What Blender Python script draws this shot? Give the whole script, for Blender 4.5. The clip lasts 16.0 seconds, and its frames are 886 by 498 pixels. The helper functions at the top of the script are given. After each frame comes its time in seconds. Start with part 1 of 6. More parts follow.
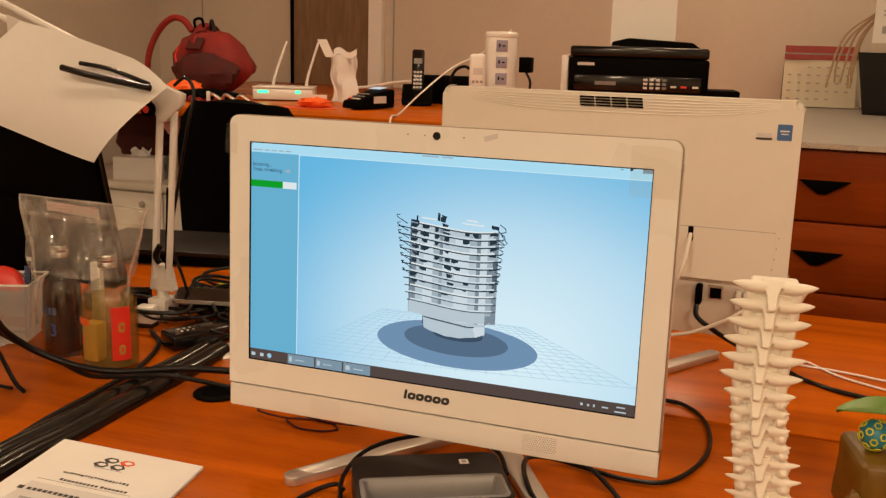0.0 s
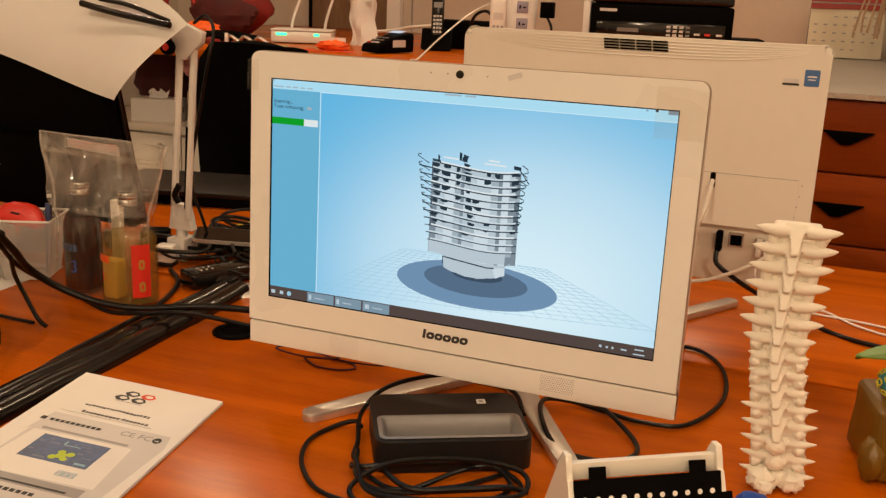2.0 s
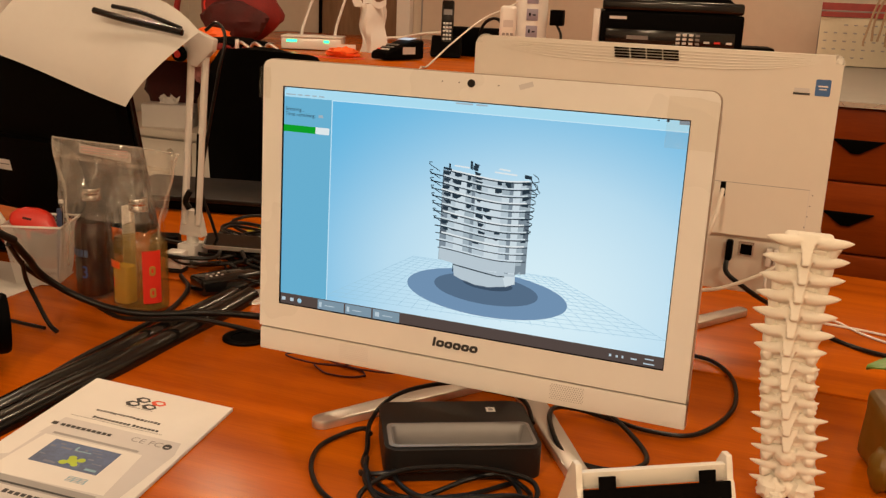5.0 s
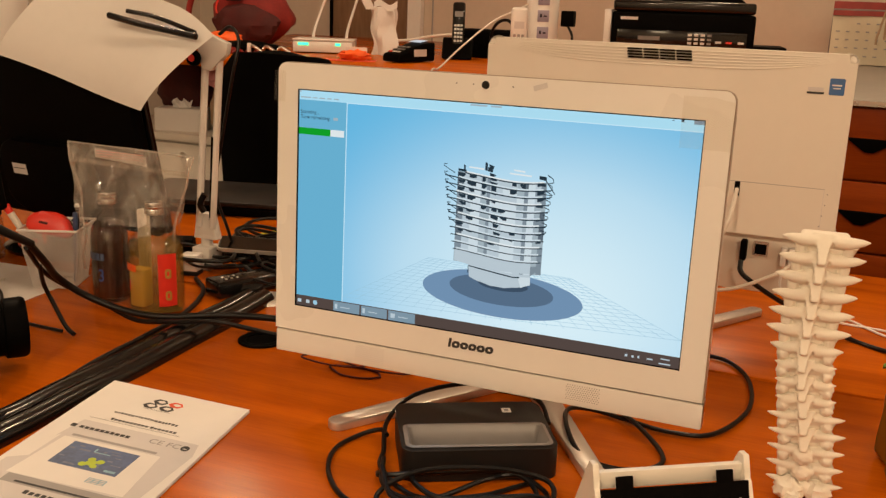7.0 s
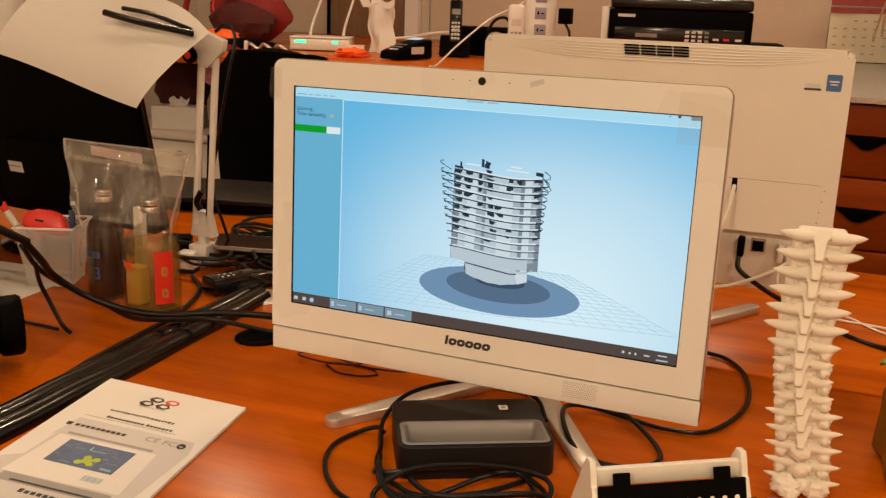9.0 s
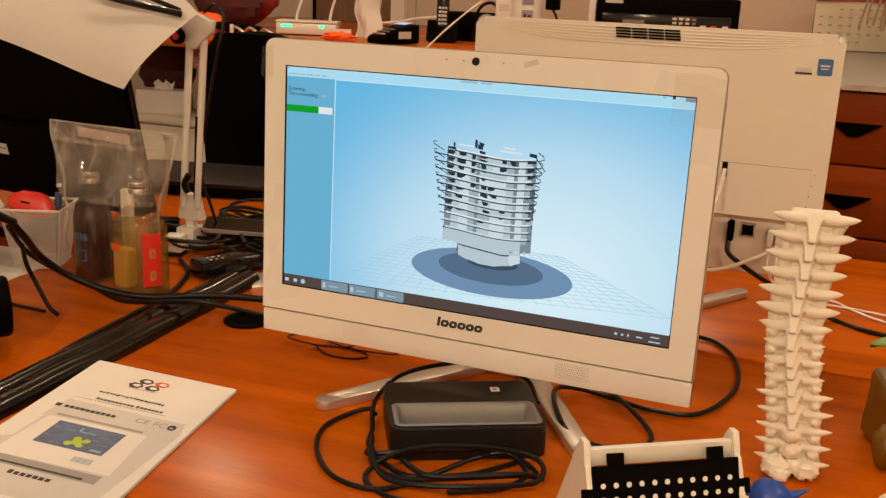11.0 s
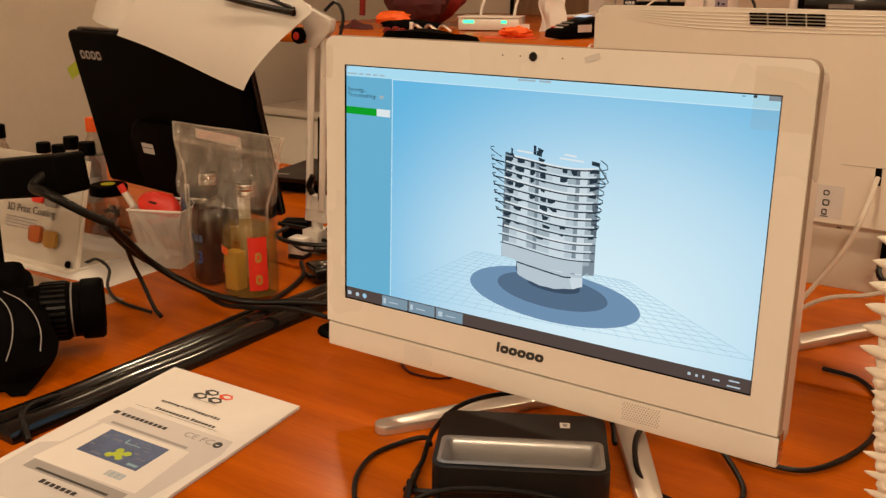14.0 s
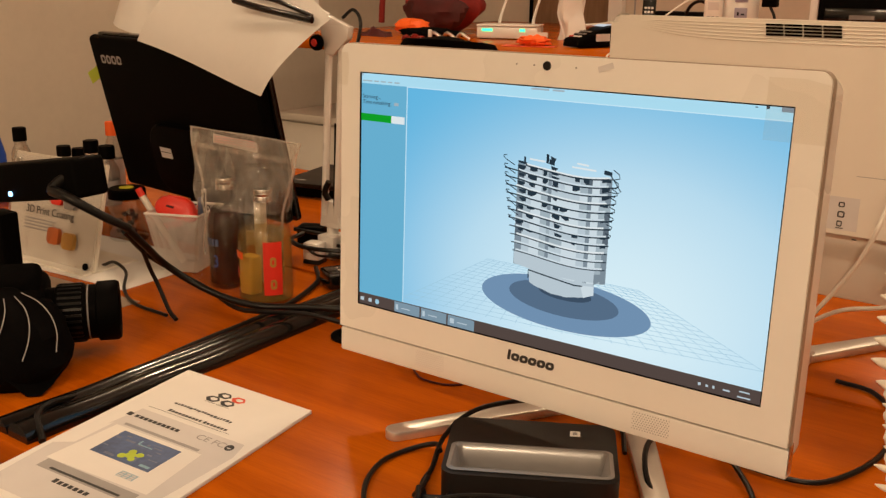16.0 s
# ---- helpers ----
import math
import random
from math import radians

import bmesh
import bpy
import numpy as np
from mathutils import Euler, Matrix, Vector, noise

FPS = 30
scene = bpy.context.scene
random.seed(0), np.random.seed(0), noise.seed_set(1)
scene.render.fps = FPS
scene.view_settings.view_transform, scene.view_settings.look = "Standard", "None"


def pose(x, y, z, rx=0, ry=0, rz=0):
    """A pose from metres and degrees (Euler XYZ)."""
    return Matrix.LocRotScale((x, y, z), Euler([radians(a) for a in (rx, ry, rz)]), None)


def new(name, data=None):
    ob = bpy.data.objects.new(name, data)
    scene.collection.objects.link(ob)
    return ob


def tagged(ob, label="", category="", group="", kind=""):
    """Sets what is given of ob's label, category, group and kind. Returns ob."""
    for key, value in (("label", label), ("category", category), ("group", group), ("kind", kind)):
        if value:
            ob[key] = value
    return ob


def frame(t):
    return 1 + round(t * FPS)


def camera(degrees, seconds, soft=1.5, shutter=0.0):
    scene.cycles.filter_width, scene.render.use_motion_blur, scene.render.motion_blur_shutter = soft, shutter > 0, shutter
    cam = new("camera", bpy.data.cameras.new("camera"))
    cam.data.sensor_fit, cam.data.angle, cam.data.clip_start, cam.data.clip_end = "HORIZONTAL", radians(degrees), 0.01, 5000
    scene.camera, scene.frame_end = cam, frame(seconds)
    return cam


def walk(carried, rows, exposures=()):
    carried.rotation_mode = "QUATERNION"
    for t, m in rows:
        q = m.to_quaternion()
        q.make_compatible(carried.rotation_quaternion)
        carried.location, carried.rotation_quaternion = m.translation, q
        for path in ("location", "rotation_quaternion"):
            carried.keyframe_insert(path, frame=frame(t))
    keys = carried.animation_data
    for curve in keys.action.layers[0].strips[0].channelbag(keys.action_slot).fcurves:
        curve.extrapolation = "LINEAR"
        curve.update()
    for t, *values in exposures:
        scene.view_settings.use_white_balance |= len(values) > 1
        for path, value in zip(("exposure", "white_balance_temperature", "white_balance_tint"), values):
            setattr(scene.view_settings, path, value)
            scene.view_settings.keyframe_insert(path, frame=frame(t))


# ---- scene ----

# ---------------------------------------------------------------- camera
cam = camera(48.96, 16.0, soft=1.35, shutter=0.5)
walk(cam, [
    (0.0, pose(0.1615, 0.0492, 1.2831, 77.999, -1.562, 20.581)),
    (0.5, pose(0.1602, 0.0477, 1.2810, 77.895, -1.737, 20.959)),
    (1.0, pose(0.1575, 0.0498, 1.2733, 75.533, -2.309, 21.382)),
    (1.5, pose(0.1574, 0.0486, 1.2734, 75.033, -2.168, 21.414)),
    (2.0, pose(0.1557, 0.0473, 1.2718, 74.993, -2.262, 21.657)),
    (2.5, pose(0.1568, 0.0472, 1.2718, 75.080, -2.140, 21.775)),
    (3.0, pose(0.1562, 0.0468, 1.2720, 75.122, -2.134, 21.785)),
    (3.5, pose(0.1555, 0.0466, 1.2735, 75.168, -2.347, 21.960)),
    (4.0, pose(0.1543, 0.0479, 1.2742, 75.341, -2.472, 22.074)),
    (6.5, pose(0.1521, 0.0388, 1.2747, 75.357, -2.037, 22.542)),
    (7.0, pose(0.1504, 0.0395, 1.2746, 75.421, -1.951, 22.725)),
    (7.5, pose(0.1505, 0.0405, 1.2742, 75.423, -1.869, 22.579)),
    (8.0, pose(0.1511, 0.0411, 1.2738, 75.393, -1.782, 22.575)),
    (10.5, pose(0.1506, 0.0439, 1.2666, 75.001, -2.392, 22.376)),
    (11.0, pose(0.1413, 0.0401, 1.2639, 74.639, -2.337, 21.717)),
    (11.5, pose(0.1340, 0.0362, 1.2622, 74.440, -2.430, 20.814)),
    (12.0, pose(0.1350, 0.0333, 1.2461, 74.311, -2.650, 20.783)),
    (12.5, pose(0.1598, 0.0919, 1.2423, 71.610, -1.166, 27.178)),
    (13.0, pose(0.2201, 0.2050, 1.2529, 72.379, -0.146, 30.286)),
    (13.5, pose(0.2525, 0.2283, 1.2587, 74.657, -0.706, 32.848)),
    (14.0, pose(0.2525, 0.2272, 1.2603, 74.072, -0.127, 34.940)),
    (14.5, pose(0.2551, 0.2216, 1.2608, 74.318, -0.477, 35.611)),
    (15.0, pose(0.2560, 0.2212, 1.2607, 74.218, -0.579, 35.876)),
    (15.5, pose(0.2582, 0.2256, 1.2616, 74.386, -0.629, 35.807)),
    (16.0, pose(0.2593, 0.2265, 1.2614, 74.490, -0.549, 36.111)),
])

# ---------------------------------------------------------------- light
world = bpy.data.worlds.new("world")
world.use_nodes = True
world.node_tree.nodes["Background"].inputs["Color"].default_value = (1.0, 0.8, 0.6, 1)
world.node_tree.nodes["Background"].inputs["Strength"].default_value = 0.02
scene.world = world
scene.view_settings.exposure = 0.0

CEIL = 2.75
WARM = (1.0, 0.722, 0.455)
LAMPS = [(-1.9, -1.6, 0.60), (-0.3, -1.6, 2.1), (1.3, -1.6, 1.7), (-1.9, 0.75, 0.10), (-0.2, 0.75, 0.20), (1.4, 0.75, 0.5), (-1.9, 2.5, 0.95), (-0.2, 2.5, 0.42), (1.4, 2.5, 0.50), (-0.2, 4.2, 0.42)]
LAMP_WATTS = 22.5


# ---------------------------------------------------------------- materials
def nodes_of(name):
    m = bpy.data.materials.new(name)
    m.use_nodes = True
    nt = m.node_tree
    return m, nt, nt.nodes["Principled BSDF"]


def link(nt, a, b):
    nt.links.new(a, b)


def coords(nt, scale=(1, 1, 1), kind="Object"):
    tc, mp = nt.nodes.new("ShaderNodeTexCoord"), nt.nodes.new("ShaderNodeMapping")
    mp.inputs["Scale"].default_value = scale
    link(nt, tc.outputs[kind], mp.inputs["Vector"])
    return mp.outputs["Vector"]


def noise_tex(nt, vec, scale, detail=4.0, rough=0.55):
    n = nt.nodes.new("ShaderNodeTexNoise")
    n.inputs["Scale"].default_value, n.inputs["Detail"].default_value, n.inputs["Roughness"].default_value = scale, detail, rough
    link(nt, vec, n.inputs["Vector"])
    return n.outputs["Fac"]


def ramp(nt, fac, stops):
    r = nt.nodes.new("ShaderNodeValToRGB")
    el = r.color_ramp.elements
    while len(el) < len(stops):
        el.new(0.5)
    for e, (p, c) in zip(el, stops):
        e.position, e.color = p, (*c, 1)
    link(nt, fac, r.inputs["Fac"])
    return r.outputs["Color"]


def bump(nt, bsdf, fac, strength, distance=0.001):
    b = nt.nodes.new("ShaderNodeBump")
    b.inputs["Strength"].default_value, b.inputs["Distance"].default_value = strength, distance
    link(nt, fac, b.inputs["Height"])
    link(nt, b.outputs["Normal"], bsdf.inputs["Normal"])


def plain(name, color, rough=0.5, metal=0.0, vary=0.12, grain=60.0, relief=0.08, coat=0.0, spec=0.5):
    """A surface with large soft stains and a fine grain over its colour."""
    m, nt, b = nodes_of(name)
    vec = coords(nt)
    big, fine = noise_tex(nt, vec, grain / 12, 3), noise_tex(nt, vec, grain, 6)
    mix = nt.nodes.new("ShaderNodeMath")
    mix.operation = "MULTIPLY_ADD"
    mix.inputs[1].default_value, mix.inputs[2].default_value = 0.35, 0.0
    link(nt, fine, mix.inputs[0])
    add = nt.nodes.new("ShaderNodeMath")
    add.operation = "MULTIPLY_ADD"
    add.inputs[1].default_value = 0.65
    link(nt, big, add.inputs[0])
    link(nt, mix.outputs[0], add.inputs[2])
    lo, hi = [c * (1 - vary) for c in color], [min(1, c * (1 + vary)) for c in color]
    link(nt, ramp(nt, add.outputs[0], [(0.3, lo), (0.7, hi)]), b.inputs["Base Color"])
    rr = nt.nodes.new("ShaderNodeMapRange")
    rr.inputs["To Min"].default_value, rr.inputs["To Max"].default_value = max(0.02, rough * 0.82), min(1, rough * 1.18)
    link(nt, big, rr.inputs["Value"])
    link(nt, rr.outputs[0], b.inputs["Roughness"])
    b.inputs["Metallic"].default_value = metal
    b.inputs["Specular IOR Level"].default_value = spec
    b.inputs["Coat Weight"].default_value = coat
    b.inputs["Coat Roughness"].default_value = 0.12
    if relief:
        bump(nt, b, fine, relief)
    return m


def wood(name, dark, light, along=(1.2, 14, 14), rough=0.3, coat=0.0, spec=0.3):
    m, nt, b = nodes_of(name)
    vec = coords(nt, along)
    figure = noise_tex(nt, vec, 1.6, 5, 0.6)
    pores = noise_tex(nt, coords(nt, (along[0] * 6, along[1] * 8, along[2] * 8)), 3.0, 4, 0.6)
    broad = noise_tex(nt, coords(nt), 1.3, 2)
    mixer = nt.nodes.new("ShaderNodeMix")
    mixer.data_type = "FLOAT"
    mixer.inputs["Factor"].default_value = 0.35
    link(nt, figure, mixer.inputs[2])
    link(nt, broad, mixer.inputs[3])
    m2 = nt.nodes.new("ShaderNodeMix")
    m2.data_type = "FLOAT"
    m2.inputs["Factor"].default_value = 0.2
    link(nt, mixer.outputs[0], m2.inputs[2])
    link(nt, pores, m2.inputs[3])
    mid = [(a + c) / 2 for a, c in zip(dark, light)]
    link(nt, ramp(nt, m2.outputs[0], [(0.34, dark), (0.5, mid), (0.66, light)]), b.inputs["Base Color"])
    rr = nt.nodes.new("ShaderNodeMapRange")
    rr.inputs["To Min"].default_value, rr.inputs["To Max"].default_value = rough * 0.75, rough * 1.35
    link(nt, broad, rr.inputs["Value"])
    link(nt, rr.outputs[0], b.inputs["Roughness"])
    b.inputs["Coat Weight"].default_value, b.inputs["Coat Roughness"].default_value = coat, 0.22
    b.inputs["Specular IOR Level"].default_value = spec
    bump(nt, b, pores, 0.05)
    return m


def glow(name, color, strength=1.0):
    m = bpy.data.materials.new(name)
    m.use_nodes = True
    nt = m.node_tree
    nt.nodes.remove(nt.nodes["Principled BSDF"])
    e = nt.nodes.new("ShaderNodeEmission")
    e.inputs["Color"].default_value, e.inputs["Strength"].default_value = (*color, 1), strength
    link(nt, e.outputs[0], nt.nodes["Material Output"].inputs["Surface"])
    return m


def clear(name, color, rough=0.02, ior=1.45):
    m, nt, b = nodes_of(name)
    b.inputs["Base Color"].default_value = (*color, 1)
    b.inputs["Transmission Weight"].default_value, b.inputs["Roughness"].default_value, b.inputs["IOR"].default_value = 1.0, rough, ior
    return m


def film(name, color, see=0.75, gloss=0.25, wrinkle=0.7, tint=(0.97, 0.96, 0.94), crease=False):
    """Thin clear plastic: mostly see-through, a little milky, with wrinkled highlights."""
    m = bpy.data.materials.new(name)
    m.use_nodes = True
    nt = m.node_tree
    nt.nodes.remove(nt.nodes["Principled BSDF"])
    tr, df, gl = nt.nodes.new("ShaderNodeBsdfTransparent"), nt.nodes.new("ShaderNodeBsdfDiffuse"), nt.nodes.new("ShaderNodeBsdfGlossy")
    tr.inputs["Color"].default_value = (*tint, 1)
    df.inputs["Color"].default_value = (*color, 1)
    gl.inputs["Roughness"].default_value = 0.08
    a, c = nt.nodes.new("ShaderNodeMixShader"), nt.nodes.new("ShaderNodeMixShader")
    a.inputs[0].default_value, c.inputs[0].default_value = gloss, 1 - see
    link(nt, df.outputs[0], a.inputs[1])
    link(nt, gl.outputs[0], a.inputs[2])
    link(nt, tr.outputs[0], c.inputs[1])
    link(nt, a.outputs[0], c.inputs[2])
    link(nt, c.outputs[0], nt.nodes["Material Output"].inputs["Surface"])
    b = nt.nodes.new("ShaderNodeBump")
    b.inputs["Strength"].default_value, b.inputs["Distance"].default_value = wrinkle, 0.004
    if crease:  # sharp folds catch light, flat stretches stay clear
        folds = noise_tex(nt, coords(nt, (1, 1, 0.45)), 16, 3)
        ridge = ramp(nt, folds, [(0.40, (0, 0, 0)), (0.50, (1, 1, 1)), (0.56, (0.15, 0.15, 0.15)), (0.75, (0.5, 0.5, 0.5))])
        link(nt, ridge, b.inputs["Height"])
        haze = nt.nodes.new("ShaderNodeMapRange")
        haze.inputs["To Min"].default_value, haze.inputs["To Max"].default_value = 0.75 * (1 - see), 1.55 * (1 - see)
        link(nt, ridge, haze.inputs["Value"])
        link(nt, haze.outputs[0], c.inputs[0])
    else:
        link(nt, noise_tex(nt, coords(nt, (1, 1, 0.6)), 38, 3), b.inputs["Height"])
    link(nt, b.outputs["Normal"], gl.inputs["Normal"])
    link(nt, b.outputs["Normal"], df.inputs["Normal"])
    return m


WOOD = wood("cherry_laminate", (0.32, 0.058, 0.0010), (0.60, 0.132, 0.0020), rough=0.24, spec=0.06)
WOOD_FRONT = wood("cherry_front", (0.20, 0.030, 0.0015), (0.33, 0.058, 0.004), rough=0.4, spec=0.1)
PAINT_WALL = plain("wall_paint", (0.60, 0.52, 0.43), 0.75, vary=0.06, grain=30, relief=0.15)
PAINT_CEIL = plain("ceiling_paint", (0.8, 0.78, 0.74), 0.8, vary=0.04)
CARPET = plain("floor_carpet", (0.10, 0.09, 0.085), 0.95, vary=0.3, grain=220, relief=0.5)
WHITE = plain("white_plastic", (0.80, 0.78, 0.75), 0.28, vary=0.03, grain=40, relief=0.02, coat=0.3)
WHITE_BACK = plain("cream_plastic", (0.74, 0.70, 0.63), 0.34, vary=0.03, grain=40, relief=0.03, coat=0.15)
WHITE_MATT = plain("white_print", (0.83, 0.79, 0.70), 0.6, vary=0.05, grain=160, relief=0.15)
ACRYL = plain("white_acrylic", (0.82, 0.78, 0.70), 0.3, vary=0.03, grain=30, relief=0.02)
PAPER = plain("paper", (0.78, 0.76, 0.735), 0.75, vary=0.03, grain=50, relief=0.05)
PAPER_GREY = plain("print_grey", (0.62, 0.60, 0.60), 0.7, vary=0.06, grain=40, relief=0.0)
PAPER_DARK = plain("print_dark_grey", (0.34, 0.33, 0.33), 0.7, vary=0.1, grain=40, relief=0.0)
INK = plain("ink_black", (0.03, 0.03, 0.032), 0.6, vary=0.1, relief=0.0)
INK_RED = plain("ink_red", (0.70, 0.08, 0.03), 0.6, vary=0.1, relief=0.0)
INK_BLUE = plain("ink_blue", (0.06, 0.10, 0.22), 0.5, vary=0.45, grain=180, relief=0.0)
INK_SLATE = plain("ink_slate", (0.12, 0.15, 0.24), 0.5, vary=0.3, grain=160, relief=0.0)
INK_LIME = plain("ink_lime", (0.42, 0.55, 0.04), 0.6, vary=0.15, relief=0.0)
INK_SKY = plain("ink_sky", (0.22, 0.42, 0.55), 0.6, vary=0.2, grain=200, relief=0.0)
BLACK = plain("black_plastic", (0.0022, 0.0019, 0.0018), 0.5, vary=0.25, grain=80, relief=0.06, spec=0.025)
BLACK_GLOSS = plain("black_gloss", (0.005, 0.0045, 0.0045), 0.16, vary=0.2, grain=30, relief=0.01, coat=0.45, spec=0.25)
BLACK_MATT = plain("black_fabric", (0.0032, 0.0028, 0.0028), 0.85, vary=0.3, grain=260, relief=0.35, spec=0.03)
RUBBER = plain("black_rubber", (0.006, 0.0055, 0.0055), 0.34, vary=0.2, grain=120, relief=0.04, spec=0.25)
CHARCOAL = plain("charcoal_plastic", (0.011, 0.010, 0.010), 0.42, vary=0.15, grain=150, relief=0.1, spec=0.3)
GREY = plain("grey_plastic", (0.20, 0.19, 0.19), 0.3, vary=0.08, grain=60, relief=0.03, coat=0.3)
SILVER = plain("silver_metal", (0.66, 0.64, 0.61), 0.34, metal=0.75, vary=0.05, grain=90, relief=0.04)
STEEL = plain("steel", (0.60, 0.58, 0.55), 0.28, metal=1.0, vary=0.08, grain=90, relief=0.04)
GREY_TOP = plain("grey_laminate", (0.27, 0.25, 0.22), 0.55, vary=0.12, grain=200, relief=0.08)
RED = plain("red_fabric", (0.23, 0.014, 0.011), 0.8, vary=0.3, grain=120, relief=0.4)
MAROON = plain("maroon_fabric", (0.065, 0.008, 0.008), 0.85, vary=0.35, grain=140, relief=0.4)
RED_PLASTIC = plain("red_plastic", (0.72, 0.035, 0.02), 0.35, vary=0.1, grain=60, relief=0.04)
ORANGE = plain("orange_fabric", (0.90, 0.13, 0.01), 0.6, vary=0.1, grain=60, relief=0.1)
PINK = plain("pink_fabric", (0.70, 0.30, 0.30), 0.85, vary=0.15, grain=120, relief=0.3)
TAN = plain("tan_fabric", (0.40, 0.28, 0.18), 0.85, vary=0.2, grain=120, relief=0.3)
LIME = plain("lime_paper", (0.42, 0.58, 0.05), 0.6, vary=0.06, relief=0.0)
BLUE_PRINT = plain("blue_print", (0.012, 0.07, 0.42), 0.4, vary=0.12, grain=120, relief=0.12)
OLIVE = plain("olive_resin", (0.15, 0.080, 0.005), 0.4, vary=0.3, grain=26, relief=0.3)
LEAF = plain("leaf_green", (0.10, 0.22, 0.03), 0.4, vary=0.2, grain=50, relief=0.08)
TEAL = plain("teal_print", (0.02, 0.22, 0.33), 0.4, vary=0.3, grain=90, relief=0.1)
YELLOW = plain("yellow_print", (0.62, 0.60, 0.03), 0.45, vary=0.2, relief=0.0)
AMBER_WOOD = plain("amber_sample", (0.42, 0.10, 0.02), 0.3, vary=0.2, grain=40, relief=0.0)
GOLD = plain("gold_sample", (0.45, 0.24, 0.05), 0.3, vary=0.2, grain=40, relief=0.0)
SOCKET = plain("socket_lilac", (0.32, 0.30, 0.40), 0.4, vary=0.08, relief=0.0)
PANEL_WOOD = wood("brown_panel", (0.16, 0.09, 0.05), (0.27, 0.17, 0.10), along=(30, 30, 4), rough=0.5, coat=0.0)
TRANSLUCENT = film("clear_bag", (0.80, 0.74, 0.68), see=0.80, gloss=0.42, wrinkle=1.0, crease=True)
CLEAR_BASE = film("clear_bag_base", (0.75, 0.72, 0.68), see=0.955, gloss=0.8, crease=True)
SEAM = film("bag_seam", (0.85, 0.81, 0.76), see=0.62, gloss=0.35, wrinkle=0.3)
TAPE = film("clear_tape", (0.8, 0.78, 0.75), see=0.93, gloss=0.6)
ACRYLIC_CLEAR = film("clear_acrylic", (0.8, 0.8, 0.8), see=0.8, gloss=0.6)
MAT_CLEAR = film("clear_mat", (0.62, 0.5, 0.38), see=0.45, gloss=0.2)
GLASS = film("bottle_glass", (0.2, 0.19, 0.17), see=0.95, gloss=0.9, wrinkle=0.02, tint=(0.93, 0.92, 0.88))
LENS_GLASS = clear("lens_glass", (0.5, 0.5, 0.55))
COLA = plain("dark_syrup", (0.045, 0.009, 0.007), 0.10, vary=0.3, grain=8, relief=0.0)
OIL = film("pale_oil", (0.86, 0.60, 0.20), see=0.86, gloss=0.05, wrinkle=0.0, tint=(0.99, 0.91, 0.68))
# bright amber that paints the light refracted inside the pale bottle
OIL_REFRACTED = film("refracted_amber", (0.98, 0.70, 0.20), see=0.12, gloss=0.05, wrinkle=0.0, tint=(0.98, 0.85, 0.45))
LED_GREEN = glow("led_green", (0.05, 1.0, 0.35), 2.5)
LED_BLUE = glow("led_blue", (0.25, 0.55, 1.0), 4.0)
LCD = glow("lcd_pale", (0.75, 0.8, 0.85), 0.8)
LAMP_GLOW = glow("lamp_glow", WARM, 14.0)


# ---------------------------------------------------------------- mesh tools
def mesh_of(name, bm, material, smooth=True):
    me = bpy.data.meshes.new(name)
    bmesh.ops.recalc_face_normals(bm, faces=bm.faces[:])
    bm.to_mesh(me)
    bm.free()
    me.materials.append(material)
    if smooth:
        for p in me.polygons:
            p.use_smooth = True
        try:
            me.set_sharp_from_angle(angle=radians(38))
        except AttributeError:
            pass
    return me


def part(name, bm, material, parent=None, label="", at=None, smooth=True):
    ob = new(name, mesh_of(name, bm, material, smooth))
    if parent is not None:
        ob.parent = parent
    if at is not None:
        ob.matrix_basis = at
    if label:
        ob["label"] = label
    return ob


def thing(name, at, label, category, group="", kind=""):
    ob = new(name)
    ob.empty_display_size = 0.05
    ob.matrix_basis = at
    return tagged(ob, label, category, group, kind)


def box(x0, x1, y0, y1, z0, z1, bevel=0.0, seg=2, bm=None):
    own = bmesh.new()
    vs = [own.verts.new(p) for p in [(x0, y0, z0), (x1, y0, z0), (x1, y1, z0), (x0, y1, z0), (x0, y0, z1), (x1, y0, z1), (x1, y1, z1), (x0, y1, z1)]]
    for f in [(0, 3, 2, 1), (4, 5, 6, 7), (0, 1, 5, 4), (1, 2, 6, 5), (2, 3, 7, 6), (3, 0, 4, 7)]:
        own.faces.new([vs[i] for i in f])
    if bevel:
        bmesh.ops.bevel(own, geom=own.edges[:], offset=bevel, segments=seg, profile=0.5, affect="EDGES")
    return merge(bm, own)


def merge(bm, own, m=None):
    if m is not None:
        bmesh.ops.transform(own, matrix=m, verts=own.verts[:])
    if bm is None:
        return own
    me = bpy.data.meshes.new("tmp")
    own.to_mesh(me)
    own.free()
    bm.from_mesh(me)
    bpy.data.meshes.remove(me)
    return bm


def prism(outline, depth, bevel=0.0, seg=2, bm=None, m=None):
    """An outline in x, y drawn up by depth along z."""
    own = bmesh.new()
    lo = [own.verts.new((x, y, 0)) for x, y in outline]
    hi = [own.verts.new((x, y, depth)) for x, y in outline]
    n = len(outline)
    own.faces.new(lo[::-1])
    own.faces.new(hi)
    for i in range(n):
        own.faces.new((lo[i], lo[(i + 1) % n], hi[(i + 1) % n], hi[i]))
    if bevel:
        bmesh.ops.bevel(own, geom=own.edges[:], offset=bevel, segments=seg, profile=0.5, affect="EDGES")
    return merge(bm, own, m)


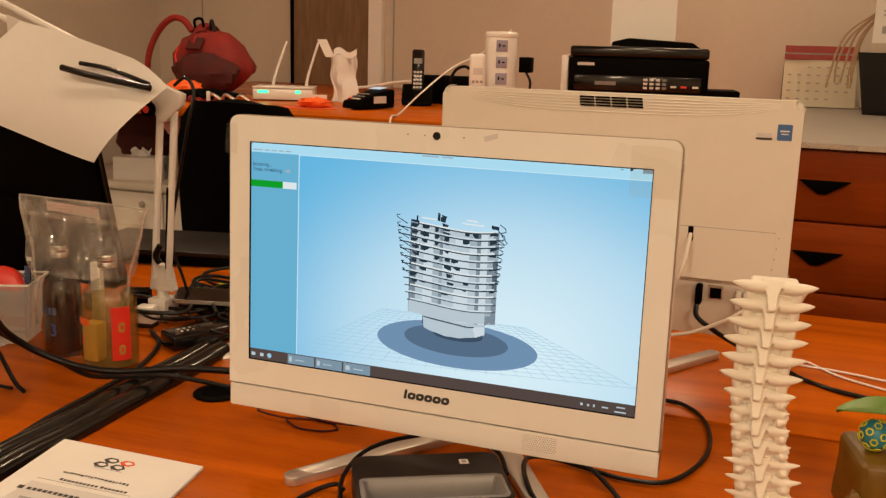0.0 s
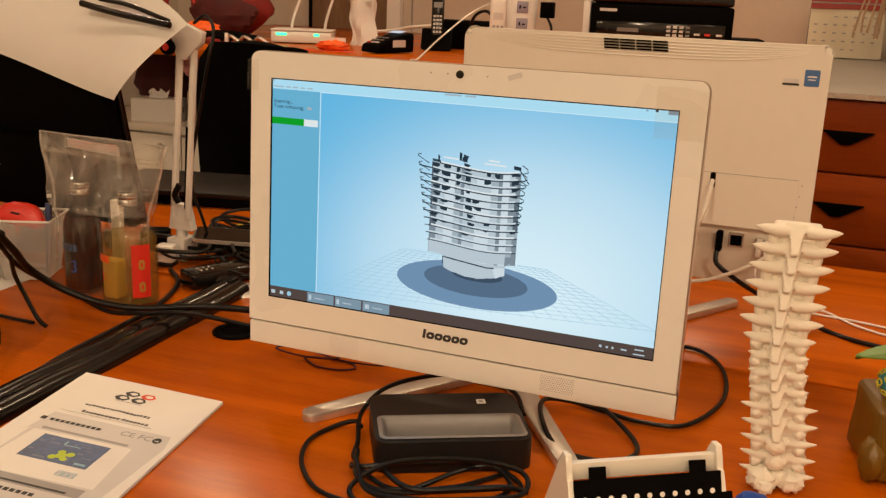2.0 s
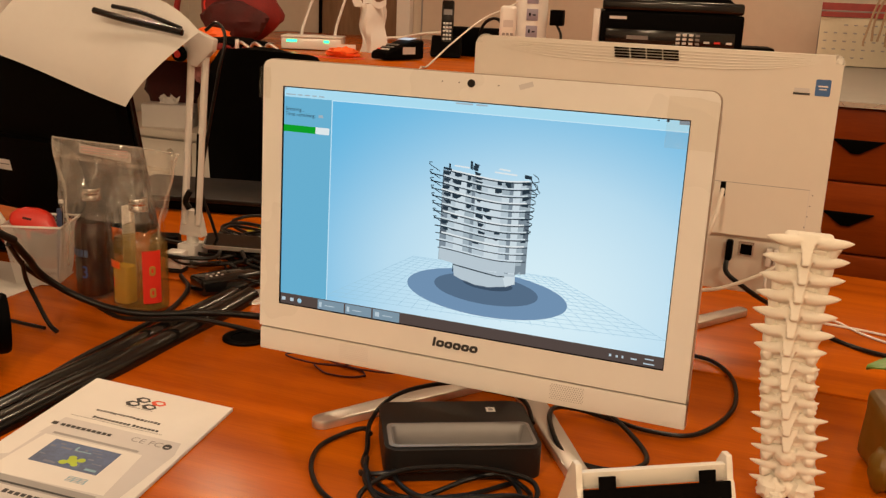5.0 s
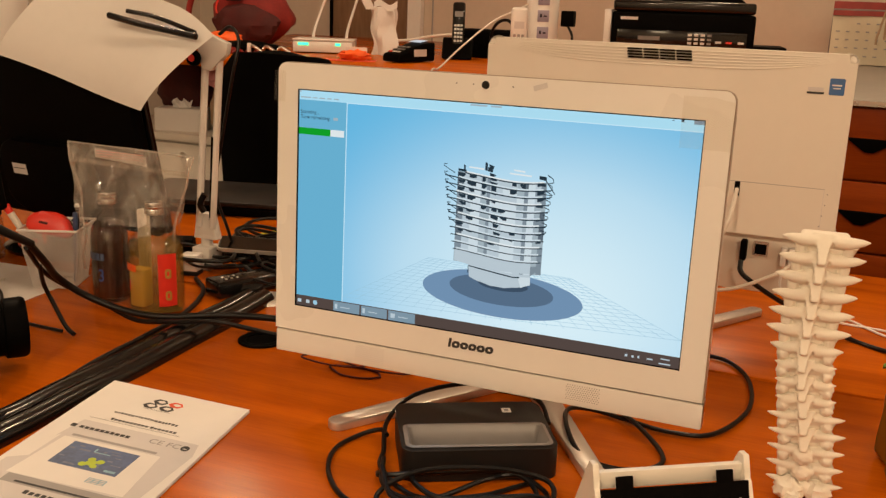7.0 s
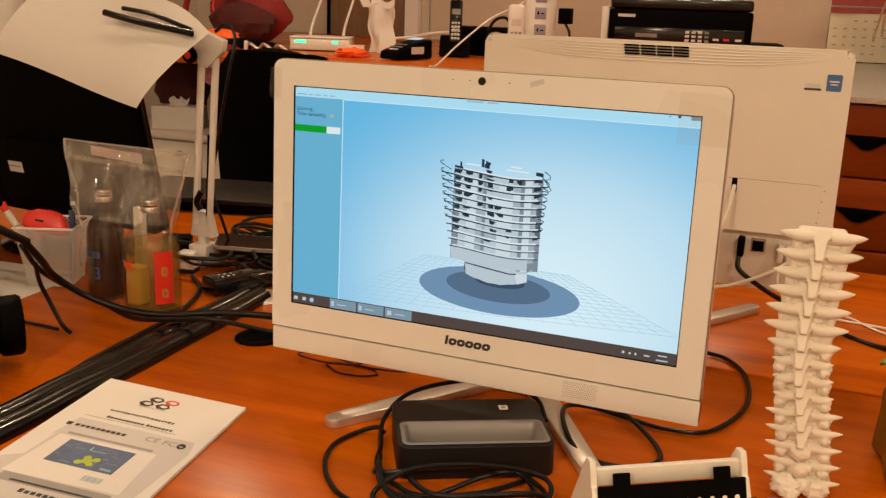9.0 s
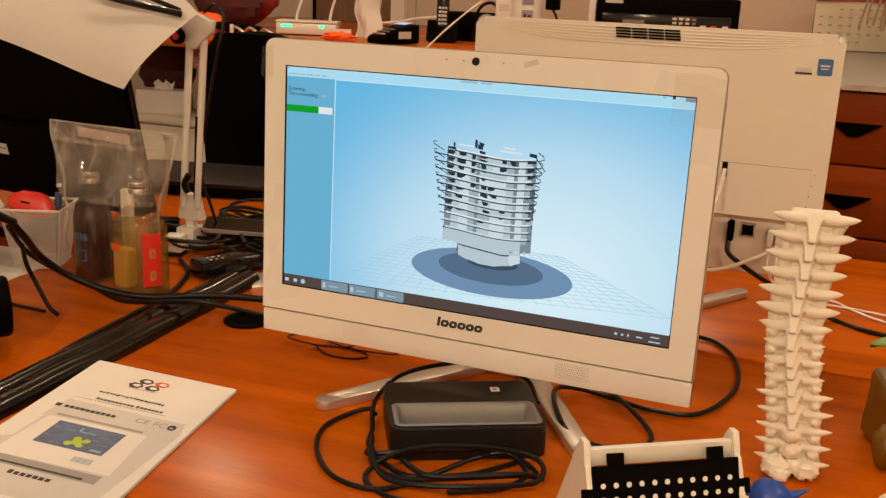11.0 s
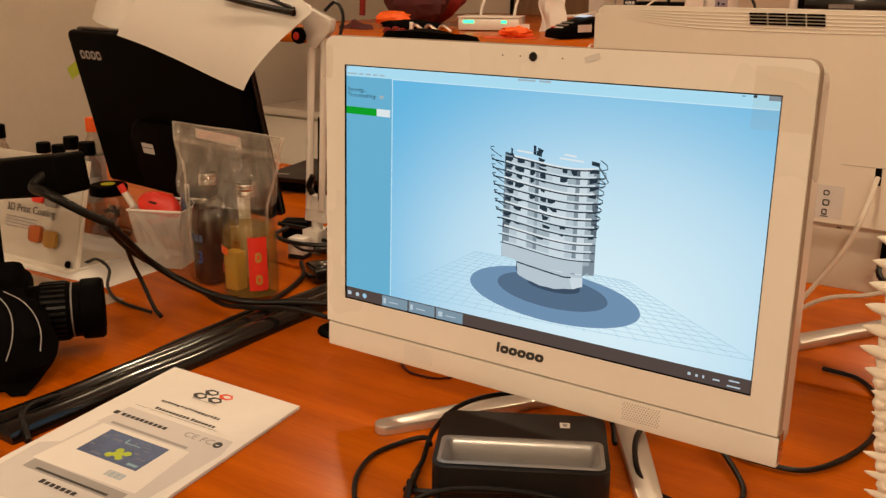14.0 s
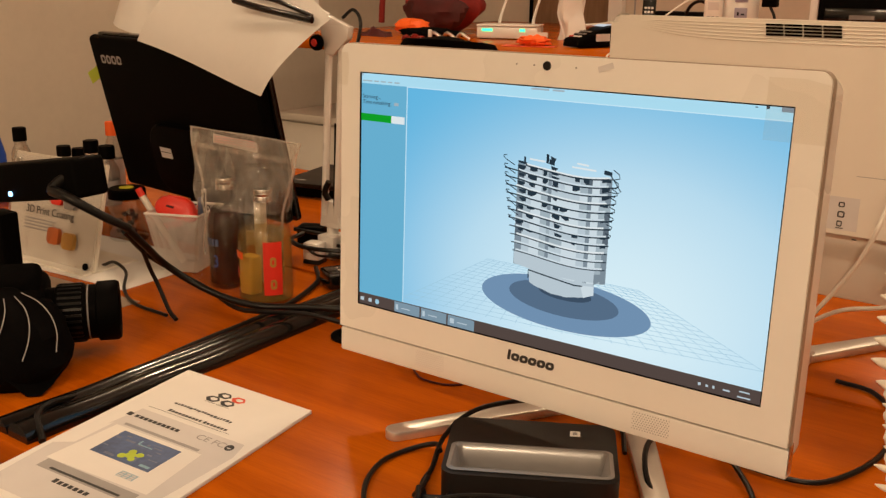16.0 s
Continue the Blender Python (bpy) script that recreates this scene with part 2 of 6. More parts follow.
def rounded(w, h, r, n=6, cx=0.0, cy=0.0):
    pts = []
    for k, (sx, sy) in enumerate([(1, 1), (-1, 1), (-1, -1), (1, -1)]):
        for i in range(n + 1):
            a = radians(90 * k + 90 * i / n)
            pts.append((cx + sx * (w / 2 - r) + r * math.cos(a), cy + sy * (h / 2 - r) + r * math.sin(a)))
    return pts


def square_foot(outline):
    """The same outline with its two lower corners square."""
    q, n = list(outline), len(outline) // 4
    x0, x1, y0 = min(p[0] for p in q), max(p[0] for p in q), min(p[1] for p in q)
    return q[: 2 * n] + [(x0, y0)] * n + [(x1, y0)] * n


def lathe(profile, n=24, bm=None, m=None, squash=1.0):
    own = bmesh.new()
    rings = []
    for r, z in profile:
        if r < 1e-6:
            rings.append([own.verts.new((0, 0, z))])
        else:
            rings.append([own.verts.new((r * math.cos(2 * math.pi * i / n), squash * r * math.sin(2 * math.pi * i / n), z)) for i in range(n)])
    for a, b in zip(rings, rings[1:]):
        for i in range(n):
            j = (i + 1) % n
            f = [a[i % len(a)], a[j % len(a)], b[j % len(b)], b[i % len(b)]]
            f = [v for k, v in enumerate(f) if v not in f[:k]]
            if len(f) > 2:
                own.faces.new(f)
    return merge(bm, own, m)


def spline(points, steps=8):
    p = [Vector(q) for q in points]
    p = [p[0] * 2 - p[1]] + p + [p[-1] * 2 - p[-2]]
    out = []
    for i in range(1, len(p) - 2):
        a, b, c, d = p[i - 1 : i + 3]
        for k in range(steps):
            t = k / steps
            out.append(0.5 * (2 * b + (c - a) * t + (2 * a - 5 * b + 4 * c - d) * t * t + (3 * b - a - 3 * c + d) * t**3))
    return out + [p[-2]]


def tube(points, r, n=10, steps=8, bm=None, taper=None):
    path = spline(points, steps) if steps > 1 else [Vector(q) for q in points]
    own = bmesh.new()
    rings, side = [], None
    for i, q in enumerate(path):
        way = (path[min(i + 1, len(path) - 1)] - path[max(i - 1, 0)]).normalized()
        if side is None:
            side = way.orthogonal().normalized()
        side = (side - way * side.dot(way)).normalized()
        other = way.cross(side)
        rr = r * (taper(i / (len(path) - 1)) if taper else 1)
        rings.append([own.verts.new(q + rr * (math.cos(2 * math.pi * k / n) * side + math.sin(2 * math.pi * k / n) * other)) for k in range(n)])
    for a, b in zip(rings, rings[1:]):
        for k in range(n):
            own.faces.new((a[k], a[(k + 1) % n], b[(k + 1) % n], b[k]))
    own.faces.new(rings[0][::-1])
    own.faces.new(rings[-1])
    return merge(bm, own)


def sheet(rows, thick=0.0):
    """A grid of points as a sheet, with thickness along its normals."""
    own = bmesh.new()
    g = [[own.verts.new(p) for p in row] for row in rows]
    for a, b in zip(g, g[1:]):
        for i in range(len(a) - 1):
            own.faces.new((a[i], a[i + 1], b[i + 1], b[i]))
    if thick:
        bmesh.ops.recalc_face_normals(own, faces=own.faces[:])
        bmesh.ops.solidify(own, geom=own.faces[:], thickness=thick)
    return own


def blob(rx, ry, rz, at=(0, 0, 0), rough=0.0, seed=0.0, bm=None, u=20, v=12, freq=3.0):
    own = bmesh.new()
    bmesh.ops.create_uvsphere(own, u_segments=u, v_segments=v, radius=1)
    for w in own.verts:
        d = w.co.normalized()
        k = 1 + rough * noise.noise(d * freq + Vector((seed, seed * 0.7, 3.1)))
        w.co = Vector((d.x * rx * k + at[0], d.y * ry * k + at[1], d.z * rz * k + at[2]))
    return merge(bm, own)


def flat(outline, z=0.0, bm=None):
    own = bmesh.new()
    own.faces.new([own.verts.new((x, y, z)) for x, y in outline])
    return merge(bm, own)


def rect(x0, x1, y0, y1, z=0.0, bm=None):
    return flat([(x0, y0), (x1, y0), (x1, y1), (x0, y1)], z, bm)


def stroke(points, width, z=0.0, bm=None):
    """A flat ribbon along points in x, y."""
    own = bmesh.new()
    p = [Vector((x, y)) for x, y in points]
    pairs = []
    for i, q in enumerate(p):
        d = (p[min(i + 1, len(p) - 1)] - p[max(i - 1, 0)]).normalized()
        s = Vector((-d.y, d.x)) * width / 2
        pairs.append((own.verts.new((*(q + s), z)), own.verts.new((*(q - s), z))))
    for a, b in zip(pairs, pairs[1:]):
        own.faces.new((a[0], a[1], b[1], b[0]))
    return merge(bm, own)


def ellipse(cx, cy, rx, ry, n=40, turn=0.0):
    c, s = math.cos(turn), math.sin(turn)
    return [(cx + rx * math.cos(a) * c - ry * math.sin(a) * s, cy + rx * math.cos(a) * s + ry * math.sin(a) * c) for a in (2 * math.pi * i / n for i in range(n))]


def lettering(body, size, depth=0.0003):
    cu = bpy.data.curves.new("words", "FONT")
    cu.body, cu.size, cu.extrude = body, size, depth
    ob = new("words", cu)
    bpy.context.view_layer.update()
    me = bpy.data.meshes.new_from_object(ob)
    bm = bmesh.new()
    bm.from_mesh(me)
    bpy.data.objects.remove(ob)
    bpy.data.meshes.remove(me)
    return bm


def xf(x=0.0, y=0.0, z=0.0, rx=0.0, ry=0.0, rz=0.0):
    return pose(x, y, z, rx, ry, rz)


# ---------------------------------------------------------------- the room
X0, X1, Y0, Y1 = -3.35, 2.6, -2.4, 4.80
DESK = 0.75
COUNTER = 1.045


def setting(name, bm, material, label, category, smooth=False):
    return tagged(part(name, bm, material, smooth=smooth), label, category, kind="structure")


setting("floor", box(X0 - 0.1, X1 + 0.1, Y0 - 0.1, Y1 + 0.1, -0.1, 0.0), CARPET, "dark grey carpet floor under the desks", "floor")
setting("ceiling", box(X0 - 0.1, X1 + 0.1, Y0 - 0.1, Y1 + 0.1, CEIL + 0.012, CEIL + 0.1), PAINT_CEIL, "plain white office ceiling", "ceiling")
wall_n = setting("wall_north", box(X0 - 0.1, X1 + 0.1, Y1, Y1 + 0.1, 0, CEIL + 0.01), PAINT_WALL, "beige painted wall behind the long counter", "wall")
setting("wall_south", box(X0 - 0.1, X1 + 0.1, Y0 - 0.1, Y0, 0, CEIL + 0.01), PAINT_WALL, "plain beige painted wall", "wall")
setting("wall_west", box(X0 - 0.1, X0, Y0, Y1, 0, CEIL + 0.01), PAINT_WALL, "plain beige painted side wall", "wall")
setting("wall_east", box(X1, X1 + 0.1, Y0, Y1, 0, CEIL + 0.01), PAINT_WALL, "plain beige painted wall", "wall")


def ceiling_light(x, y, watts):
    t = thing("ceiling_light", xf(x, y, CEIL), "round recessed warm ceiling downlight", "ceiling light", "ceiling downlights")
    part("trim_ring", lathe([(0.085, 0.0), (0.105, 0.0), (0.108, -0.006), (0.085, -0.012), (0.085, 0.0)], 32), WHITE, t)
    part("diffuser", lathe([(0.0, -0.004), (0.084, -0.004), (0.084, 0.004), (0.0, 0.004)], 32), LAMP_GLOW, t, "glowing warm disc")
    lamp = bpy.data.lights.new("downlight", "AREA")
    lamp.shape, lamp.size, lamp.energy, lamp.color = "DISK", 0.16, watts, WARM
    ob = new("downlight", lamp)
    ob.matrix_basis = xf(x, y, CEIL - 0.02)


for x, y, k in LAMPS:
    ceiling_light(x, y, LAMP_WATTS * k)


# ---------------------------------------------------------------- desks and counter
def desk(y0, y1, grommet=None):
    t = thing("desk", xf(0, y0, 0), "orange cherry laminate office desk with a thick edge", "desk", "desks back to back")
    w = y1 - y0
    part("desktop", box(-2.05, 1.25, 0.002, w - 0.002, DESK - 0.032, DESK, 0.003), WOOD, t)
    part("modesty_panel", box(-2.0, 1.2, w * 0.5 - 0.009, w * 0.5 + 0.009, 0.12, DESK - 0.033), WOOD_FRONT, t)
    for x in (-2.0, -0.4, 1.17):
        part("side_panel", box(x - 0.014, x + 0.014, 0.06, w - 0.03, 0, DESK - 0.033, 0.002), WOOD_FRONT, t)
    if grommet:
        x, y = grommet[0], grommet[1] - y0
        g = part("cable_grommet", lathe([(0.024, 0.0), (0.036, 0.0), (0.036, 0.003), (0.033, 0.0045), (0.026, 0.0045), (0.024, 0.003), (0.024, 0.0)], 32), BLACK, t, "round black cable grommet", at=xf(x, y, DESK))
        part("hole", lathe([(0.0, 0.0006), (0.0242, 0.0006), (0.0242, 0.0012), (0.0, 0.0012)], 24), BLACK_MATT, g)
    return t


desk(0.748, 1.446, (-0.64, 1.247))
desk(1.450, 2.15)


# ---------------------------------------------------------------- the all-in-one computer
def ring_plate(outer, inner, z0, z1, bm=None):
    own = bmesh.new()
    n = len(outer)
    lv = []
    for pts, z in ((outer, z1), (inner, z1), (outer, z0), (inner, z0)):
        seen, row = {}, []
        for x, y in pts:
            k = (round(x, 6), round(y, 6))
            if k not in seen:
                seen[k] = own.verts.new((x, y, z))
            row.append(seen[k])
        lv.append(row)
    of, inf, ob_, ib = lv
    for i in range(n):
        j = (i + 1) % n
        for q in ([of[i], of[j], inf[j], inf[i]], [ob_[j], ob_[i], ib[i], ib[j]], [of[j], of[i], ob_[i], ob_[j]], [inf[i], inf[j], ib[j], ib[i]]):
            q = [v for k, v in enumerate(q) if v not in q[:k]]
            if len(q) > 2:
                own.faces.new(q)
    return merge(bm, own)


def corner_rect(x0, x1, y0, y1, n=6):
    return [p for p in ((x1, y1), (x0, y1), (x0, y0), (x1, y0)) for _ in range(n + 1)]


def screen_light(name, near, far, centre, reach):
    """Light of a display: a pale centre that fades into blue."""
    m = glow(name, near)
    nt = m.node_tree
    e = [n for n in nt.nodes if n.type == "EMISSION"][0]
    tc = nt.nodes.new("ShaderNodeTexCoord")
    d = nt.nodes.new("ShaderNodeVectorMath")
    d.operation = "DISTANCE"
    d.inputs[1].default_value = (*centre, 0)
    sc = nt.nodes.new("ShaderNodeVectorMath")
    sc.operation = "MULTIPLY"
    sc.inputs[1].default_value = (0.75, 1.0, 0)
    link(nt, tc.outputs["Object"], sc.inputs[0])
    link(nt, sc.outputs[0], d.inputs[0])
    mr = nt.nodes.new("ShaderNodeMapRange")
    mr.interpolation_type = "SMOOTHSTEP"
    mr.inputs["From Max"].default_value = reach
    link(nt, d.outputs["Value"], mr.inputs["Value"])
    mid = [(a * 0.62 + b * 0.38) for a, b in zip(near, far)]
    link(nt, ramp(nt, mr.outputs[0], [(0.0, near), (0.5, mid), (1.0, far)]), e.inputs["Color"])
    return m


SCREEN_BACK = screen_light("screen_view", (0.68, 0.85, 0.92), (0.125, 0.46, 0.74), (0.070, -0.085), 0.285)
SIDEBAR = glow("screen_sidebar", (0.135, 0.42, 0.62))
TITLEBAR = glow("screen_titlebar", (0.40, 0.70, 0.85))
SCR_LINE = glow("screen_line", (0.55, 0.78, 0.90))
SCR_GRID = glow("screen_grid", (0.32, 0.55, 0.70))
SCR_GREEN = glow("screen_green", (0.005, 0.33, 0.02))
SCR_WHITE = glow("screen_white", (0.72, 0.78, 0.80))
SCR_TASK = glow("screen_taskbar", (0.085, 0.060, 0.052))
SCR_TASK_BLUE = glow("screen_taskbar_button", (0.20, 0.29, 0.36))
SCR_DARK = glow("screen_ink", (0.02, 0.035, 0.05))
SCR_DISC = glow("screen_disc", (0.160, 0.275, 0.43))
SCR_DISC_IN = glow("screen_disc_inner", (0.090, 0.150, 0.235))
SCR_DISC_CORE = glow("screen_disc_core", (0.045, 0.075, 0.12))
GREYS = [glow("screen_grey_%s" % k, c) for k, c in zip("abcde", [(0.10, 0.13, 0.16), (0.20, 0.255, 0.30), (0.35, 0.43, 0.48), (0.47, 0.56, 0.62), (0.60, 0.69, 0.74)])]


def join_bars(bars, z):
    bm = None
    for x0, x1, y0, y1 in bars:
        bm = rect(x0, x1, y0, y1, z, bm)
    return bm


def bar_parts(name, bars, z, material, parent, at=None):
    for x0, x1, y0, y1 in bars:
        part(name, rect(x0, x1, y0, y1, z), material, parent, at=at, smooth=False)


def screen_picture(screen):
    """The window shown on the display, drawn flat in thin layers."""
    L = 0.00012
    part("title_bar", join_bars([(-0.238, 0.238, 0.1215, 0.1338)], L), TITLEBAR, screen, smooth=False)
    part("side_bar", join_bars([(-0.238, -0.1725, -0.1195, 0.1215)], L), SIDEBAR, screen, smooth=False)
    bar_parts("side_bar_edge", [(-0.1728, -0.1716, -0.1195, 0.1215), (-0.1716, 0.238, 0.1208, 0.1218)], 2 * L, SCR_LINE, screen)
    part("task_bar", join_bars([(-0.238, 0.238, -0.1338, -0.1195)], L), SCR_TASK, screen, smooth=False)
    bar_parts("task_button", [(-0.184, -0.148, -0.1325, -0.1205), (-0.146, -0.111, -0.1325, -0.1205), (-0.109, -0.074, -0.1325, -0.1205)], 2 * L, SCR_TASK_BLUE, screen)
    icons = [(-0.2345, -0.2280, -0.1295, -0.1235), (-0.2225, -0.2165, -0.1295, -0.1235), (-0.182, -0.1775, -0.1310, -0.1220), (-0.144, -0.1395, -0.1310, -0.1220), (-0.106, -0.0990, -0.1305, -0.1225),
             (-0.174, -0.158, -0.1278, -0.1262), (-0.136, -0.121, -0.1278, -0.1262), (-0.096, -0.080, -0.1278, -0.1262), (0.178, 0.1815, -0.1285, -0.1245), (0.1855, 0.1885, -0.1285, -0.1250),
             (0.192, 0.1945, -0.1285, -0.1245), (0.202, 0.210, -0.1278, -0.1255), (0.217, 0.229, -0.1252, -0.1232), (0.2155, 0.231, -0.1305, -0.1285)]
    bar_parts("task_icon", [(x0, x0 + (x1 - x0) * 0.8, y0 + (y1 - y0) * 0.15, y1 - (y1 - y0) * 0.15) for x0, x1, y0, y1 in icons], 3 * L, GREYS[3], screen)
    part("browser_icon", flat(ellipse(-0.2095, -0.1265, 0.0030, 0.0030, 16), 3 * L), SCR_GRID, screen, smooth=False)
    part("progress_track", join_bars([(-0.2365, -0.1752, 0.0805, 0.0885)], 2 * L), SCR_WHITE, screen, smooth=False)
    part("progress_bar", join_bars([(-0.2365, -0.1935, 0.0805, 0.0885)], 3 * L), SCR_GREEN, screen, smooth=False)
    words = lettering("Scanning...", 0.0062, 0.00002)
    part("progress_text", words, SCR_DARK, screen, at=xf(-0.2345, 0.1055, 2 * L), smooth=False)
    words = lettering("Time remaining:", 0.0062, 0.00002)
    part("progress_text", words, SCR_DARK, screen, at=xf(-0.2345, 0.0995, 2 * L), smooth=False)
    menu = [(-0.2345, -0.221, 0.1238, 0.1252), (-0.2185, -0.212, 0.1238, 0.1252), (-0.2095, -0.202, 0.1238, 0.1252), (-0.199, -0.193, 0.1238, 0.1252), (-0.190, -0.183, 0.1238, 0.1252), (-0.2365, -0.234, 0.1302, 0.1325),
            (-0.018, 0.002, 0.1298, 0.1316), (0.006, 0.019, 0.1298, 0.1316), (-0.190, -0.184, 0.0998, 0.1030)]
    bar_parts("menu_word", menu, 2 * L, GREYS[2], screen)
    part("window_buttons", join_bars([(0.2265, 0.2375, 0.1285, 0.1335)], 2 * L), GREYS[1], screen, smooth=False)
    bar_parts("window_mark", [(0.204, 0.2065, 0.1305, 0.1312), (0.2135, 0.2165, 0.1300, 0.1325)], 2 * L, SCR_DARK, screen)

    # the perspective floor grid
    bm = None
    a, b, c, d = Vector((-0.060, -0.0490)), Vector((0.112, -0.0500)), Vector((0.237, -0.1005)), Vector((-0.1712, -0.1130))
    for i in range(23):
        k = i / 22
        bm = stroke([a.lerp(b, k), d.lerp(c, k) + Vector((0, -0.004 * math.sin(math.pi * k)))], 0.00042, 2 * L, bm)
    for i in range(17):
        k = (i / 16) ** 1.35
        p, q = a.lerp(d, k), b.lerp(c, k)
        bm = stroke([p, p.lerp(q, 0.5) + Vector((0, -0.002 * k)), q], 0.00042, 2 * L, bm)
    part("floor_grid", bm, SCR_GRID, screen, smooth=False)
    part("turntable_disc", flat(ellipse(0.0305, -0.0805, 0.0965, 0.0268, 44), 3 * L), SCR_DISC, screen, smooth=False)
    part("turntable_inner", flat(ellipse(0.0305, -0.0755, 0.0625, 0.0172, 40), 4 * L), SCR_DISC_IN, screen, smooth=False)
    part("turntable_core", flat(ellipse(0.0330, -0.0685, 0.0300, 0.0072, 30), 5 * L), SCR_DISC_CORE, screen, smooth=False)

    # the scanned part: a block cut by thin shelves, on a round foot
    rng = random.Random(4)

    def belly(u, a=-0.028, b=0.077):
        """The shelves hang lower towards the front corner."""
        k = max(0.0, min(1.0, (u - a) / (b - a)))
        return -0.0028 * k - 0.0042 * math.sin(math.pi * k**1.5)

    foot_top = [(-0.0100 + 0.0745 * i / 14, -0.0480 + belly(-0.0100 + 0.0745 * i / 14) * 0.35) for i in range(15)]
    foot_low = [(0.0650 - 0.0735 * i / 14, -0.0635 - 0.0085 * math.sin(math.pi * (0.04 + 0.92 * i / 14)) + 0.0004 * math.sin(i * 1.9)) for i in range(15)]
    part("scan_foot", flat(foot_top + foot_low, 6 * L), GREYS[3], screen, smooth=False)
    part("scan_foot_side", flat([(0.0500, -0.0570), (0.0645, -0.0555), (0.0648, -0.0640), (0.0540, -0.0690)], 6.5 * L), GREYS[4], screen, smooth=False)
    columns = [(-0.0285, -0.0205, 1), (-0.0205, -0.0115, 3), (-0.0115, 0.0000, 4), (0.0000, 0.0075, 2), (0.0075, 0.0115, 1), (0.0115, 0.0260, 3), (0.0260, 0.0430, 4), (0.0430, 0.0515, 3),
               (0.0515, 0.0560, 1), (0.0560, 0.0640, 4), (0.0640, 0.0705, 2), (0.0705, 0.0765, 1)]
    tiers = 12
    ys = [0.0560 - 0.0081 * i for i in range(tiers)] + [-0.0480]
    for i in range(tiers):
        for a, b, tone in columns:
            k = tone if i > 8 else max(0, min(4, tone + rng.choice((-1, 0, 0, 0, 1))))
            y0, y1 = ys[i + 1], ys[i]
            part("scan_face", flat([(a, y0 + belly(a)), (b, y0 + belly(b)), (b, y1 + belly(b)), (a, y1 + belly(a))], 6 * L), GREYS[k], screen, smooth=False)
    part("scan_collar", flat([(-0.0280, ys[-1] + 0.0005), (-0.0280, -0.0345), (0.0640, -0.0345 + belly(0.0640)), (0.0640, ys[-1] + belly(0.0640) * 0.75), (0.0520, ys[-1] + belly(0.0520) * 0.75), (0.0120, ys[-1] - 0.0055)], 7 * L), GREYS[3], screen, smooth=False)
    part("scan_collar_side", flat([(0.0640, ys[-1] - 0.0060), (0.0764, ys[-1] + 0.0040), (0.0764, -0.0410), (0.0640, -0.0430)], 7 * L), GREYS[1], screen, smooth=False)
    part("scan_collar_shadow", stroke([(-0.0098, -0.0600), (-0.0100, -0.0515), (0.0030, -0.0532), (0.0260, -0.0560), (0.0440, -0.0580), (0.0520, -0.0572)], 0.0014, 8 * L), SCR_DARK, screen, smooth=False)
    gaps = None
    for i in range(tiers - 2):
        for a, b, chance in ((-0.0285, -0.0170, 0.95), (-0.0165, -0.0050, 0.75), (0.0000, 0.0080, 0.55), (0.0100, 0.0215, 0.9), (0.0215, 0.0330, 0.6), (0.0330, 0.0440, 0.6), (0.0460, 0.0550, 0.5), (0.0650, 0.0760, 0.8)):
            if rng.random() < chance * (1.08 - 0.085 * i):
                a1, b1 = a + rng.uniform(0, 0.004), b - rng.uniform(0, 0.003)
                h0, h1 = (rng.uniform(0.0010, 0.0050) * (1.1 - 0.07 * i) for _ in range(2))
                y = ys[i] - 0.0012
                gaps = flat([(a1, y + belly(a1)), (a1, y - h0 + belly(a1)), ((a1 + b1) / 2, y - max(h0, h1) + belly(b1)), (b1, y - h1 + belly(b1)), (b1, y + belly(b1))], 7.5 * L, gaps)
    for i in range(9):  # the slit down the middle
        y, x = 0.0670 - 0.0094 * i, 0.0085 + 0.0011 * i
        gaps = flat([(x, y), (x + rng.uniform(0.005, 0.010), y - 0.0020), (x + rng.uniform(0.003, 0.007), y - 0.0062), (x + 0.0010, y - 0.0048)], 7.6 * L, gaps)
    tagged(part("scan_gap", gaps, SCR_DARK, screen, smooth=False), kind="stuff")
    for i in range(tiers):
        k = 1 - i / (tiers - 1)
        xl, xr = -0.0300 - 0.0150 * k ** 0.8, 0.0755 + 0.0065 * k
        pts = [(xl + (xr - xl) * j / 30, ys[i] + belly(xl + (xr - xl) * j / 30) + 0.0035 * k * max(0.0, 1 - j / 7)) for j in range(31)]
        inner = [q for q in pts if (-0.030 if i else -0.020) < q[0] < 0.0745 and (i or not 0.004 < q[0] < 0.022)]
        part("scan_rib", stroke([(x, y + 0.0005) for x, y in inner], 0.0019, 8 * L), GREYS[4] if i % 3 else SCR_WHITE, screen, smooth=False)
        part("scan_rib_edge", stroke([(x, y - 0.0009) for x, y in (inner if i == 0 else pts)], 0.00135 - 0.0003 * (i > 8), 9 * L), SCR_DARK, screen, smooth=False)
        if i < 8:
            curl = 0.0075 * k
            a, b = pts[0], pts[-1]
            part("scan_wire", stroke([(a[0] + 0.013, a[1] - 0.0060), (a[0] + 0.003, a[1] - 0.0010), (a[0] - 0.0008, a[1] + 0.0015), (a[0] - 0.0006, a[1] + curl * 0.42), (a[0] + 0.0034, a[1] + curl * 0.46)], 0.0009, 9 * L), SCR_DARK, screen, smooth=False)
            part("scan_wire", stroke([(b[0] - 0.004, b[1] - 0.0012), (b[0] + 0.0022 * k, b[1] + 0.0006), (b[0] + 0.0012, b[1] + curl * 0.6), (b[0] - 0.005, b[1] + curl * 1.1)], 0.0010, 9 * L), SCR_DARK, screen, smooth=False)
    part("scan_wire", stroke([(0.0745, 0.0560), (0.0860, 0.0415), (0.0825, 0.0395), (0.0700, 0.0400)], 0.0010, 9 * L), SCR_DARK, screen, smooth=False)
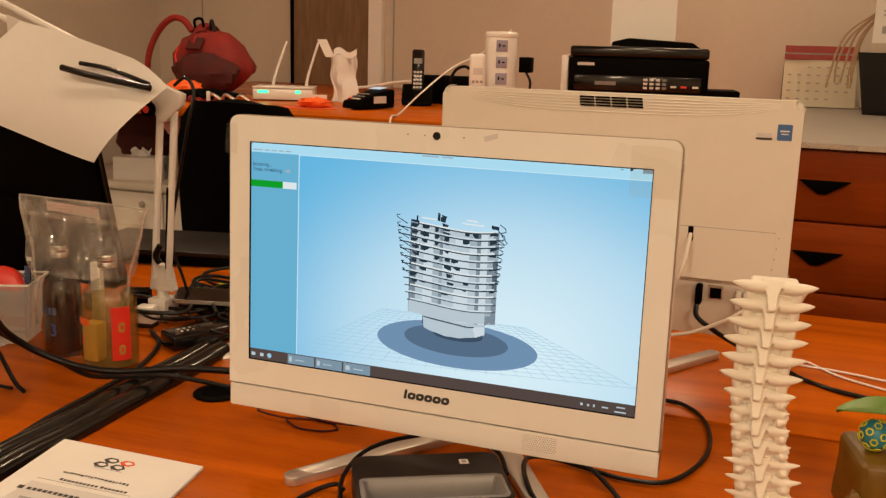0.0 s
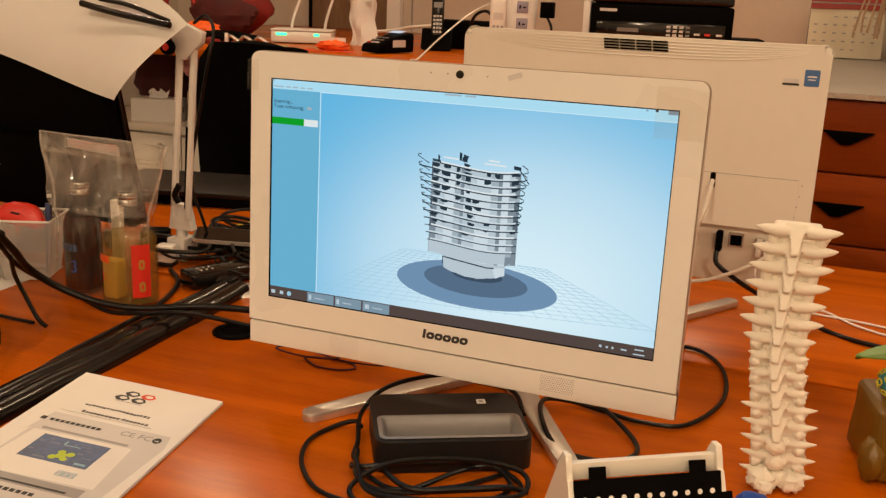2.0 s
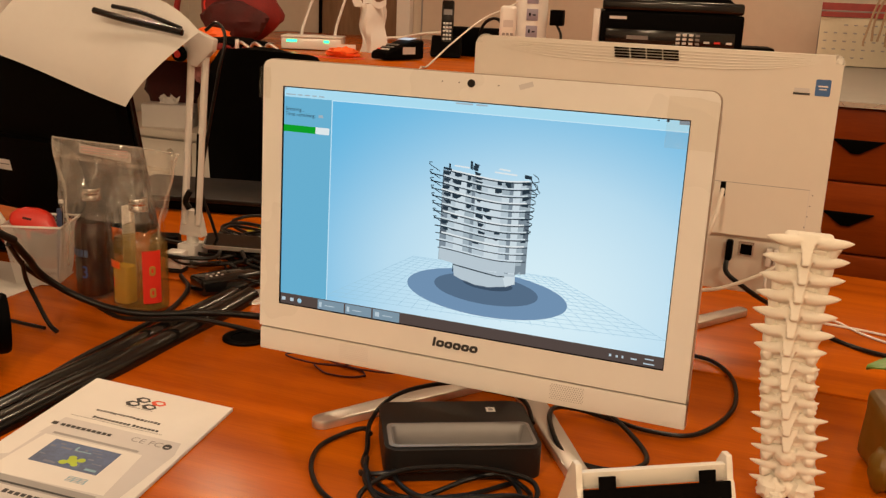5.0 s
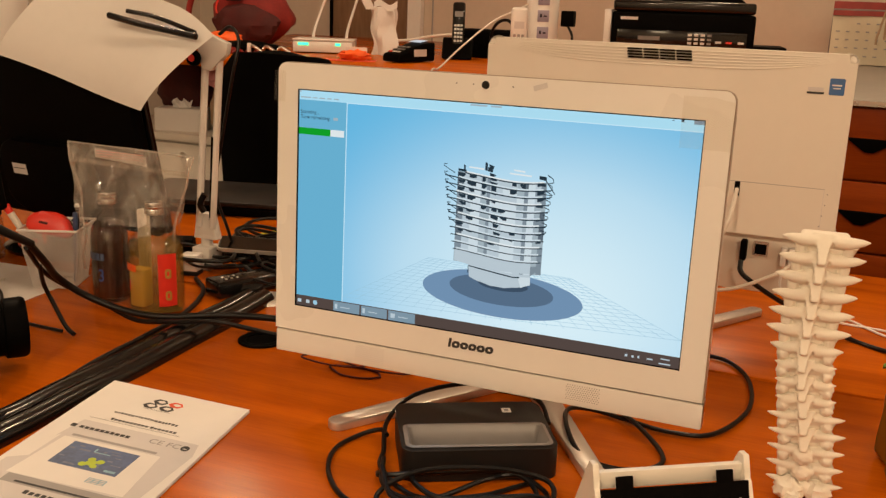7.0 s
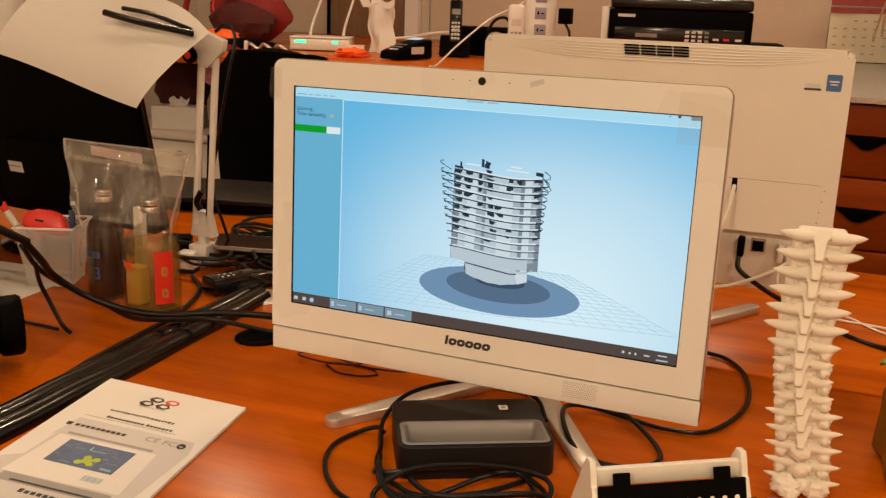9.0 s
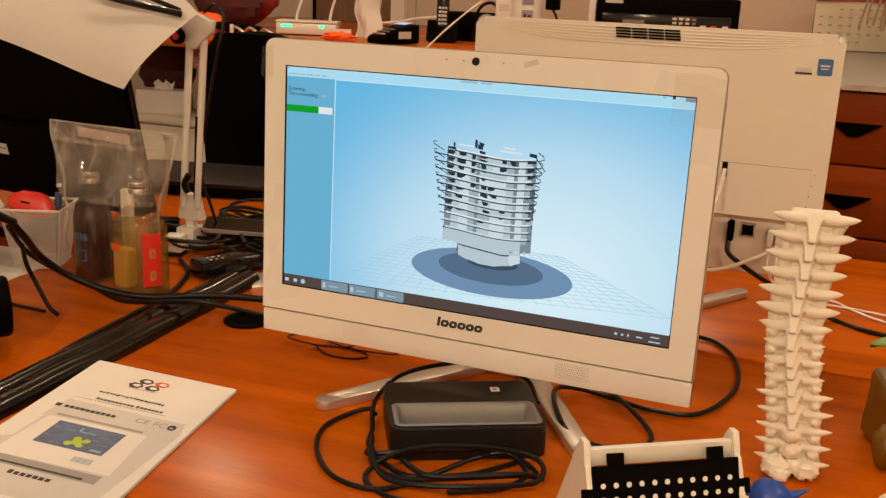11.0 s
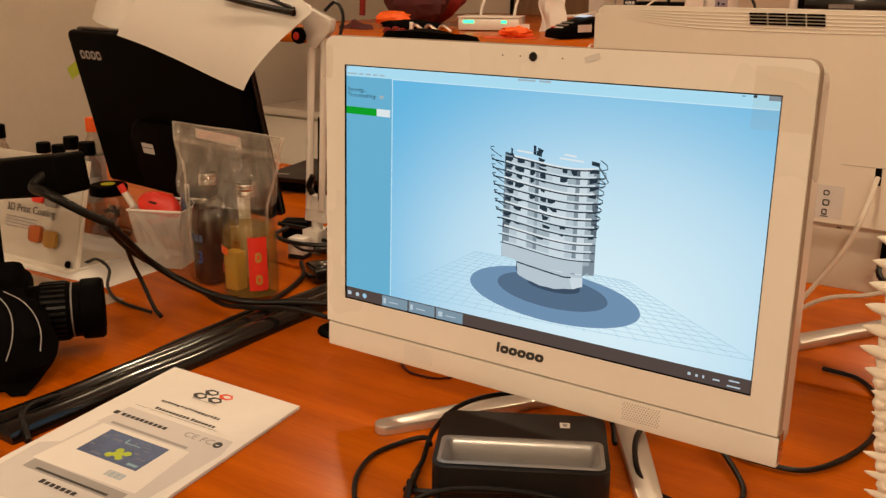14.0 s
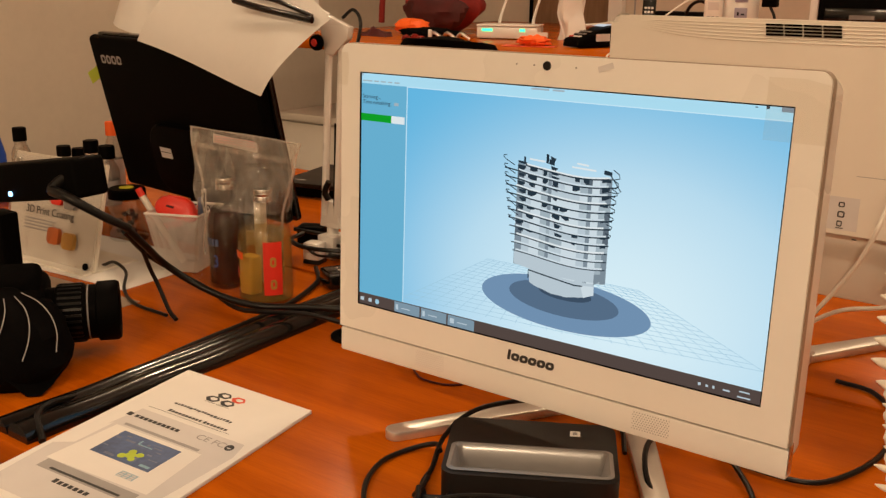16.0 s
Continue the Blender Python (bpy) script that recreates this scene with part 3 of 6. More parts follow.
    for x, y, w, hgt in ((-0.0215, 0.0640, 0.0022, 0.008), (0.0040, 0.0690, 0.0030, 0.010), (0.0075, 0.0640, 0.0060, 0.006), (0.0675, 0.0600, 0.0085, 0.005), (-0.0280, 0.0590, 0.0100, 0.0035)):
        part("scan_chip", flat([(x, y), (x + w, y - 0.001), (x + w, y - hgt), (x, y - hgt + 0.001)], 9 * L), SCR_DARK, screen, smooth=False)
    for x, y, w in ((0.0380, 0.0640, 0.013), (0.0330, 0.0600, 0.026), (-0.0150, 0.0625, 0.018)):
        part("scan_flake", flat([(x, y), (x + w, y - 0.0008), (x + w, y - 0.0026), (x, y - 0.0016)], 8.5 * L), SCR_WHITE, screen, smooth=False)


def leg_bar(x0, y0, x1, y1, w0, w1, h):
    """A flat tapering foot bar from one place to another on the desk, with a round end."""
    a, b = Vector((x0, y0)), Vector((x1, y1))
    d = (b - a).normalized()
    s = Vector((-d.y, d.x))
    pts = [a + s * w0, a - s * w0, b - s * w1 - d * w1]
    pts += [b - d * w1 + w1 * (math.cos(t) * -s + math.sin(t) * d) for t in (math.pi * i / 8 for i in range(1, 8))]
    pts += [b + s * w1 - d * w1]
    return prism([(p.x, p.y) for p in pts], h, 0.002, 2)


def computer_stand(t, sy):
    """V-shaped metal stand; sy is -1 where the screen faces south."""
    for sx in (-1, 1):
        part("leg", leg_bar(sx * 0.012, sy * -0.02, sx * 0.171, sy * 0.236, 0.018, 0.0125, 0.012), SILVER, t, "silver metal foot bar")
    part("stand_hub", box(-0.055, 0.055, -0.03, 0.03, 0.0, 0.016, 0.004), SILVER, t)
    part("stand_neck", box(-0.045, 0.045, -0.008, 0.008, 0.014, 0.20, 0.003), SILVER, t, at=xf(0, sy * 0.01, 0, sy * -14))


computer = thing("all_in_one_computer", xf(-0.221, 1.252, DESK), "white all-in-one computer showing a 3D scan on its screen", "computer")
computer_stand(computer, -1)
FACE = xf(0, -0.199, 0.2769, 90 - 2.11) @ Matrix.Diagonal((1.0050, 1.0060, 1, 1))
bez = part("bezel", ring_plate(square_foot(rounded(0.5300, 0.3295, 0.011, 6, 0, -0.0009)), corner_rect(-0.238, 0.238, -0.1338, 0.1338), -0.010, 0.0), WHITE, computer, "glossy white screen surround", at=FACE)
part("screen_border", ring_plate(corner_rect(-0.2379, 0.2379, -0.1337, 0.1337, 1), corner_rect(-0.2365, 0.2370, -0.1326, 0.1326, 1), -0.002, -0.0001), BLACK, bez)
screen = part("screen", rect(-0.238, 0.238, -0.1338, 0.1338), SCREEN_BACK, computer, "lit display with a pale blue scanning window", at=FACE @ xf(0, 0, -0.0016), smooth=False)
screen_picture(screen)
chin = part("chin", box(-0.2665, 0.2665, -0.1975, -0.1688, -0.018, -0.0032, 0.002), WHITE, computer, "white plastic chin with speaker grilles", at=FACE)
# dark grey filler in the joint, coloured as its shadow line
part("chin_gap_shade", box(-0.2655, 0.2655, -0.1692, -0.1640, -0.016, -0.0060), PAPER_DARK, computer, "dark grey strip painting the shadow in the gap above the chin", at=FACE)
part("edge_trim", ring_plate(square_foot(rounded(0.5314, 0.3309, 0.0118, 6, 0, -0.0009)), square_foot(rounded(0.526, 0.3255, 0.010, 6, 0, -0.0009)), -0.013, -0.0035), plain("edge_brown", (0.30, 0.24, 0.19), 0.4, vary=0.1), computer, "thin brownish edge trim", at=FACE)
part("shell", prism(rounded(0.527, 0.352, 0.014, 5, 0, -0.016), 0.034, 0.006, 2), WHITE, computer, at=FACE @ xf(0, 0, -0.0442))
part("back_bulge", prism(rounded(0.38, 0.24, 0.04, 5, 0, -0.02), 0.020, 0.008, 2), WHITE, computer, at=FACE @ xf(0, 0, -0.0645))
part("webcam", lathe([(0.0, 0.0012), (0.0042, 0.0012), (0.0046, 0.0), (0.0, 0.0)], 24), BLACK_GLOSS, computer, "small round black webcam", at=FACE @ xf(-0.001, 0.1535, 0.0))
for x in (-0.035, -0.015, 0.031):
    part("microphone_hole", lathe([(0.0, 0.0005), (0.0009, 0.0005), (0.0009, 0.0), (0.0, 0.0)], 10), GREY, computer, at=FACE @ xf(x, 0.1535 - 0.0002 * x, 0.0002))
logo = flat([(-0.0296, -0.1522), (-0.0262, -0.1522), (-0.0248, -0.1410), (-0.0282, -0.1410)], 0.0004)
for i in range(5):
    x = -0.0196 + 0.0104 * i
    own = ring_plate(rounded(0.0098, 0.0082, 0.0034, 4), rounded(0.0034, 0.0028, 0.0012, 4), 0.0, 0.0006)
    merge(logo, own, Matrix(((1, 0.13, 0, x), (0, 1, 0, -0.1481), (0, 0, 1, 0), (0, 0, 0, 1))))
part("brand_mark", logo, INK, computer, "row of bold dark rounded marks", at=FACE, smooth=False)
for cx in (-0.134, 0.1335):
    dots = None
    for i in range(14):
        for j in range(8):
            dots = flat(ellipse(cx - 0.0180 + 0.0028 * i + (0.0014 if j % 2 else 0), -0.1895 + 0.0024 * j, 0.00072, 0.00072, 6), 0.0, dots)
    part("speaker_grille", dots, PAPER_DARK if cx > 0 else PAPER_GREY, computer, "fine dotted speaker grille", at=FACE @ xf(0, 0, -0.0029), smooth=False)
part("side_strip", box(0.2655, 0.2668, -0.193, -0.165, -0.016, -0.004), STEEL, computer, at=FACE)
part("wire_film", sheet([[(0.2655 + 0.0022 * math.sin(i), -0.026 + 0.007 * j + 0.130, 0.0012 + 0.0006 * math.sin(2.1 * i + j)) for j in range(8)] for i in range(1)] + [[(0.250 - 0.006 * i, -0.026 + 0.007 * j + 0.130, 0.0013 + 0.0006 * math.sin(2.1 * i + 1.7 * j)) for j in range(6)] + [(0.250 - 0.006 * i, 0.150 + 0.007 * k, 0.0012) for k in range(2)] for i in range(1, 7)]), TAPE, computer, "peeling clear protective film", at=FACE)
part("film_corner", sheet([[(-0.270 + 0.004 * i, 0.118 + 0.0060 * j, 0.0012 + 0.0010 * math.sin(1.9 * i + j)) for j in range(7)] for i in range(5)]), TAPE, computer, "curled clear film at the corner", at=FACE)
part("tape_bit", rect(-0.008, 0.008, -0.0028, 0.0028), PAPER_GREY, computer, "short grey strip of tape", at=FACE @ xf(0.062, 0.1555, 0.0005, 0, 0, 18), smooth=False)


# ---------------------------------------------------------------- the second computer, seen from behind
second = thing("all_in_one_computer", xf(-0.121, 1.535, DESK), "white all-in-one computer turned away, cables in its back", "computer")
computer_stand(second, 1)
BACK = xf(0, 0.012, 0, 90 - 1.0)  # x to the east, y up from the desk, z towards the south
part("back_cover", prism(rounded(0.552, 0.272, 0.012, 6, 0, 0.328), 0.032, 0.010, 4), WHITE_BACK, second, "smooth cream plastic back cover", at=BACK @ xf(0, 0, -0.020))
part("front_frame", prism(rounded(0.552, 0.366, 0.012, 6, 0, 0.281), 0.014, 0.003, 2), WHITE, second, at=BACK @ xf(0, 0, -0.036))
part("port_bay", box(-0.262, 0.262, 0.100, 0.196, -0.022, -0.006, 0.004), WHITE_BACK, second, "recessed cream port panel", at=BACK)
for i in range(6):
    pts = []
    for j in range(41):
        u = -1 + 2 * j / 40
        pts.append((0.268 * u, 0.4585 - 0.0046 * i * (1 - abs(u) ** 3.5), 0.0125 - 0.0022 * (abs(u) ** 6)))
    part("top_groove", tube(pts, 0.0009, 6, 1), WHITE_BACK, second, at=BACK)
for r in range(4):
    for c in range(4):
        part("vent_slot", box(-0.049 + 0.0246 * c - 0.0006 * r, -0.0265 + 0.0246 * c - 0.0006 * r, 0.4435 + 0.0042 * r, 0.4462 + 0.0042 * r, 0.0, 0.0146), BLACK_MATT, second, at=BACK)
part("cover_seam", box(0.086, 0.254, 0.2706, 0.2714, 0.010, 0.0124), PAPER_DARK, second, at=BACK)
part("cover_seam", box(0.2535, 0.2541, 0.205, 0.2706, 0.010, 0.0123), PAPER_GREY, second, at=BACK)
part("cable_slot", box(0.1275, 0.1365, 0.248, 0.272, 0.004, 0.0128, 0.002), BLACK_MATT, second, "dark cable slot", at=BACK)
part("processor_sticker", prism(rounded(0.0205, 0.0235, 0.002, 3, 0.2525, 0.4185), 0.0006), plain("sticker_blue", (0.05, 0.14, 0.36), 0.3, vary=0.2, grain=90, relief=0), second, "small blue sticker", at=BACK @ xf(0, 0, 0.012))
bar_parts("sticker_mark", [(0.246, 0.259, 0.4195, 0.4215), (0.2475, 0.2575, 0.4155, 0.4170)], 0, PAPER, second, BACK @ xf(0, 0, 0.0130))
bar_parts("rating_sticker", [(0.213, 0.236, 0.4070, 0.4100)], 0, INK, second, BACK @ xf(0, 0, 0.0127))
bar_parts("rating_sticker", [(0.214, 0.235, 0.4112, 0.4165)], 0, PAPER_GREY, second, BACK @ xf(0, 0, 0.0126))
lab = part("approval_label", box(0.038, 0.094, 0.198, 0.242, 0.0118, 0.0124), PAPER_GREY, second, "grey approval label with small marks", at=BACK)
marks = None
for x, y, w, h in ((0.044, 0.231, 0.006, 0.007), (0.068, 0.232, 0.008, 0.007), (0.045, 0.220, 0.008, 0.0075), (0.068, 0.219, 0.009, 0.0085), (0.068, 0.2065, 0.007, 0.008)):
    marks = ring_plate(rounded(w, h, 0.002, 3, x + w / 2, y), rounded(w * 0.6, h * 0.6, 0.001, 3, x + w / 2, y), 0.0, 0.0004, marks)
for k in range(4):
    marks = box(0.041, 0.054, 0.2035 + 0.0026 * k, 0.2045 + 0.0026 * k, 0, 0.0003, 0, 1, marks)
marks = box(0.067, 0.077, 0.2000, 0.2012, 0, 0.0003, 0, 1, marks)
part("label_marks", marks, INK, lab, at=xf(0, 0, 0.0125), smooth=False)
part("small_mark", box(0.0895, 0.0955, 0.187, 0.1885, 0.0118, 0.0126), INK, second, at=BACK)
part("power_plug", box(0.146, 0.156, 0.150, 0.182, -0.006, 0.012, 0.003), BLACK, second, at=BACK)
part("network_port", ring_plate(corner_rect(0.164, 0.186, 0.158, 0.180, 1), corner_rect(0.1665, 0.1835, 0.160, 0.176, 1), -0.006, -0.003), STEEL, second, "metal network socket", at=BACK)
part("network_port", box(0.1666, 0.1834, 0.1601, 0.1759, -0.0058, -0.0048), BLACK_MATT, second, at=BACK)
for x in (0.205, 0.2165):
    part("usb_plug", box(x, x + 0.009, 0.148, 0.176, -0.006, 0.010, 0.002), WHITE, second, "white USB plug", at=BACK)
for x in (0.231, 0.242):
    part("usb_port", box(x, x + 0.007, 0.160, 0.174, -0.006, -0.0046), BLACK_MATT if x > 0.235 else GREY, second, at=BACK)
for k, x in enumerate((0.252, 0.254, 0.256, 0.258)):
    part("screw_mark", box(x, x + 0.0016, 0.215 + 0.016 * k, 0.2165 + 0.016 * k, 0.0118, 0.0124), GREY, second, at=BACK)


# ---------------------------------------------------------------- cables
def cable(points, r, material, label, n=8, steps=8):
    return tagged(part("cable", tube(points, r, n, steps), material), label, "cable", "cables on the desk")


cable([(0.0115, 1.535, 1.010), (0.0105, 1.505, 0.985), (0.004, 1.492, 0.955), (-0.012, 1.485, 0.915), (-0.045, 1.478, 0.86), (-0.085, 1.47, 0.80), (-0.12, 1.465, 0.755)], 0.0032, WHITE_BACK, "cream power cable from the computer's back")
cable([(0.100, 1.522, 0.905), (0.080, 1.505, 0.893), (0.03, 1.498, 0.868), (-0.03, 1.495, 0.850), (-0.09, 1.50, 0.80), (-0.12, 1.50, 0.754)], 0.0030, WHITE_BACK, "cream cable from the second computer")
cable([(0.030, 1.520, 0.905), (0.033, 1.510, 0.890), (0.055, 1.512, 0.873), (0.095, 1.55, 0.84), (0.16, 1.66, 0.78), (0.20, 1.69, 0.7545), (0.26, 1.652, 0.7545), (0.35, 1.64, 0.7545), (0.5, 1.7, 0.7545)], 0.0038, RUBBER, "black power cable along the desk")
cable([(0.0895, 1.522, 0.899), (0.092, 1.51, 0.87), (0.12, 1.56, 0.82), (0.165, 1.76, 0.765), (0.2, 1.80, 0.753), (0.26, 1.735, 0.753), (0.4, 1.66, 0.753)], 0.0020, WHITE, "thin white USB cable")
cable([(0.101, 1.522, 0.899), (0.106, 1.51, 0.87), (0.13, 1.57, 0.82), (0.17, 1.75, 0.762), (0.2, 1.775, 0.753), (0.265, 1.765, 0.753), (0.42, 1.72, 0.753)], 0.0020, WHITE, "thin white USB cable")
cable([(-0.02, 1.50, 0.7545), (0.030, 1.488, 0.7545), (0.068, 1.42, 0.7545), (0.078, 1.31, 0.7545), (0.045, 1.212, 0.7545), (-0.008, 1.194, 0.7545), (-0.06, 1.205, 0.7545), (-0.108, 1.210, 0.7575), (-0.131, 1.172, 0.769), (-0.118, 1.118, 0.769), (-0.085, 1.072, 0.758), (-0.038, 1.066, 0.7545), (-0.002, 1.092, 0.7545), (-0.006, 1.135, 0.7545), (-0.060, 1.200, 0.7615), (-0.10, 1.235, 0.7545), (-0.16, 1.30, 0.7545)], 0.0031, RUBBER, "black cable looped beside the computer's foot")

# the flat black cable duct along the desk
duct = thing("cable_duct", xf(-0.735, 0.78, DESK), "glossy black cable duct lying along the desk", "cable duct")
for dx, w, h in ((-0.0250, 0.0150, 0.0165), (0.0110, 0.0195, 0.0205)):
    prof = [(dx + w * math.cos(math.pi * i / 14), h * math.sin(math.pi * i / 14) ** 0.8) for i in range(15)]
    bm = bmesh.new()
    rows = []
    for k in range(25):
        y = 0.66 * k / 24 - 0.02
        sway = -0.020 * (k / 24) ** 2 + 0.0010 * math.sin(k * 0.7 + 40 * dx)
        rows.append([bm.verts.new((x + sway, y, z * (1 + 0.03 * math.sin(k * 1.1)))) for x, z in prof])
    for a, b in zip(rows, rows[1:]):
        for i in range(15):
            bm.faces.new((a[i], a[(i + 1) % 15], b[(i + 1) % 15], b[i]))
    bm.faces.new(rows[0])
    bm.faces.new(rows[-1])
    part("duct_half", bm, BLACK_GLOSS, duct)

# dark red coils draw the swirl of thin cables and their desk reflections
for k, (cx, cy, rr) in enumerate(((-0.450, 1.195, 0.040), (-0.430, 1.235, 0.060), (-0.495, 1.215, 0.050), (-0.400, 1.260, 0.050))):
    pts = [(cx + rr * (1 + 0.2 * math.sin(3 * a + k)) * math.cos(a + k), cy + 0.45 * rr * math.sin(a + k), DESK + 0.0016 + 0.0025 * k) for a in (0.9 * i for i in range(8))]
    cable(pts, 0.0014, MAROON, "thin dark red coil standing in for cables and their reflections under the screen", 6, 6)
tagged(part("cable_bundle", blob(0.05, 0.03, 0.018, (0, 0, 0.016), 0.5, 9), RUBBER), "dark bundle of cable under the screen", "cable").matrix_basis = xf(-0.385, 1.335, DESK)
tagged(part("small_connector", box(-0.018, 0.018, -0.008, 0.008, 0.0, 0.012, 0.002), STEEL), "small metal connector under the screen", "connector").matrix_basis = xf(-0.512, 1.275, DESK, 0, 0, 12)


# ---------------------------------------------------------------- on the desk, in front of the computer
dock = thing("charging_dock", xf(-0.2085, 1.033, DESK, 0, 0, 29.0), "black plastic dock with a grey recessed tray", "dock")
DW, DD, DH = 0.178, 0.132, 0.038
part("body", ring_plate(rounded(DW, DD, 0.016, 6), rounded(0.160, 0.054, 0.007, 6, 0, -0.028), 0.001, DH), CHARCOAL, dock)
tray_out, tray_in = rounded(0.160, 0.054, 0.007, 6, 0, -0.028), rounded(0.146, 0.040, 0.005, 6, 0, -0.028)
bm = bmesh.new()
rows = [[bm.verts.new((x, y, z)) for x, y in ring] for ring, z in ((rounded(0.168, 0.062, 0.009, 6, 0, -0.028), DH + 0.0012), (tray_out, DH + 0.0022), (rounded(0.156, 0.050, 0.006, 6, 0, -0.028), DH + 0.0005), (tray_in, DH - 0.022))]
for a, b in zip(rows, rows[1:]):
    for i in range(len(a)):
        bm.faces.new((a[i], a[(i + 1) % len(a)], b[(i + 1) % len(b)], b[i]))
bm.faces.new(rows[-1])
part("tray", bm, GREY, dock, "grey recessed tray")
part("label_sticker", box(0.040, 0.051, 0.034, 0.046, DH, DH + 0.0004), PAPER, dock, "tiny white sticker")
part("sticker_print", box(0.043, 0.048, 0.037, 0.043, DH + 0.0004, DH + 0.0006), PAPER_DARK, dock)
for sx in (-1, 1):
    for sy in (-1, 1):
        part("rubber_foot", lathe([(0.0, 0.0), (0.006, 0.0), (0.006, 0.0014), (0.0, 0.0014)], 12), RUBBER, dock, at=xf(sx * 0.075, sy * 0.05, 0))
cable([(-0.140, 1.115, 0.770), (-0.165, 1.150, 0.782), (-0.215, 1.155, 0.7945), (-0.270, 1.120, 0.7945), (-0.312, 1.080, 0.785), (-0.322, 1.035, 0.768), (-0.302, 0.985, 0.757), (-0.285, 0.945, 0.7545), (-0.225, 0.905, 0.7545), (-0.165, 0.935, 0.7545), (-0.125, 0.985, 0.7545)], 0.0029, RUBBER, "black cable laid round the dock")
cable([(-0.310, 1.010, 0.763), (-0.325, 1.022, 0.762), (-0.348, 1.010, 0.7545), (-0.356, 0.965, 0.7545), (-0.335, 0.912, 0.7545), (-0.290, 0.868, 0.7545), (-0.235, 0.866, 0.7545), (-0.195, 0.915, 0.7580), (-0.165, 0.960, 0.7620), (-0.135, 0.985, 0.7620), (-0.108, 0.965, 0.7545), (-0.120, 0.925, 0.7545), (-0.170, 0.890, 0.7545)], 0.0029, RUBBER, "black cable coiled in front of the dock")
cable([(-0.290, 0.960, 0.7600), (-0.262, 0.902, 0.7615), (-0.222, 0.885, 0.7615), (-0.165, 0.912, 0.7615), (-0.110, 0.945, 0.7615), (-0.096, 0.965, 0.7545), (-0.112, 0.985, 0.7545), (-0.150, 0.990, 0.7620), (-0.215, 0.940, 0.7690), (-0.270, 0.920, 0.7620), (-0.285, 0.935, 0.7545)], 0.0029, RUBBER, "black cable coiled in front of the dock")
cable([(-0.245, 0.936, 0.765), (-0.225, 0.905, 0.7690), (-0.190, 0.890, 0.7690), (-0.140, 0.915, 0.7690), (-0.105, 0.935, 0.7690), (-0.085, 0.950, 0.7600)], 0.0030, RUBBER, "black cable coming out of the dock")


def printed_stack(t):
    """The cover print of the manual: logo hexagons, text lines, a printed photo of a printer."""
    W, H, T = 0.192, 0.355, 0.0040

    def at(u, v):
        return u * W, -v * H

    def bars(rows, z):
        return [(u * W, (u + w) * W, -(v + h) * H, -v * H) for u, v, w, h in rows], z

    for k in range(4):
        part("sheet_of_paper", box(0.0004 * (k % 3), W - 0.0005 * (k % 2), -H - 0.0006 * (k % 2), -0.0005 * (k % 3), 0.0010 * k + 0.0002, 0.0010 * (k + 1)), PAPER, t, smooth=False)
    Z = T + 0.0003
    for cx, cy, ink in ((0.440, 0.088, INK), (0.405, 0.128, INK), (0.520, 0.128, INK), (0.550, 0.088, INK_RED)):
        x, y = at(cx, cy)
        part("logo_shape", ring_plate(ellipse(x, y, 0.0100, 0.0078, 6), ellipse(x + 0.0008, y + 0.0004, 0.0058, 0.0044, 6), Z - 0.0003, Z), ink, t, smooth=False)
        part("logo_shape", flat([(x - 0.009, y - 0.001), (x - 0.004, y - 0.0075), (x + 0.004, y - 0.0072), (x - 0.003, y - 0.001)], Z + 0.0001), ink, t, smooth=False)
    rng = random.Random(2)
    words = [(0.38, 0.153, 0.19, 0.0022)]
    u = 0.255
    while u < 0.69:
        w = rng.uniform(0.010, 0.022)
        words.append((u, 0.219 + rng.uniform(-0.002, 0.002), w, 0.010 + rng.uniform(0, 0.004)))
        u += w + 0.007
    for start, n in ((0.288, 10), (0.560, 7)):
        words += [(start + 0.0262 * k, 0.270 - (0.003 if k == 0 else 0), 0.019, 0.013 + (0.003 if k == 0 else 0)) for k in range(n)]
    words.append((0.157, 0.2925, 0.62, 0.0018))
    bar_parts("text_bar", *bars(words, Z), INK, t)
    part("printed_picture", flat([at(0.150, 0.318), at(0.93, 0.318), at(0.965, 0.40), at(0.90, 0.90), at(0.06, 0.90), at(0.03, 0.60), at(0.11, 0.50)], Z - 0.0001), PAPER_GREY, t, "grey printed photo of a device", smooth=False)
    part("printed_picture", flat([at(0.17, 0.445), at(0.80, 0.440), at(0.84, 0.70), at(0.13, 0.71)], Z), PAPER, t, smooth=False)
    part("printed_picture", flat([at(0.03, 0.54), at(0.14, 0.44), at(0.13, 0.60), at(0.03, 0.64)], Z), PAPER, t, smooth=False)
    bar_parts("printed_slot", *bars([(0.20, 0.420, 0.56, 0.014)], Z + 0.0001), PAPER_DARK, t)
    bar_parts("printed_screen", *bars([(0.262, 0.462, 0.430, 0.148)], Z + 0.0001), INK_BLUE, t)
    x, y = at(0.49, 0.565)
    for k, (dx, dy, r) in enumerate(((0, 0, 0.0062), (-0.0075, -0.0055, 0.0048), (0.0060, -0.0060, 0.0040), (-0.0030, 0.0065, 0.0045), (0.0085, 0.0050, 0.0046))):
        part("printed_shape", flat(ellipse(x + dx, y + dy, r, r, 14), Z + 0.0003 + 0.00004 * k), INK_LIME, t, "lime green printed blob", smooth=False)
    bar_parts("printed_glint", *bars([(0.43, 0.480, 0.012, 0.022), (0.44, 0.50, 0.10, 0.004), (0.60, 0.585, 0.07, 0.012)], Z + 0.0002), INK_SKY, t)
    bar_parts("printed_band", *bars([(0.155, 0.712, 0.66, 0.048)], Z + 0.0001), PAPER_DARK, t)
    bar_parts("printed_slot", *bars([(0.235, 0.742, 0.50, 0.010)], Z + 0.0002), INK, t)
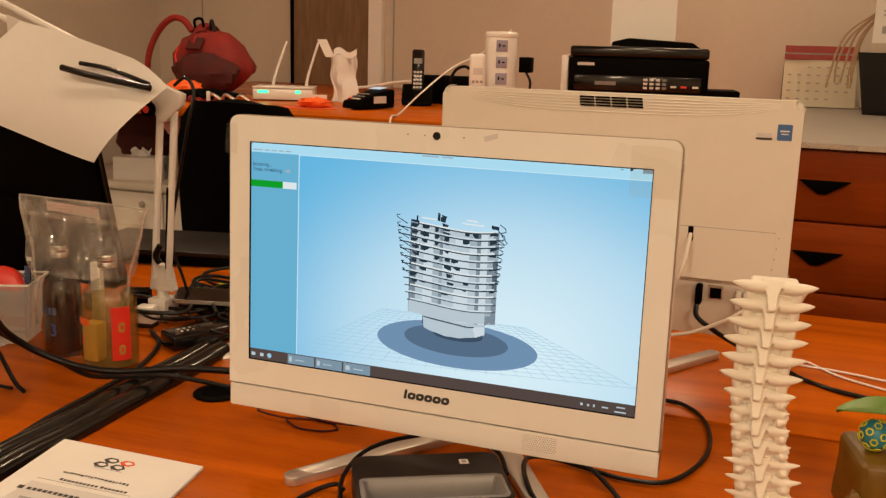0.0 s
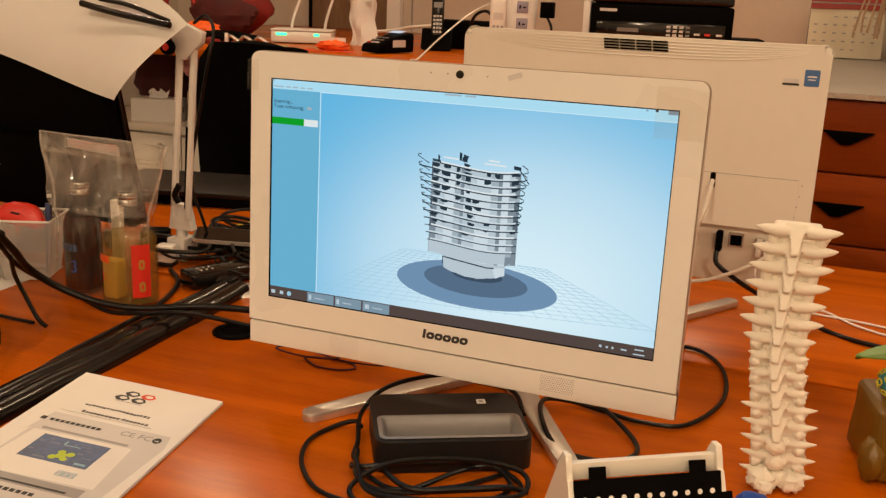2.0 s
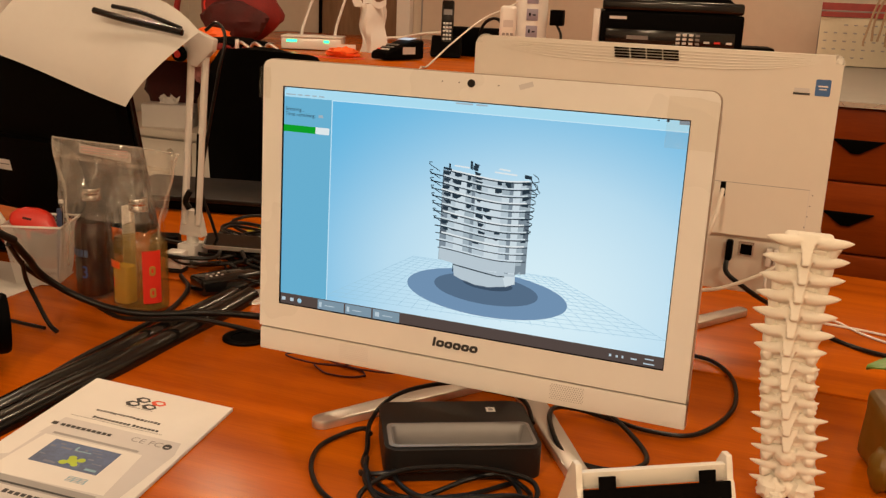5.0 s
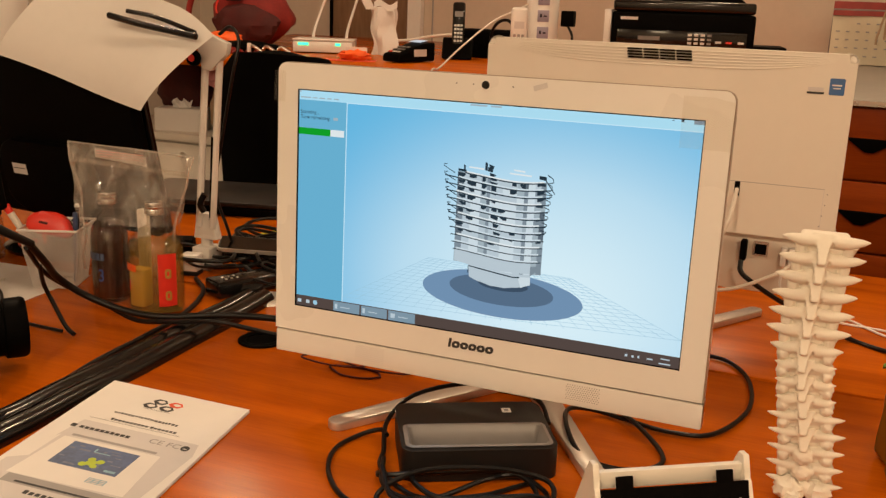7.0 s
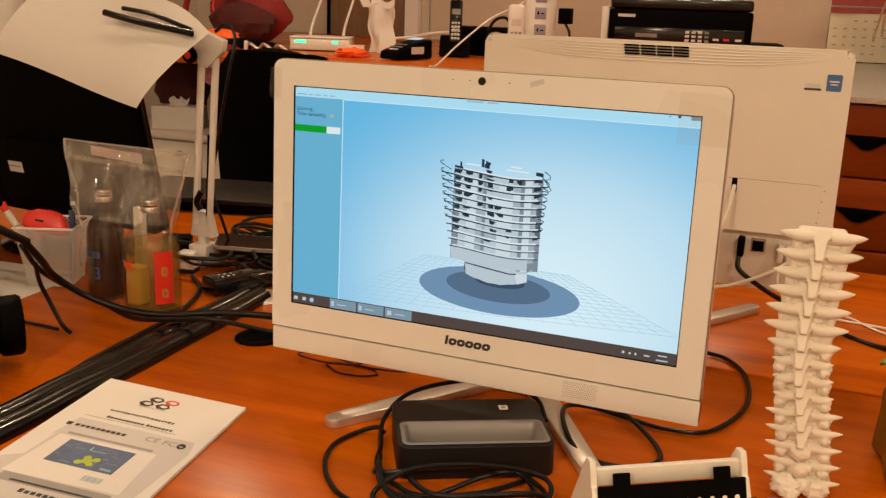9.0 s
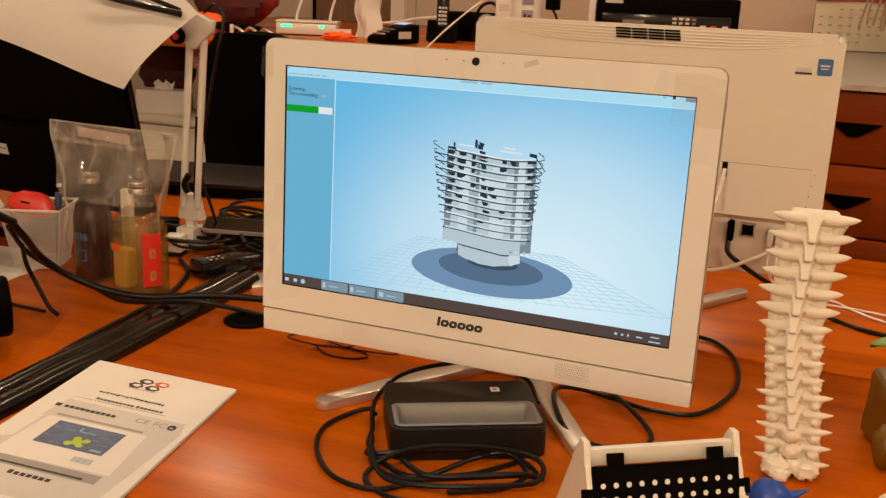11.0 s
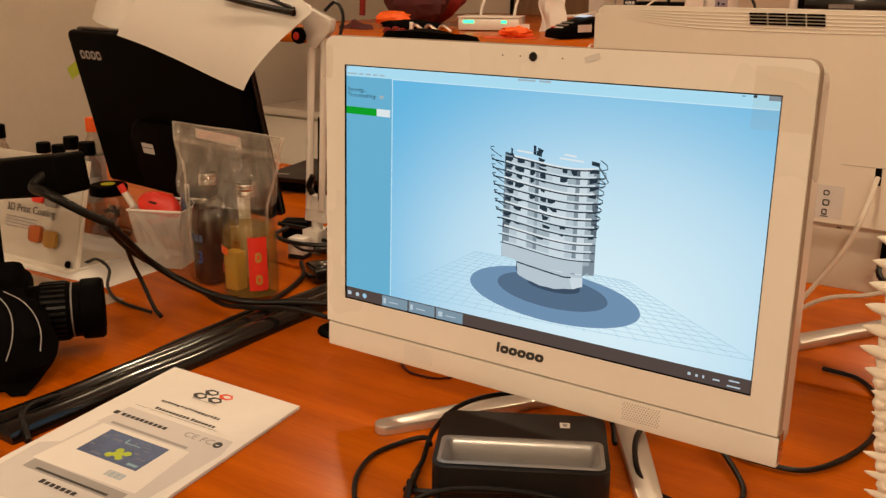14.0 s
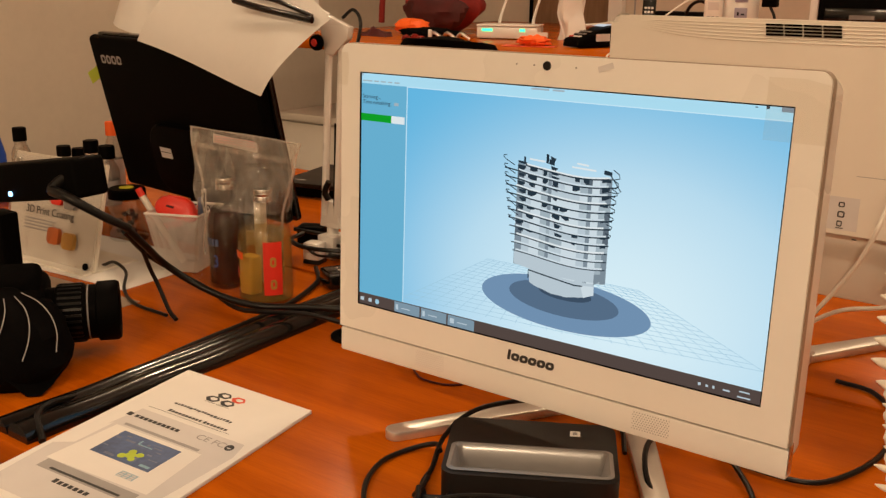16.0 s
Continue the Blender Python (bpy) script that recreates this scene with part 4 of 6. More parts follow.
    bar_parts("printed_badge", *bars([(0.570, 0.642, 0.115, 0.030)], Z + 0.0002), INK_SKY, t)
    name = [(0.180 + 0.0345 * i, 0.360, 0.027, 0.017) for i in range(10)] + [(0.120, 0.357, 0.036, 0.022)]
    name += [(0.347 + 0.037 * i, 0.782 - (0.004 if i == 0 else 0), 0.028, 0.017 + (0.004 if i == 0 else 0)) for i in range(7)]
    bar_parts("brand_bar", *bars(name, Z + 0.0002), INK, t)
    part("approval_mark", lettering("CE FC", 0.0150, 0.0001), PAPER_DARK, t, "grey approval letters", at=xf(*at(0.640, 0.372), Z), smooth=False)
    x, y = at(0.880, 0.360)
    part("approval_mark", ring_plate(ellipse(x, y, 0.0052, 0.0062, 16), ellipse(x, y - 0.001, 0.0030, 0.0016, 16), Z - 0.0001, Z + 0.0003), INK, t, smooth=False)
    rng = random.Random(5)
    glare = []
    for k in range(16):
        u, v = rng.uniform(0.27, 0.62), rng.uniform(0.470, 0.595)
        glare.append((u, v, rng.uniform(0.02, 0.07), rng.uniform(0.004, 0.012)))
    bar_parts("printed_glint", *bars(glare, Z + 0.00015), INK_SLATE, t)
    bar_parts("printed_badge", *bars([(0.575 + 0.037 * i, 0.645 + 0.0095 * j, 0.030, 0.0070) for i in range(3) for j in range(3)], Z + 0.0003), PAPER_GREY, t)


manual = thing("printed_manual", xf(-0.5065, 1.0135, DESK + 0.0004, 0, 0, 9.2) @ xf(0, 0, 0, 0, 4.7, 0) @ xf(-0.192, 0, 0), "white stapled paper manual with grey printed cover", "manual")
printed_stack(manual)


def calibration_stand():
    t = thing("calibration_stand", xf(0.038, 0.899, DESK, 0, 0, 34.0), "white acrylic stand holding a black dotted board", "calibration stand")
    half = 0.0755
    for sx in (-1, 1):
        outer = [(-0.058, 0.0), (0.062, 0.0), (0.060, 0.012), (0.010, 0.104), (0.006, 0.112), (-0.004, 0.112), (-0.008, 0.100), (-0.010, 0.090), (-0.014, 0.090), (-0.052, 0.010)]
        bm = prism(outer, 0.006, 0.0008, 1)
        # the outline runs back and up
        part("side_plate", bm, ACRYL, t, "white acrylic side plate", at=xf(sx * half + 0.003, 0, 0) @ Matrix(((0, 0, -1, 0), (1, 0, 0, 0), (0, 1, 0, 0), (0, 0, 0, 1))))
    part("top_bar", box(-half + 0.003, half - 0.003, -0.004, 0.003, 0.086, 0.103, 0.0008), ACRYL, t)
    part("rear_bar", box(-half + 0.003, half - 0.003, 0.050, 0.056, 0.004, 0.020, 0.0008), ACRYL, t)
    tilt = xf(0, -0.0165, 0.092, 90 - 19)
    part("board", box(-half + 0.002, half - 0.002, -0.098, 0.0, -0.003, 0.0, 0.0006), BLACK_MATT, t, "matt black board", at=tilt)
    for sx in (-1, 1):
        part("board_tab", box(sx * 0.078 - 0.006, sx * 0.078 + 0.006, -0.034, -0.020, -0.003, 0.0), BLACK_MATT, t, at=tilt)
        part("hook", box(sx * 0.050 - 0.008, sx * 0.050 + 0.008, -0.001, 0.011, -0.003, 0.0), BLACK_MATT, t, at=tilt)
        part("board_rail", box(sx * 0.0765 - 0.003, sx * 0.0765 + 0.003, -0.098, -0.036, 0.0, 0.005, 0.0006), ACRYL, t, at=tilt)
    big = {(2, 3), (6, 3), (8, 3), (4, 5)}
    disc = mesh_of("dot", flat(ellipse(0, 0, 0.0026, 0.0026, 16)), PAPER, False)
    large = mesh_of("dot", flat(ellipse(0, 0, 0.0052, 0.0052, 20)), PAPER, False)
    for j in range(7):
        for i in range(11):
            d = new("dot", large if (i, j) in big else disc)
            d.parent = t
            d.matrix_basis = tilt @ xf(-0.0635 + 0.0127 * i, -0.0180 - 0.0128 * j, 0.0003)
    return t


calibration_stand()


def fused(bm, voxel, material):
    """One closed skin round overlapping lumps."""
    ob = new("lumps", mesh_of("vertebra", bm, material))
    mod = ob.modifiers.new("skin", "REMESH")
    mod.mode, mod.voxel_size, mod.use_smooth_shade = "VOXEL", voxel, True
    soft = ob.modifiers.new("soft", "SMOOTH")
    soft.factor, soft.iterations = 0.5, 5
    me = bpy.data.meshes.new_from_object(ob.evaluated_get(bpy.context.evaluated_depsgraph_get()))
    bpy.data.objects.remove(ob)
    me.materials.clear()
    me.materials.append(material)
    for p in me.polygons:
        p.use_smooth = True
    return me


def spine_model():
    """A printed column of vertebrae seen from behind: side spikes, a back plate and a ridge that points down."""
    t = thing("spine_model", xf(0, 0, DESK), "white 3D-printed model of a spine standing upright", "spine model")
    n = 15
    for k in range(n):
        s = k / (n - 1)  # 0 at the top
        z = 0.2985 - 0.0202 * k
        x = 0.1455 - 0.0065 * math.sin(math.pi * min(1.0, s * 1.25)) + 0.0110 * s * s
        y = 1.070 + 0.040 * s
        if k < 6:
            reach, root = 0.0420, 0.0066
        elif k == 6:
            reach, root = 0.0370, 0.0062
        elif k < 10:
            reach, root = 0.0315, 0.0052
        else:
            reach, root = 0.0410, 0.0046
        r = 0.0285 + 0.0015 * s
        bm = lathe([(0.0, -0.0110), (r * 0.90, -0.0110), (r * 0.98, -0.0085), (r * 0.86, -0.0030), (r * 0.86, 0.0030), (r * 0.98, 0.0080), (r * 0.92, 0.0100), (0.0, 0.0100)], 24, None, xf(0.003, 0.020, 0.0 if k else -0.0165))
        box(-0.0240, 0.0240, -0.0115, 0.012, -0.0060, 0.0085, 0.0045, 3, bm)
        box(-0.0160, 0.0160, -0.0085, 0.012, -0.0130, 0.0060, 0.0040, 2, bm)
        for sx in (-1, 1):
            tube([(sx * 0.008, -0.0105, 0.0035), (sx * 0.022, -0.0112, 0.0030), (sx * reach * 0.80, -0.0105, 0.0040), (sx * reach, -0.0095, 0.0050)], root, 12, 6, bm, lambda u: 1.0 - 0.90 * max(0.0, (u - 0.15) / 0.85) ** 1.7)
            tube([(sx * 0.0215, -0.0050, 0.0030), (sx * 0.0230, -0.0065, -0.0060), (sx * 0.0215, -0.0040, -0.0150)], 0.0056, 9, 5, bm)
            if k >= 6:
                blob(0.0065, 0.0075, 0.0060, (sx * 0.0225, -0.0100, -0.0050), 0.35, k + 3 * sx, bm, 12, 8)
        drop = 0.0275 if k < 8 else 0.0215
        if k < 12:  # the ridge leans out and down over the next one
            ridge = prism([(-0.0120, 0.006), (0.0120, 0.006), (0.0052, -drop * 0.35), (0.0040, -drop * 0.7), (0.0046, -drop), (-0.0046, -drop), (-0.0040, -drop * 0.7), (-0.0052, -drop * 0.35)], 0.0110, 0.0018, 2)
            merge(bm, ridge, xf(-0.002, -0.0050, 0.003, 90 - 21))
        else:
            blob(0.0110, 0.0090, 0.0100, (-0.002, -0.0140, -0.0020), 0.30, k, bm, 14, 10)
        v = new("vertebra", fused(bm, 0.0011, WHITE_MATT))
        v.parent = t
        v.matrix_basis = xf(x, y, z, 3, 0, 5 + 3 * math.sin(k * 0.8))
    bm = lathe([(0.0, 0.0), (0.0240, 0.0), (0.0285, 0.0095), (0.0275, 0.0110), (0.0250, 0.0100), (0.0, 0.0060)], 32, None, xf(0.1500, 1.088, 0.2820))
    part("top_cup", bm, WHITE_MATT, t, "shallow oval cup")
    bm = blob(0.016, 0.017, 0.013, (0.142, 1.092, 0.0125), 0.35, 2)
    blob(0.015, 0.017, 0.012, (0.172, 1.100, 0.0115), 0.35, 5, bm)
    blob(0.009, 0.010, 0.008, (0.147, 1.080, 0.0078), 0.30, 8, bm)
    part("foot_lobe", bm, WHITE_MATT, t)
    return t


spine_model()

# olive resin pot with a leaf and a printed ball
pot = thing("resin_pot", xf(0.318, 1.218, DESK, 0, 0, 14), "olive yellow resin pot with rough top edge", "pot")
bm = box(-0.075, 0.085, -0.05, 0.06, 0.0, 0.090, 0.012, 3)
bmesh.ops.subdivide_edges(bm, edges=bm.edges[:], cuts=3, use_grid_fill=True)
for v in bm.verts:
    k = noise.noise(v.co * 22)
    v.co += Vector((0.004 * k, 0.004 * noise.noise(v.co * 19 + Vector((4, 0, 0))), 0.003 * k if v.co.z > 0.01 else 0))
part("body", bm, OLIVE, pot)
bm = blob(0.014, 0.022, 0.026, (-0.074, -0.035, 0.026), 0.15, 3)
part("lug", bm, OLIVE, pot)
ball = thing("printed_ball", xf(0.268, 1.200, DESK + 0.0915), "teal and yellow printed honeycomb ball", "ball")
part("core", blob(0.017, 0.017, 0.017, (0, 0, 0.018)), TEAL, ball)
cells = None
for k in range(26):
    a, h = k * 2.39996, 1 - 2 * (k + 0.5) / 26
    d = Vector((math.cos(a) * math.sqrt(1 - h * h), math.sin(a) * math.sqrt(1 - h * h), h))
    m = Matrix.Translation(d * 0.0174 + Vector((0, 0, 0.018))) @ d.to_track_quat("Z", "Y").to_matrix().to_4x4()
    cells = merge(cells, ring_plate(ellipse(0, 0, 0.0048, 0.0048, 6), ellipse(0, 0, 0.0032, 0.0032, 6), 0, 0.0012), m)
part("honeycomb", cells, YELLOW, ball, "yellow hexagon outlines")
plant = thing("plant", xf(0.335, 1.205, DESK + 0.0915), "green leaves of a small desk plant", "plant")
part("stem", tube([(0, 0, 0), (-0.006, 0.002, 0.02), (-0.016, 0.0, 0.034)], 0.0022, 8), LEAF, plant)
for length, width, turn, lift, z in ((0.098, 0.030, 178, 6, 0.036), (0.06, 0.022, 80, 30, 0.036), (0.055, 0.022, -20, 25, 0.034)):
    rows = []
    for i in range(11):
        u = i / 10
        w = width * math.sin(math.pi * min(1, u * 0.96 + 0.03)) ** 0.7
        rows.append([(u * length, w * s, 0.010 * math.sin(math.pi * u) - 0.010 * u * u + 0.004 * abs(s)) for s in (-1, -0.5, 0, 0.5, 1)])
    part("leaf", sheet(rows, 0.0014), LEAF, plant, at=xf(-0.012, 0, z, 0, -lift, turn))

# blue printed figure, kept as a plain shape
figure = bmesh.new()
blob(0.030, 0.026, 0.022, (0, 0, 0.020), 0.12, 2, figure)
blob(0.026, 0.024, 0.024, (0, 0, 0.046), 0.10, 4, figure)
for sx in (-1, 1):
    tube([(sx * 0.014, 0, 0.050), (sx * 0.028, 0.002, 0.054), (sx * 0.044, 0.004, 0.062)], 0.010, 9, 6, figure, lambda u: 1 - 0.9 * u)
    blob(0.009, 0.012, 0.008, (sx * 0.015, -0.020, 0.007), 0.1, 1, figure, 12, 8)
tagged(part("blue_figurine", figure, BLUE_PRINT), "small glossy blue 3D-printed figurine", "figurine").matrix_basis = xf(0.140, 0.962, DESK, 0, 0, 10) @ Matrix.Scale(0.82, 4)
egg = lathe([(0.0, 0.0), (0.018, 0.001), (0.028, 0.014), (0.030, 0.028), (0.024, 0.044), (0.012, 0.054), (0.0, 0.057)], 24)
tagged(part("white_print", egg, WHITE_MATT), "small rounded white 3D print", "3D print").matrix_basis = xf(0.262, 1.005, DESK) @ Matrix.Scale(0.9, 4)


# ---------------------------------------------------------------- left part of the desk
def bottle(x, y, h, r, liquid, level, label, squash=1.0, turn=0.0):
    t = thing("bottle", xf(x, y, DESK + 0.0015, 0, 0, turn), label, "bottle", "bottles in the bag")
    k = h
    prof = [(0.0, 0.0), (r * 0.92, 0.0), (r, 0.004), (r, k * 0.58), (r * 0.93, k * 0.66), (r * 0.62, k * 0.745), (0.0140, k * 0.79), (0.0132, k * 0.90)]
    inner = [(a - 0.0016, z) for a, z in prof[::-1][:-3]] + [(r - 0.0016, 0.006), (0.0, 0.005)]
    part("glass", lathe(prof + inner, 28, squash=squash), GLASS, t, "clear glass")
    lev = k * level
    fill = [(0.0, 0.0056), (r - 0.0021, 0.0062)] + [(a - 0.0021, z) for a, z in prof[3:] if z < lev] + [(r - 0.0021 if lev < k * 0.6 else r * 0.8, lev), (0.0, lev)]
    part("liquid", lathe(fill, 28, squash=squash), liquid, t)
    cap = [(0.0, k), (0.0142, k), (0.0152, k - 0.002), (0.0148, k - 0.006), (0.0155, k - 0.007), (0.0148, k - 0.011), (0.0155, k - 0.012), (0.0152, k - 0.020), (0.0140, k - 0.020)]
    part("cap", lathe(cap, 28), STEEL, t, "ribbed metal screw cap")
    return t


def curved_patch(r, a0, a1, z0, z1, n=10):
    return sheet([[(r * math.cos(radians(a0 + (a1 - a0) * i / n)), r * math.sin(radians(a0 + (a1 - a0) * i / n)), z) for z in (z0, (z0 + z1) / 2, z1)] for i in range(n + 1)], 0.0003)


def wrap(bm, r, a0, squash=1.0):
    """Bends flat lettering round an upright cylinder, starting at angle a0."""
    for v in bm.verts:
        a = radians(a0) + v.co.x / r
        v.co = Vector(((r + v.co.z) * math.cos(a), squash * (r + v.co.z) * math.sin(a), v.co.y))
    return bm


dark_bottle = bottle(-0.9850, 1.312, 0.185, 0.0400, COLA, 0.70, "clear glass bottle of dark red liquid, metal cap", 0.8, -50)
num = part("label_number", wrap(lettering("3", 0.030, 0.0002), 0.0403, -38, 0.8), plain("label_blue", (0.03, 0.10, 0.42), 0.5, vary=0.1, relief=0), dark_bottle, "blue figure three", at=xf(0, 0, 0.038))
bars3 = None
for i in range(5):
    bars3 = merge(bars3, curved_patch(0.0403, -84 + 14 * i, -73 + 14 * i, 0.074, 0.086, 3))
part("label_bars", bars3, INK_BLUE, dark_bottle, "dark blue label bars").scale = (1, 0.8, 1)
light_bottle = bottle(-0.8715, 1.291, 0.184, 0.0480, OIL, 0.64, "clear glass bottle of pale yellow liquid, metal cap", 0.85, 0)
lbl = part("label", curved_patch(0.0484, -52, -12, 0.018, 0.106), RED_PLASTIC, light_bottle, "red label with two cut-out eights")
lbl.scale = (1, 0.85, 1)
for z in (0.036, 0.073):
    o = ring_plate(rounded(0.011, 0.016, 0.004, 4), rounded(0.004, 0.008, 0.0018, 4), 0.0002, 0.0008)
    part("label_mark", wrap(o, 0.0484, -32, 0.85), GOLD, light_bottle, at=xf(0, 0, z))
part("label_number", wrap(lettering("1", 0.026, 0.0002), 0.0484, -128, 0.85), RED_PLASTIC, light_bottle, "red figure one", at=xf(0, 0, 0.040))
part("label_mark", curved_patch(0.0484, -138, -100, 0.073, 0.085), ORANGE, light_bottle).scale = (1, 0.85, 1)
# no solid block in the bottle: added as its refracted amber glow
part("amber_refraction", prism(rounded(0.030, 0.026, 0.006, 4), 0.064, 0.003, 2), OIL_REFRACTED, light_bottle, "amber block standing in for light refracted in the liquid", at=xf(-0.022, -0.012, 0.008))
tagged(part("cork", box(-0.009, 0.009, -0.007, 0.007, 0, 0.152, 0.002), WHITE_BACK), "cream plastic stick between the bottles", "stick").matrix_basis = xf(-0.944, 1.352, DESK + 0.001)


def zip_bag():
    t = thing("zip_bag", xf(-0.9385, 1.302, DESK), "clear plastic stand-up pouch around two bottles", "plastic bag")
    rows = []
    for k in range(37):
        s = k / 36
        hw = 0.0945 + 0.031 * max(0.0, s - 0.45) / 0.55 + 0.003 * math.sin(9 * s)
        dep = 0.058 * (1 - max(0, s - 0.42) / 0.58) + 0.0015
        ring = []
        for i in range(81):
            a = 2 * math.pi * i / 80
            c, sn = math.cos(a), math.sin(a)
            f = noise.noise(Vector((c * 3.5, sn * 3.5, s * 4)))
            w = 0.0035 * noise.noise(Vector((c * 2.5, sn * 2.5, s * 6))) + 0.0060 * (0.35 - abs(f)) * min(1.0, s * 1.6)
            x = hw * (abs(c) ** 0.75) * (1 if c >= 0 else -1)
            y = dep * sn + w * 1.6
            ring.append((x + w, y + 0.010 * s, 0.002 + 0.262 * s - 0.003 * s * max(0, x / 0.12)))
        rows.append(ring)
    part("pouch", sheet(rows[20:]), TRANSLUCENT, t, "crinkled milky upper half")
    part("pouch_base", sheet(rows[:21]), CLEAR_BASE, t, "clear lower half")
    for side in (0, 40):
        part("side_seam", tube([tuple(row[side]) for row in rows[6::3]], 0.0022, 6, 2), SEAM, t, "pale welded edge")
    part("top_edge", tube([(-0.124, 0.010, 0.265), (-0.05, 0.008, 0.264), (0.03, 0.012, 0.263), (0.124, 0.010, 0.261)], 0.0016, 6, 4), SEAM, t)
    part("zip_strip", sheet([[(-0.118 + 0.0118 * i, -0.0025 + 0.010, 0.232 + 0.008 * j - 0.0002 * i) for j in range(2)] for i in range(21)], 0.0008), TRANSLUCENT, t)
    part("header_label", sheet([[(-0.062 + 0.0105 * i, -0.0045 + 0.009, 0.244 + 0.008 * j - 0.0006 * i) for j in range(3)] for i in range(11)], 0.0004), film("label_film", (0.85, 0.78, 0.74), 0.45, 0.2), t, "pale printed header strip")
    lines = None
    for k in range(3):
        lines = box(-0.058, 0.038, 0.0030, 0.0034, 0.2465 + 0.0045 * k, 0.2472 + 0.0045 * k, 0, 1, lines)
    part("header_print", lines, PINK, t)
    return t


zip_bag()


def mesh_basket():
    t = thing("pencil_basket", xf(-1.121, 1.335, DESK, 0, 0, 24), "white wire mesh pencil basket", "basket")
    b, r, h = 0.036, 0.051, 0.108
    rim = [(r, r, h), (-r, r, h), (-r, -r, h), (r, -r, h), (r, r, h)]
    part("rim", tube(rim, 0.0022, 8, 1), WHITE, t)
    part("base", box(-b, b, -b, b, 0.0, 0.003, 0.001), WHITE, t)
    wires = None
    corners = [((-1, -1), (1, -1)), ((1, -1), (1, 1)), ((1, 1), (-1, 1)), ((-1, 1), (-1, -1))]
    for (ax, ay), (bx, by) in corners:
        def on(u, v):
            s = b + (r - b) * v
            return Vector(((ax + (bx - ax) * u) * s, (ay + (by - ay) * u) * s, 0.002 + (h - 0.002) * v))
        m = 17
        for i in range(-m, m + 1):
            for sgn in (1, -1):
                u0, v0, u1, v1 = (i / m, 0.0, i / m + 1.0, 1.0)
                if u0 < 0:
                    v0, u0 = -u0, 0.0
                if u1 > 1:
                    v1, u1 = 1 - (u1 - 1), 1.0
                if v1 - v0 < 0.02:
                    continue
                if sgn < 0:
                    u0, u1 = 1 - u0, 1 - u1
                wires = tube([on(u0, v0), on(u1, v1)], 0.00052, 4, 1, wires)
    part("wire_mesh", wires, WHITE, t, "fine white wire mesh")
    return t


mesh_basket()
pen = thing("marker_pen", xf(-1.162, 1.325, DESK + 0.006, 0, 0, 0), "white marker pen with a red end", "pen")
part("barrel", tube([(0.030, 0.010, 0.0), (-0.030, -0.026, 0.122)], 0.0062, 12, 1), WHITE_BACK, pen)
part("end_cap", tube([(-0.030, -0.026, 0.122), (-0.036, -0.0295, 0.136)], 0.0066, 12, 1), RED_PLASTIC, pen, "red end cap")
sharp = prism([(-0.046, -0.012), (-0.034, -0.020), (0.030, -0.018), (0.040, -0.006), (0.022, 0.018), (0.004, 0.024), (-0.020, 0.020), (-0.036, 0.016), (-0.047, 0.004)], 0.026, 0.008, 3)
case = thing("tape_case", xf(-1.118, 1.330, DESK + 0.106, 68, 8, 14), "red plastic tape case lying in the basket", "tape case")
part("shell", sharp, RED_PLASTIC, case)
part("slot", box(-0.020, -0.004, -0.002, 0.002, 0.0255, 0.0266), MAROON, case, "dark slot")
for x, y, h, m, lab in ((-1.098, 1.352, 0.138, BLACK, "black ballpoint pen in the basket"), (-1.106, 1.362, 0.142, WHITE, "white pen with a clip in the basket"), (-1.090, 1.340, 0.132, INK_BLUE, "dark blue pen in the basket")):
    tagged(part("pen", tube([(0, 0, 0.004), (0.004, 0.003, h)], 0.0045, 10, 1), m), lab, "pen", "pens in the basket").matrix_basis = xf(x, y, DESK)

cable([(-0.275, 0.925, 0.7690), (-0.240, 0.880, 0.7620), (-0.190, 0.868, 0.7690), (-0.130, 0.895, 0.7690), (-0.088, 0.940, 0.7620), (-0.100, 0.975, 0.7690), (-0.160, 0.962, 0.7760), (-0.230, 0.918, 0.7760), (-0.262, 0.885, 0.7545), (-0.215, 0.855, 0.7545), (-0.14, 0.872, 0.7545)], 0.0029, RUBBER, "black cable coiled in front of the dock")


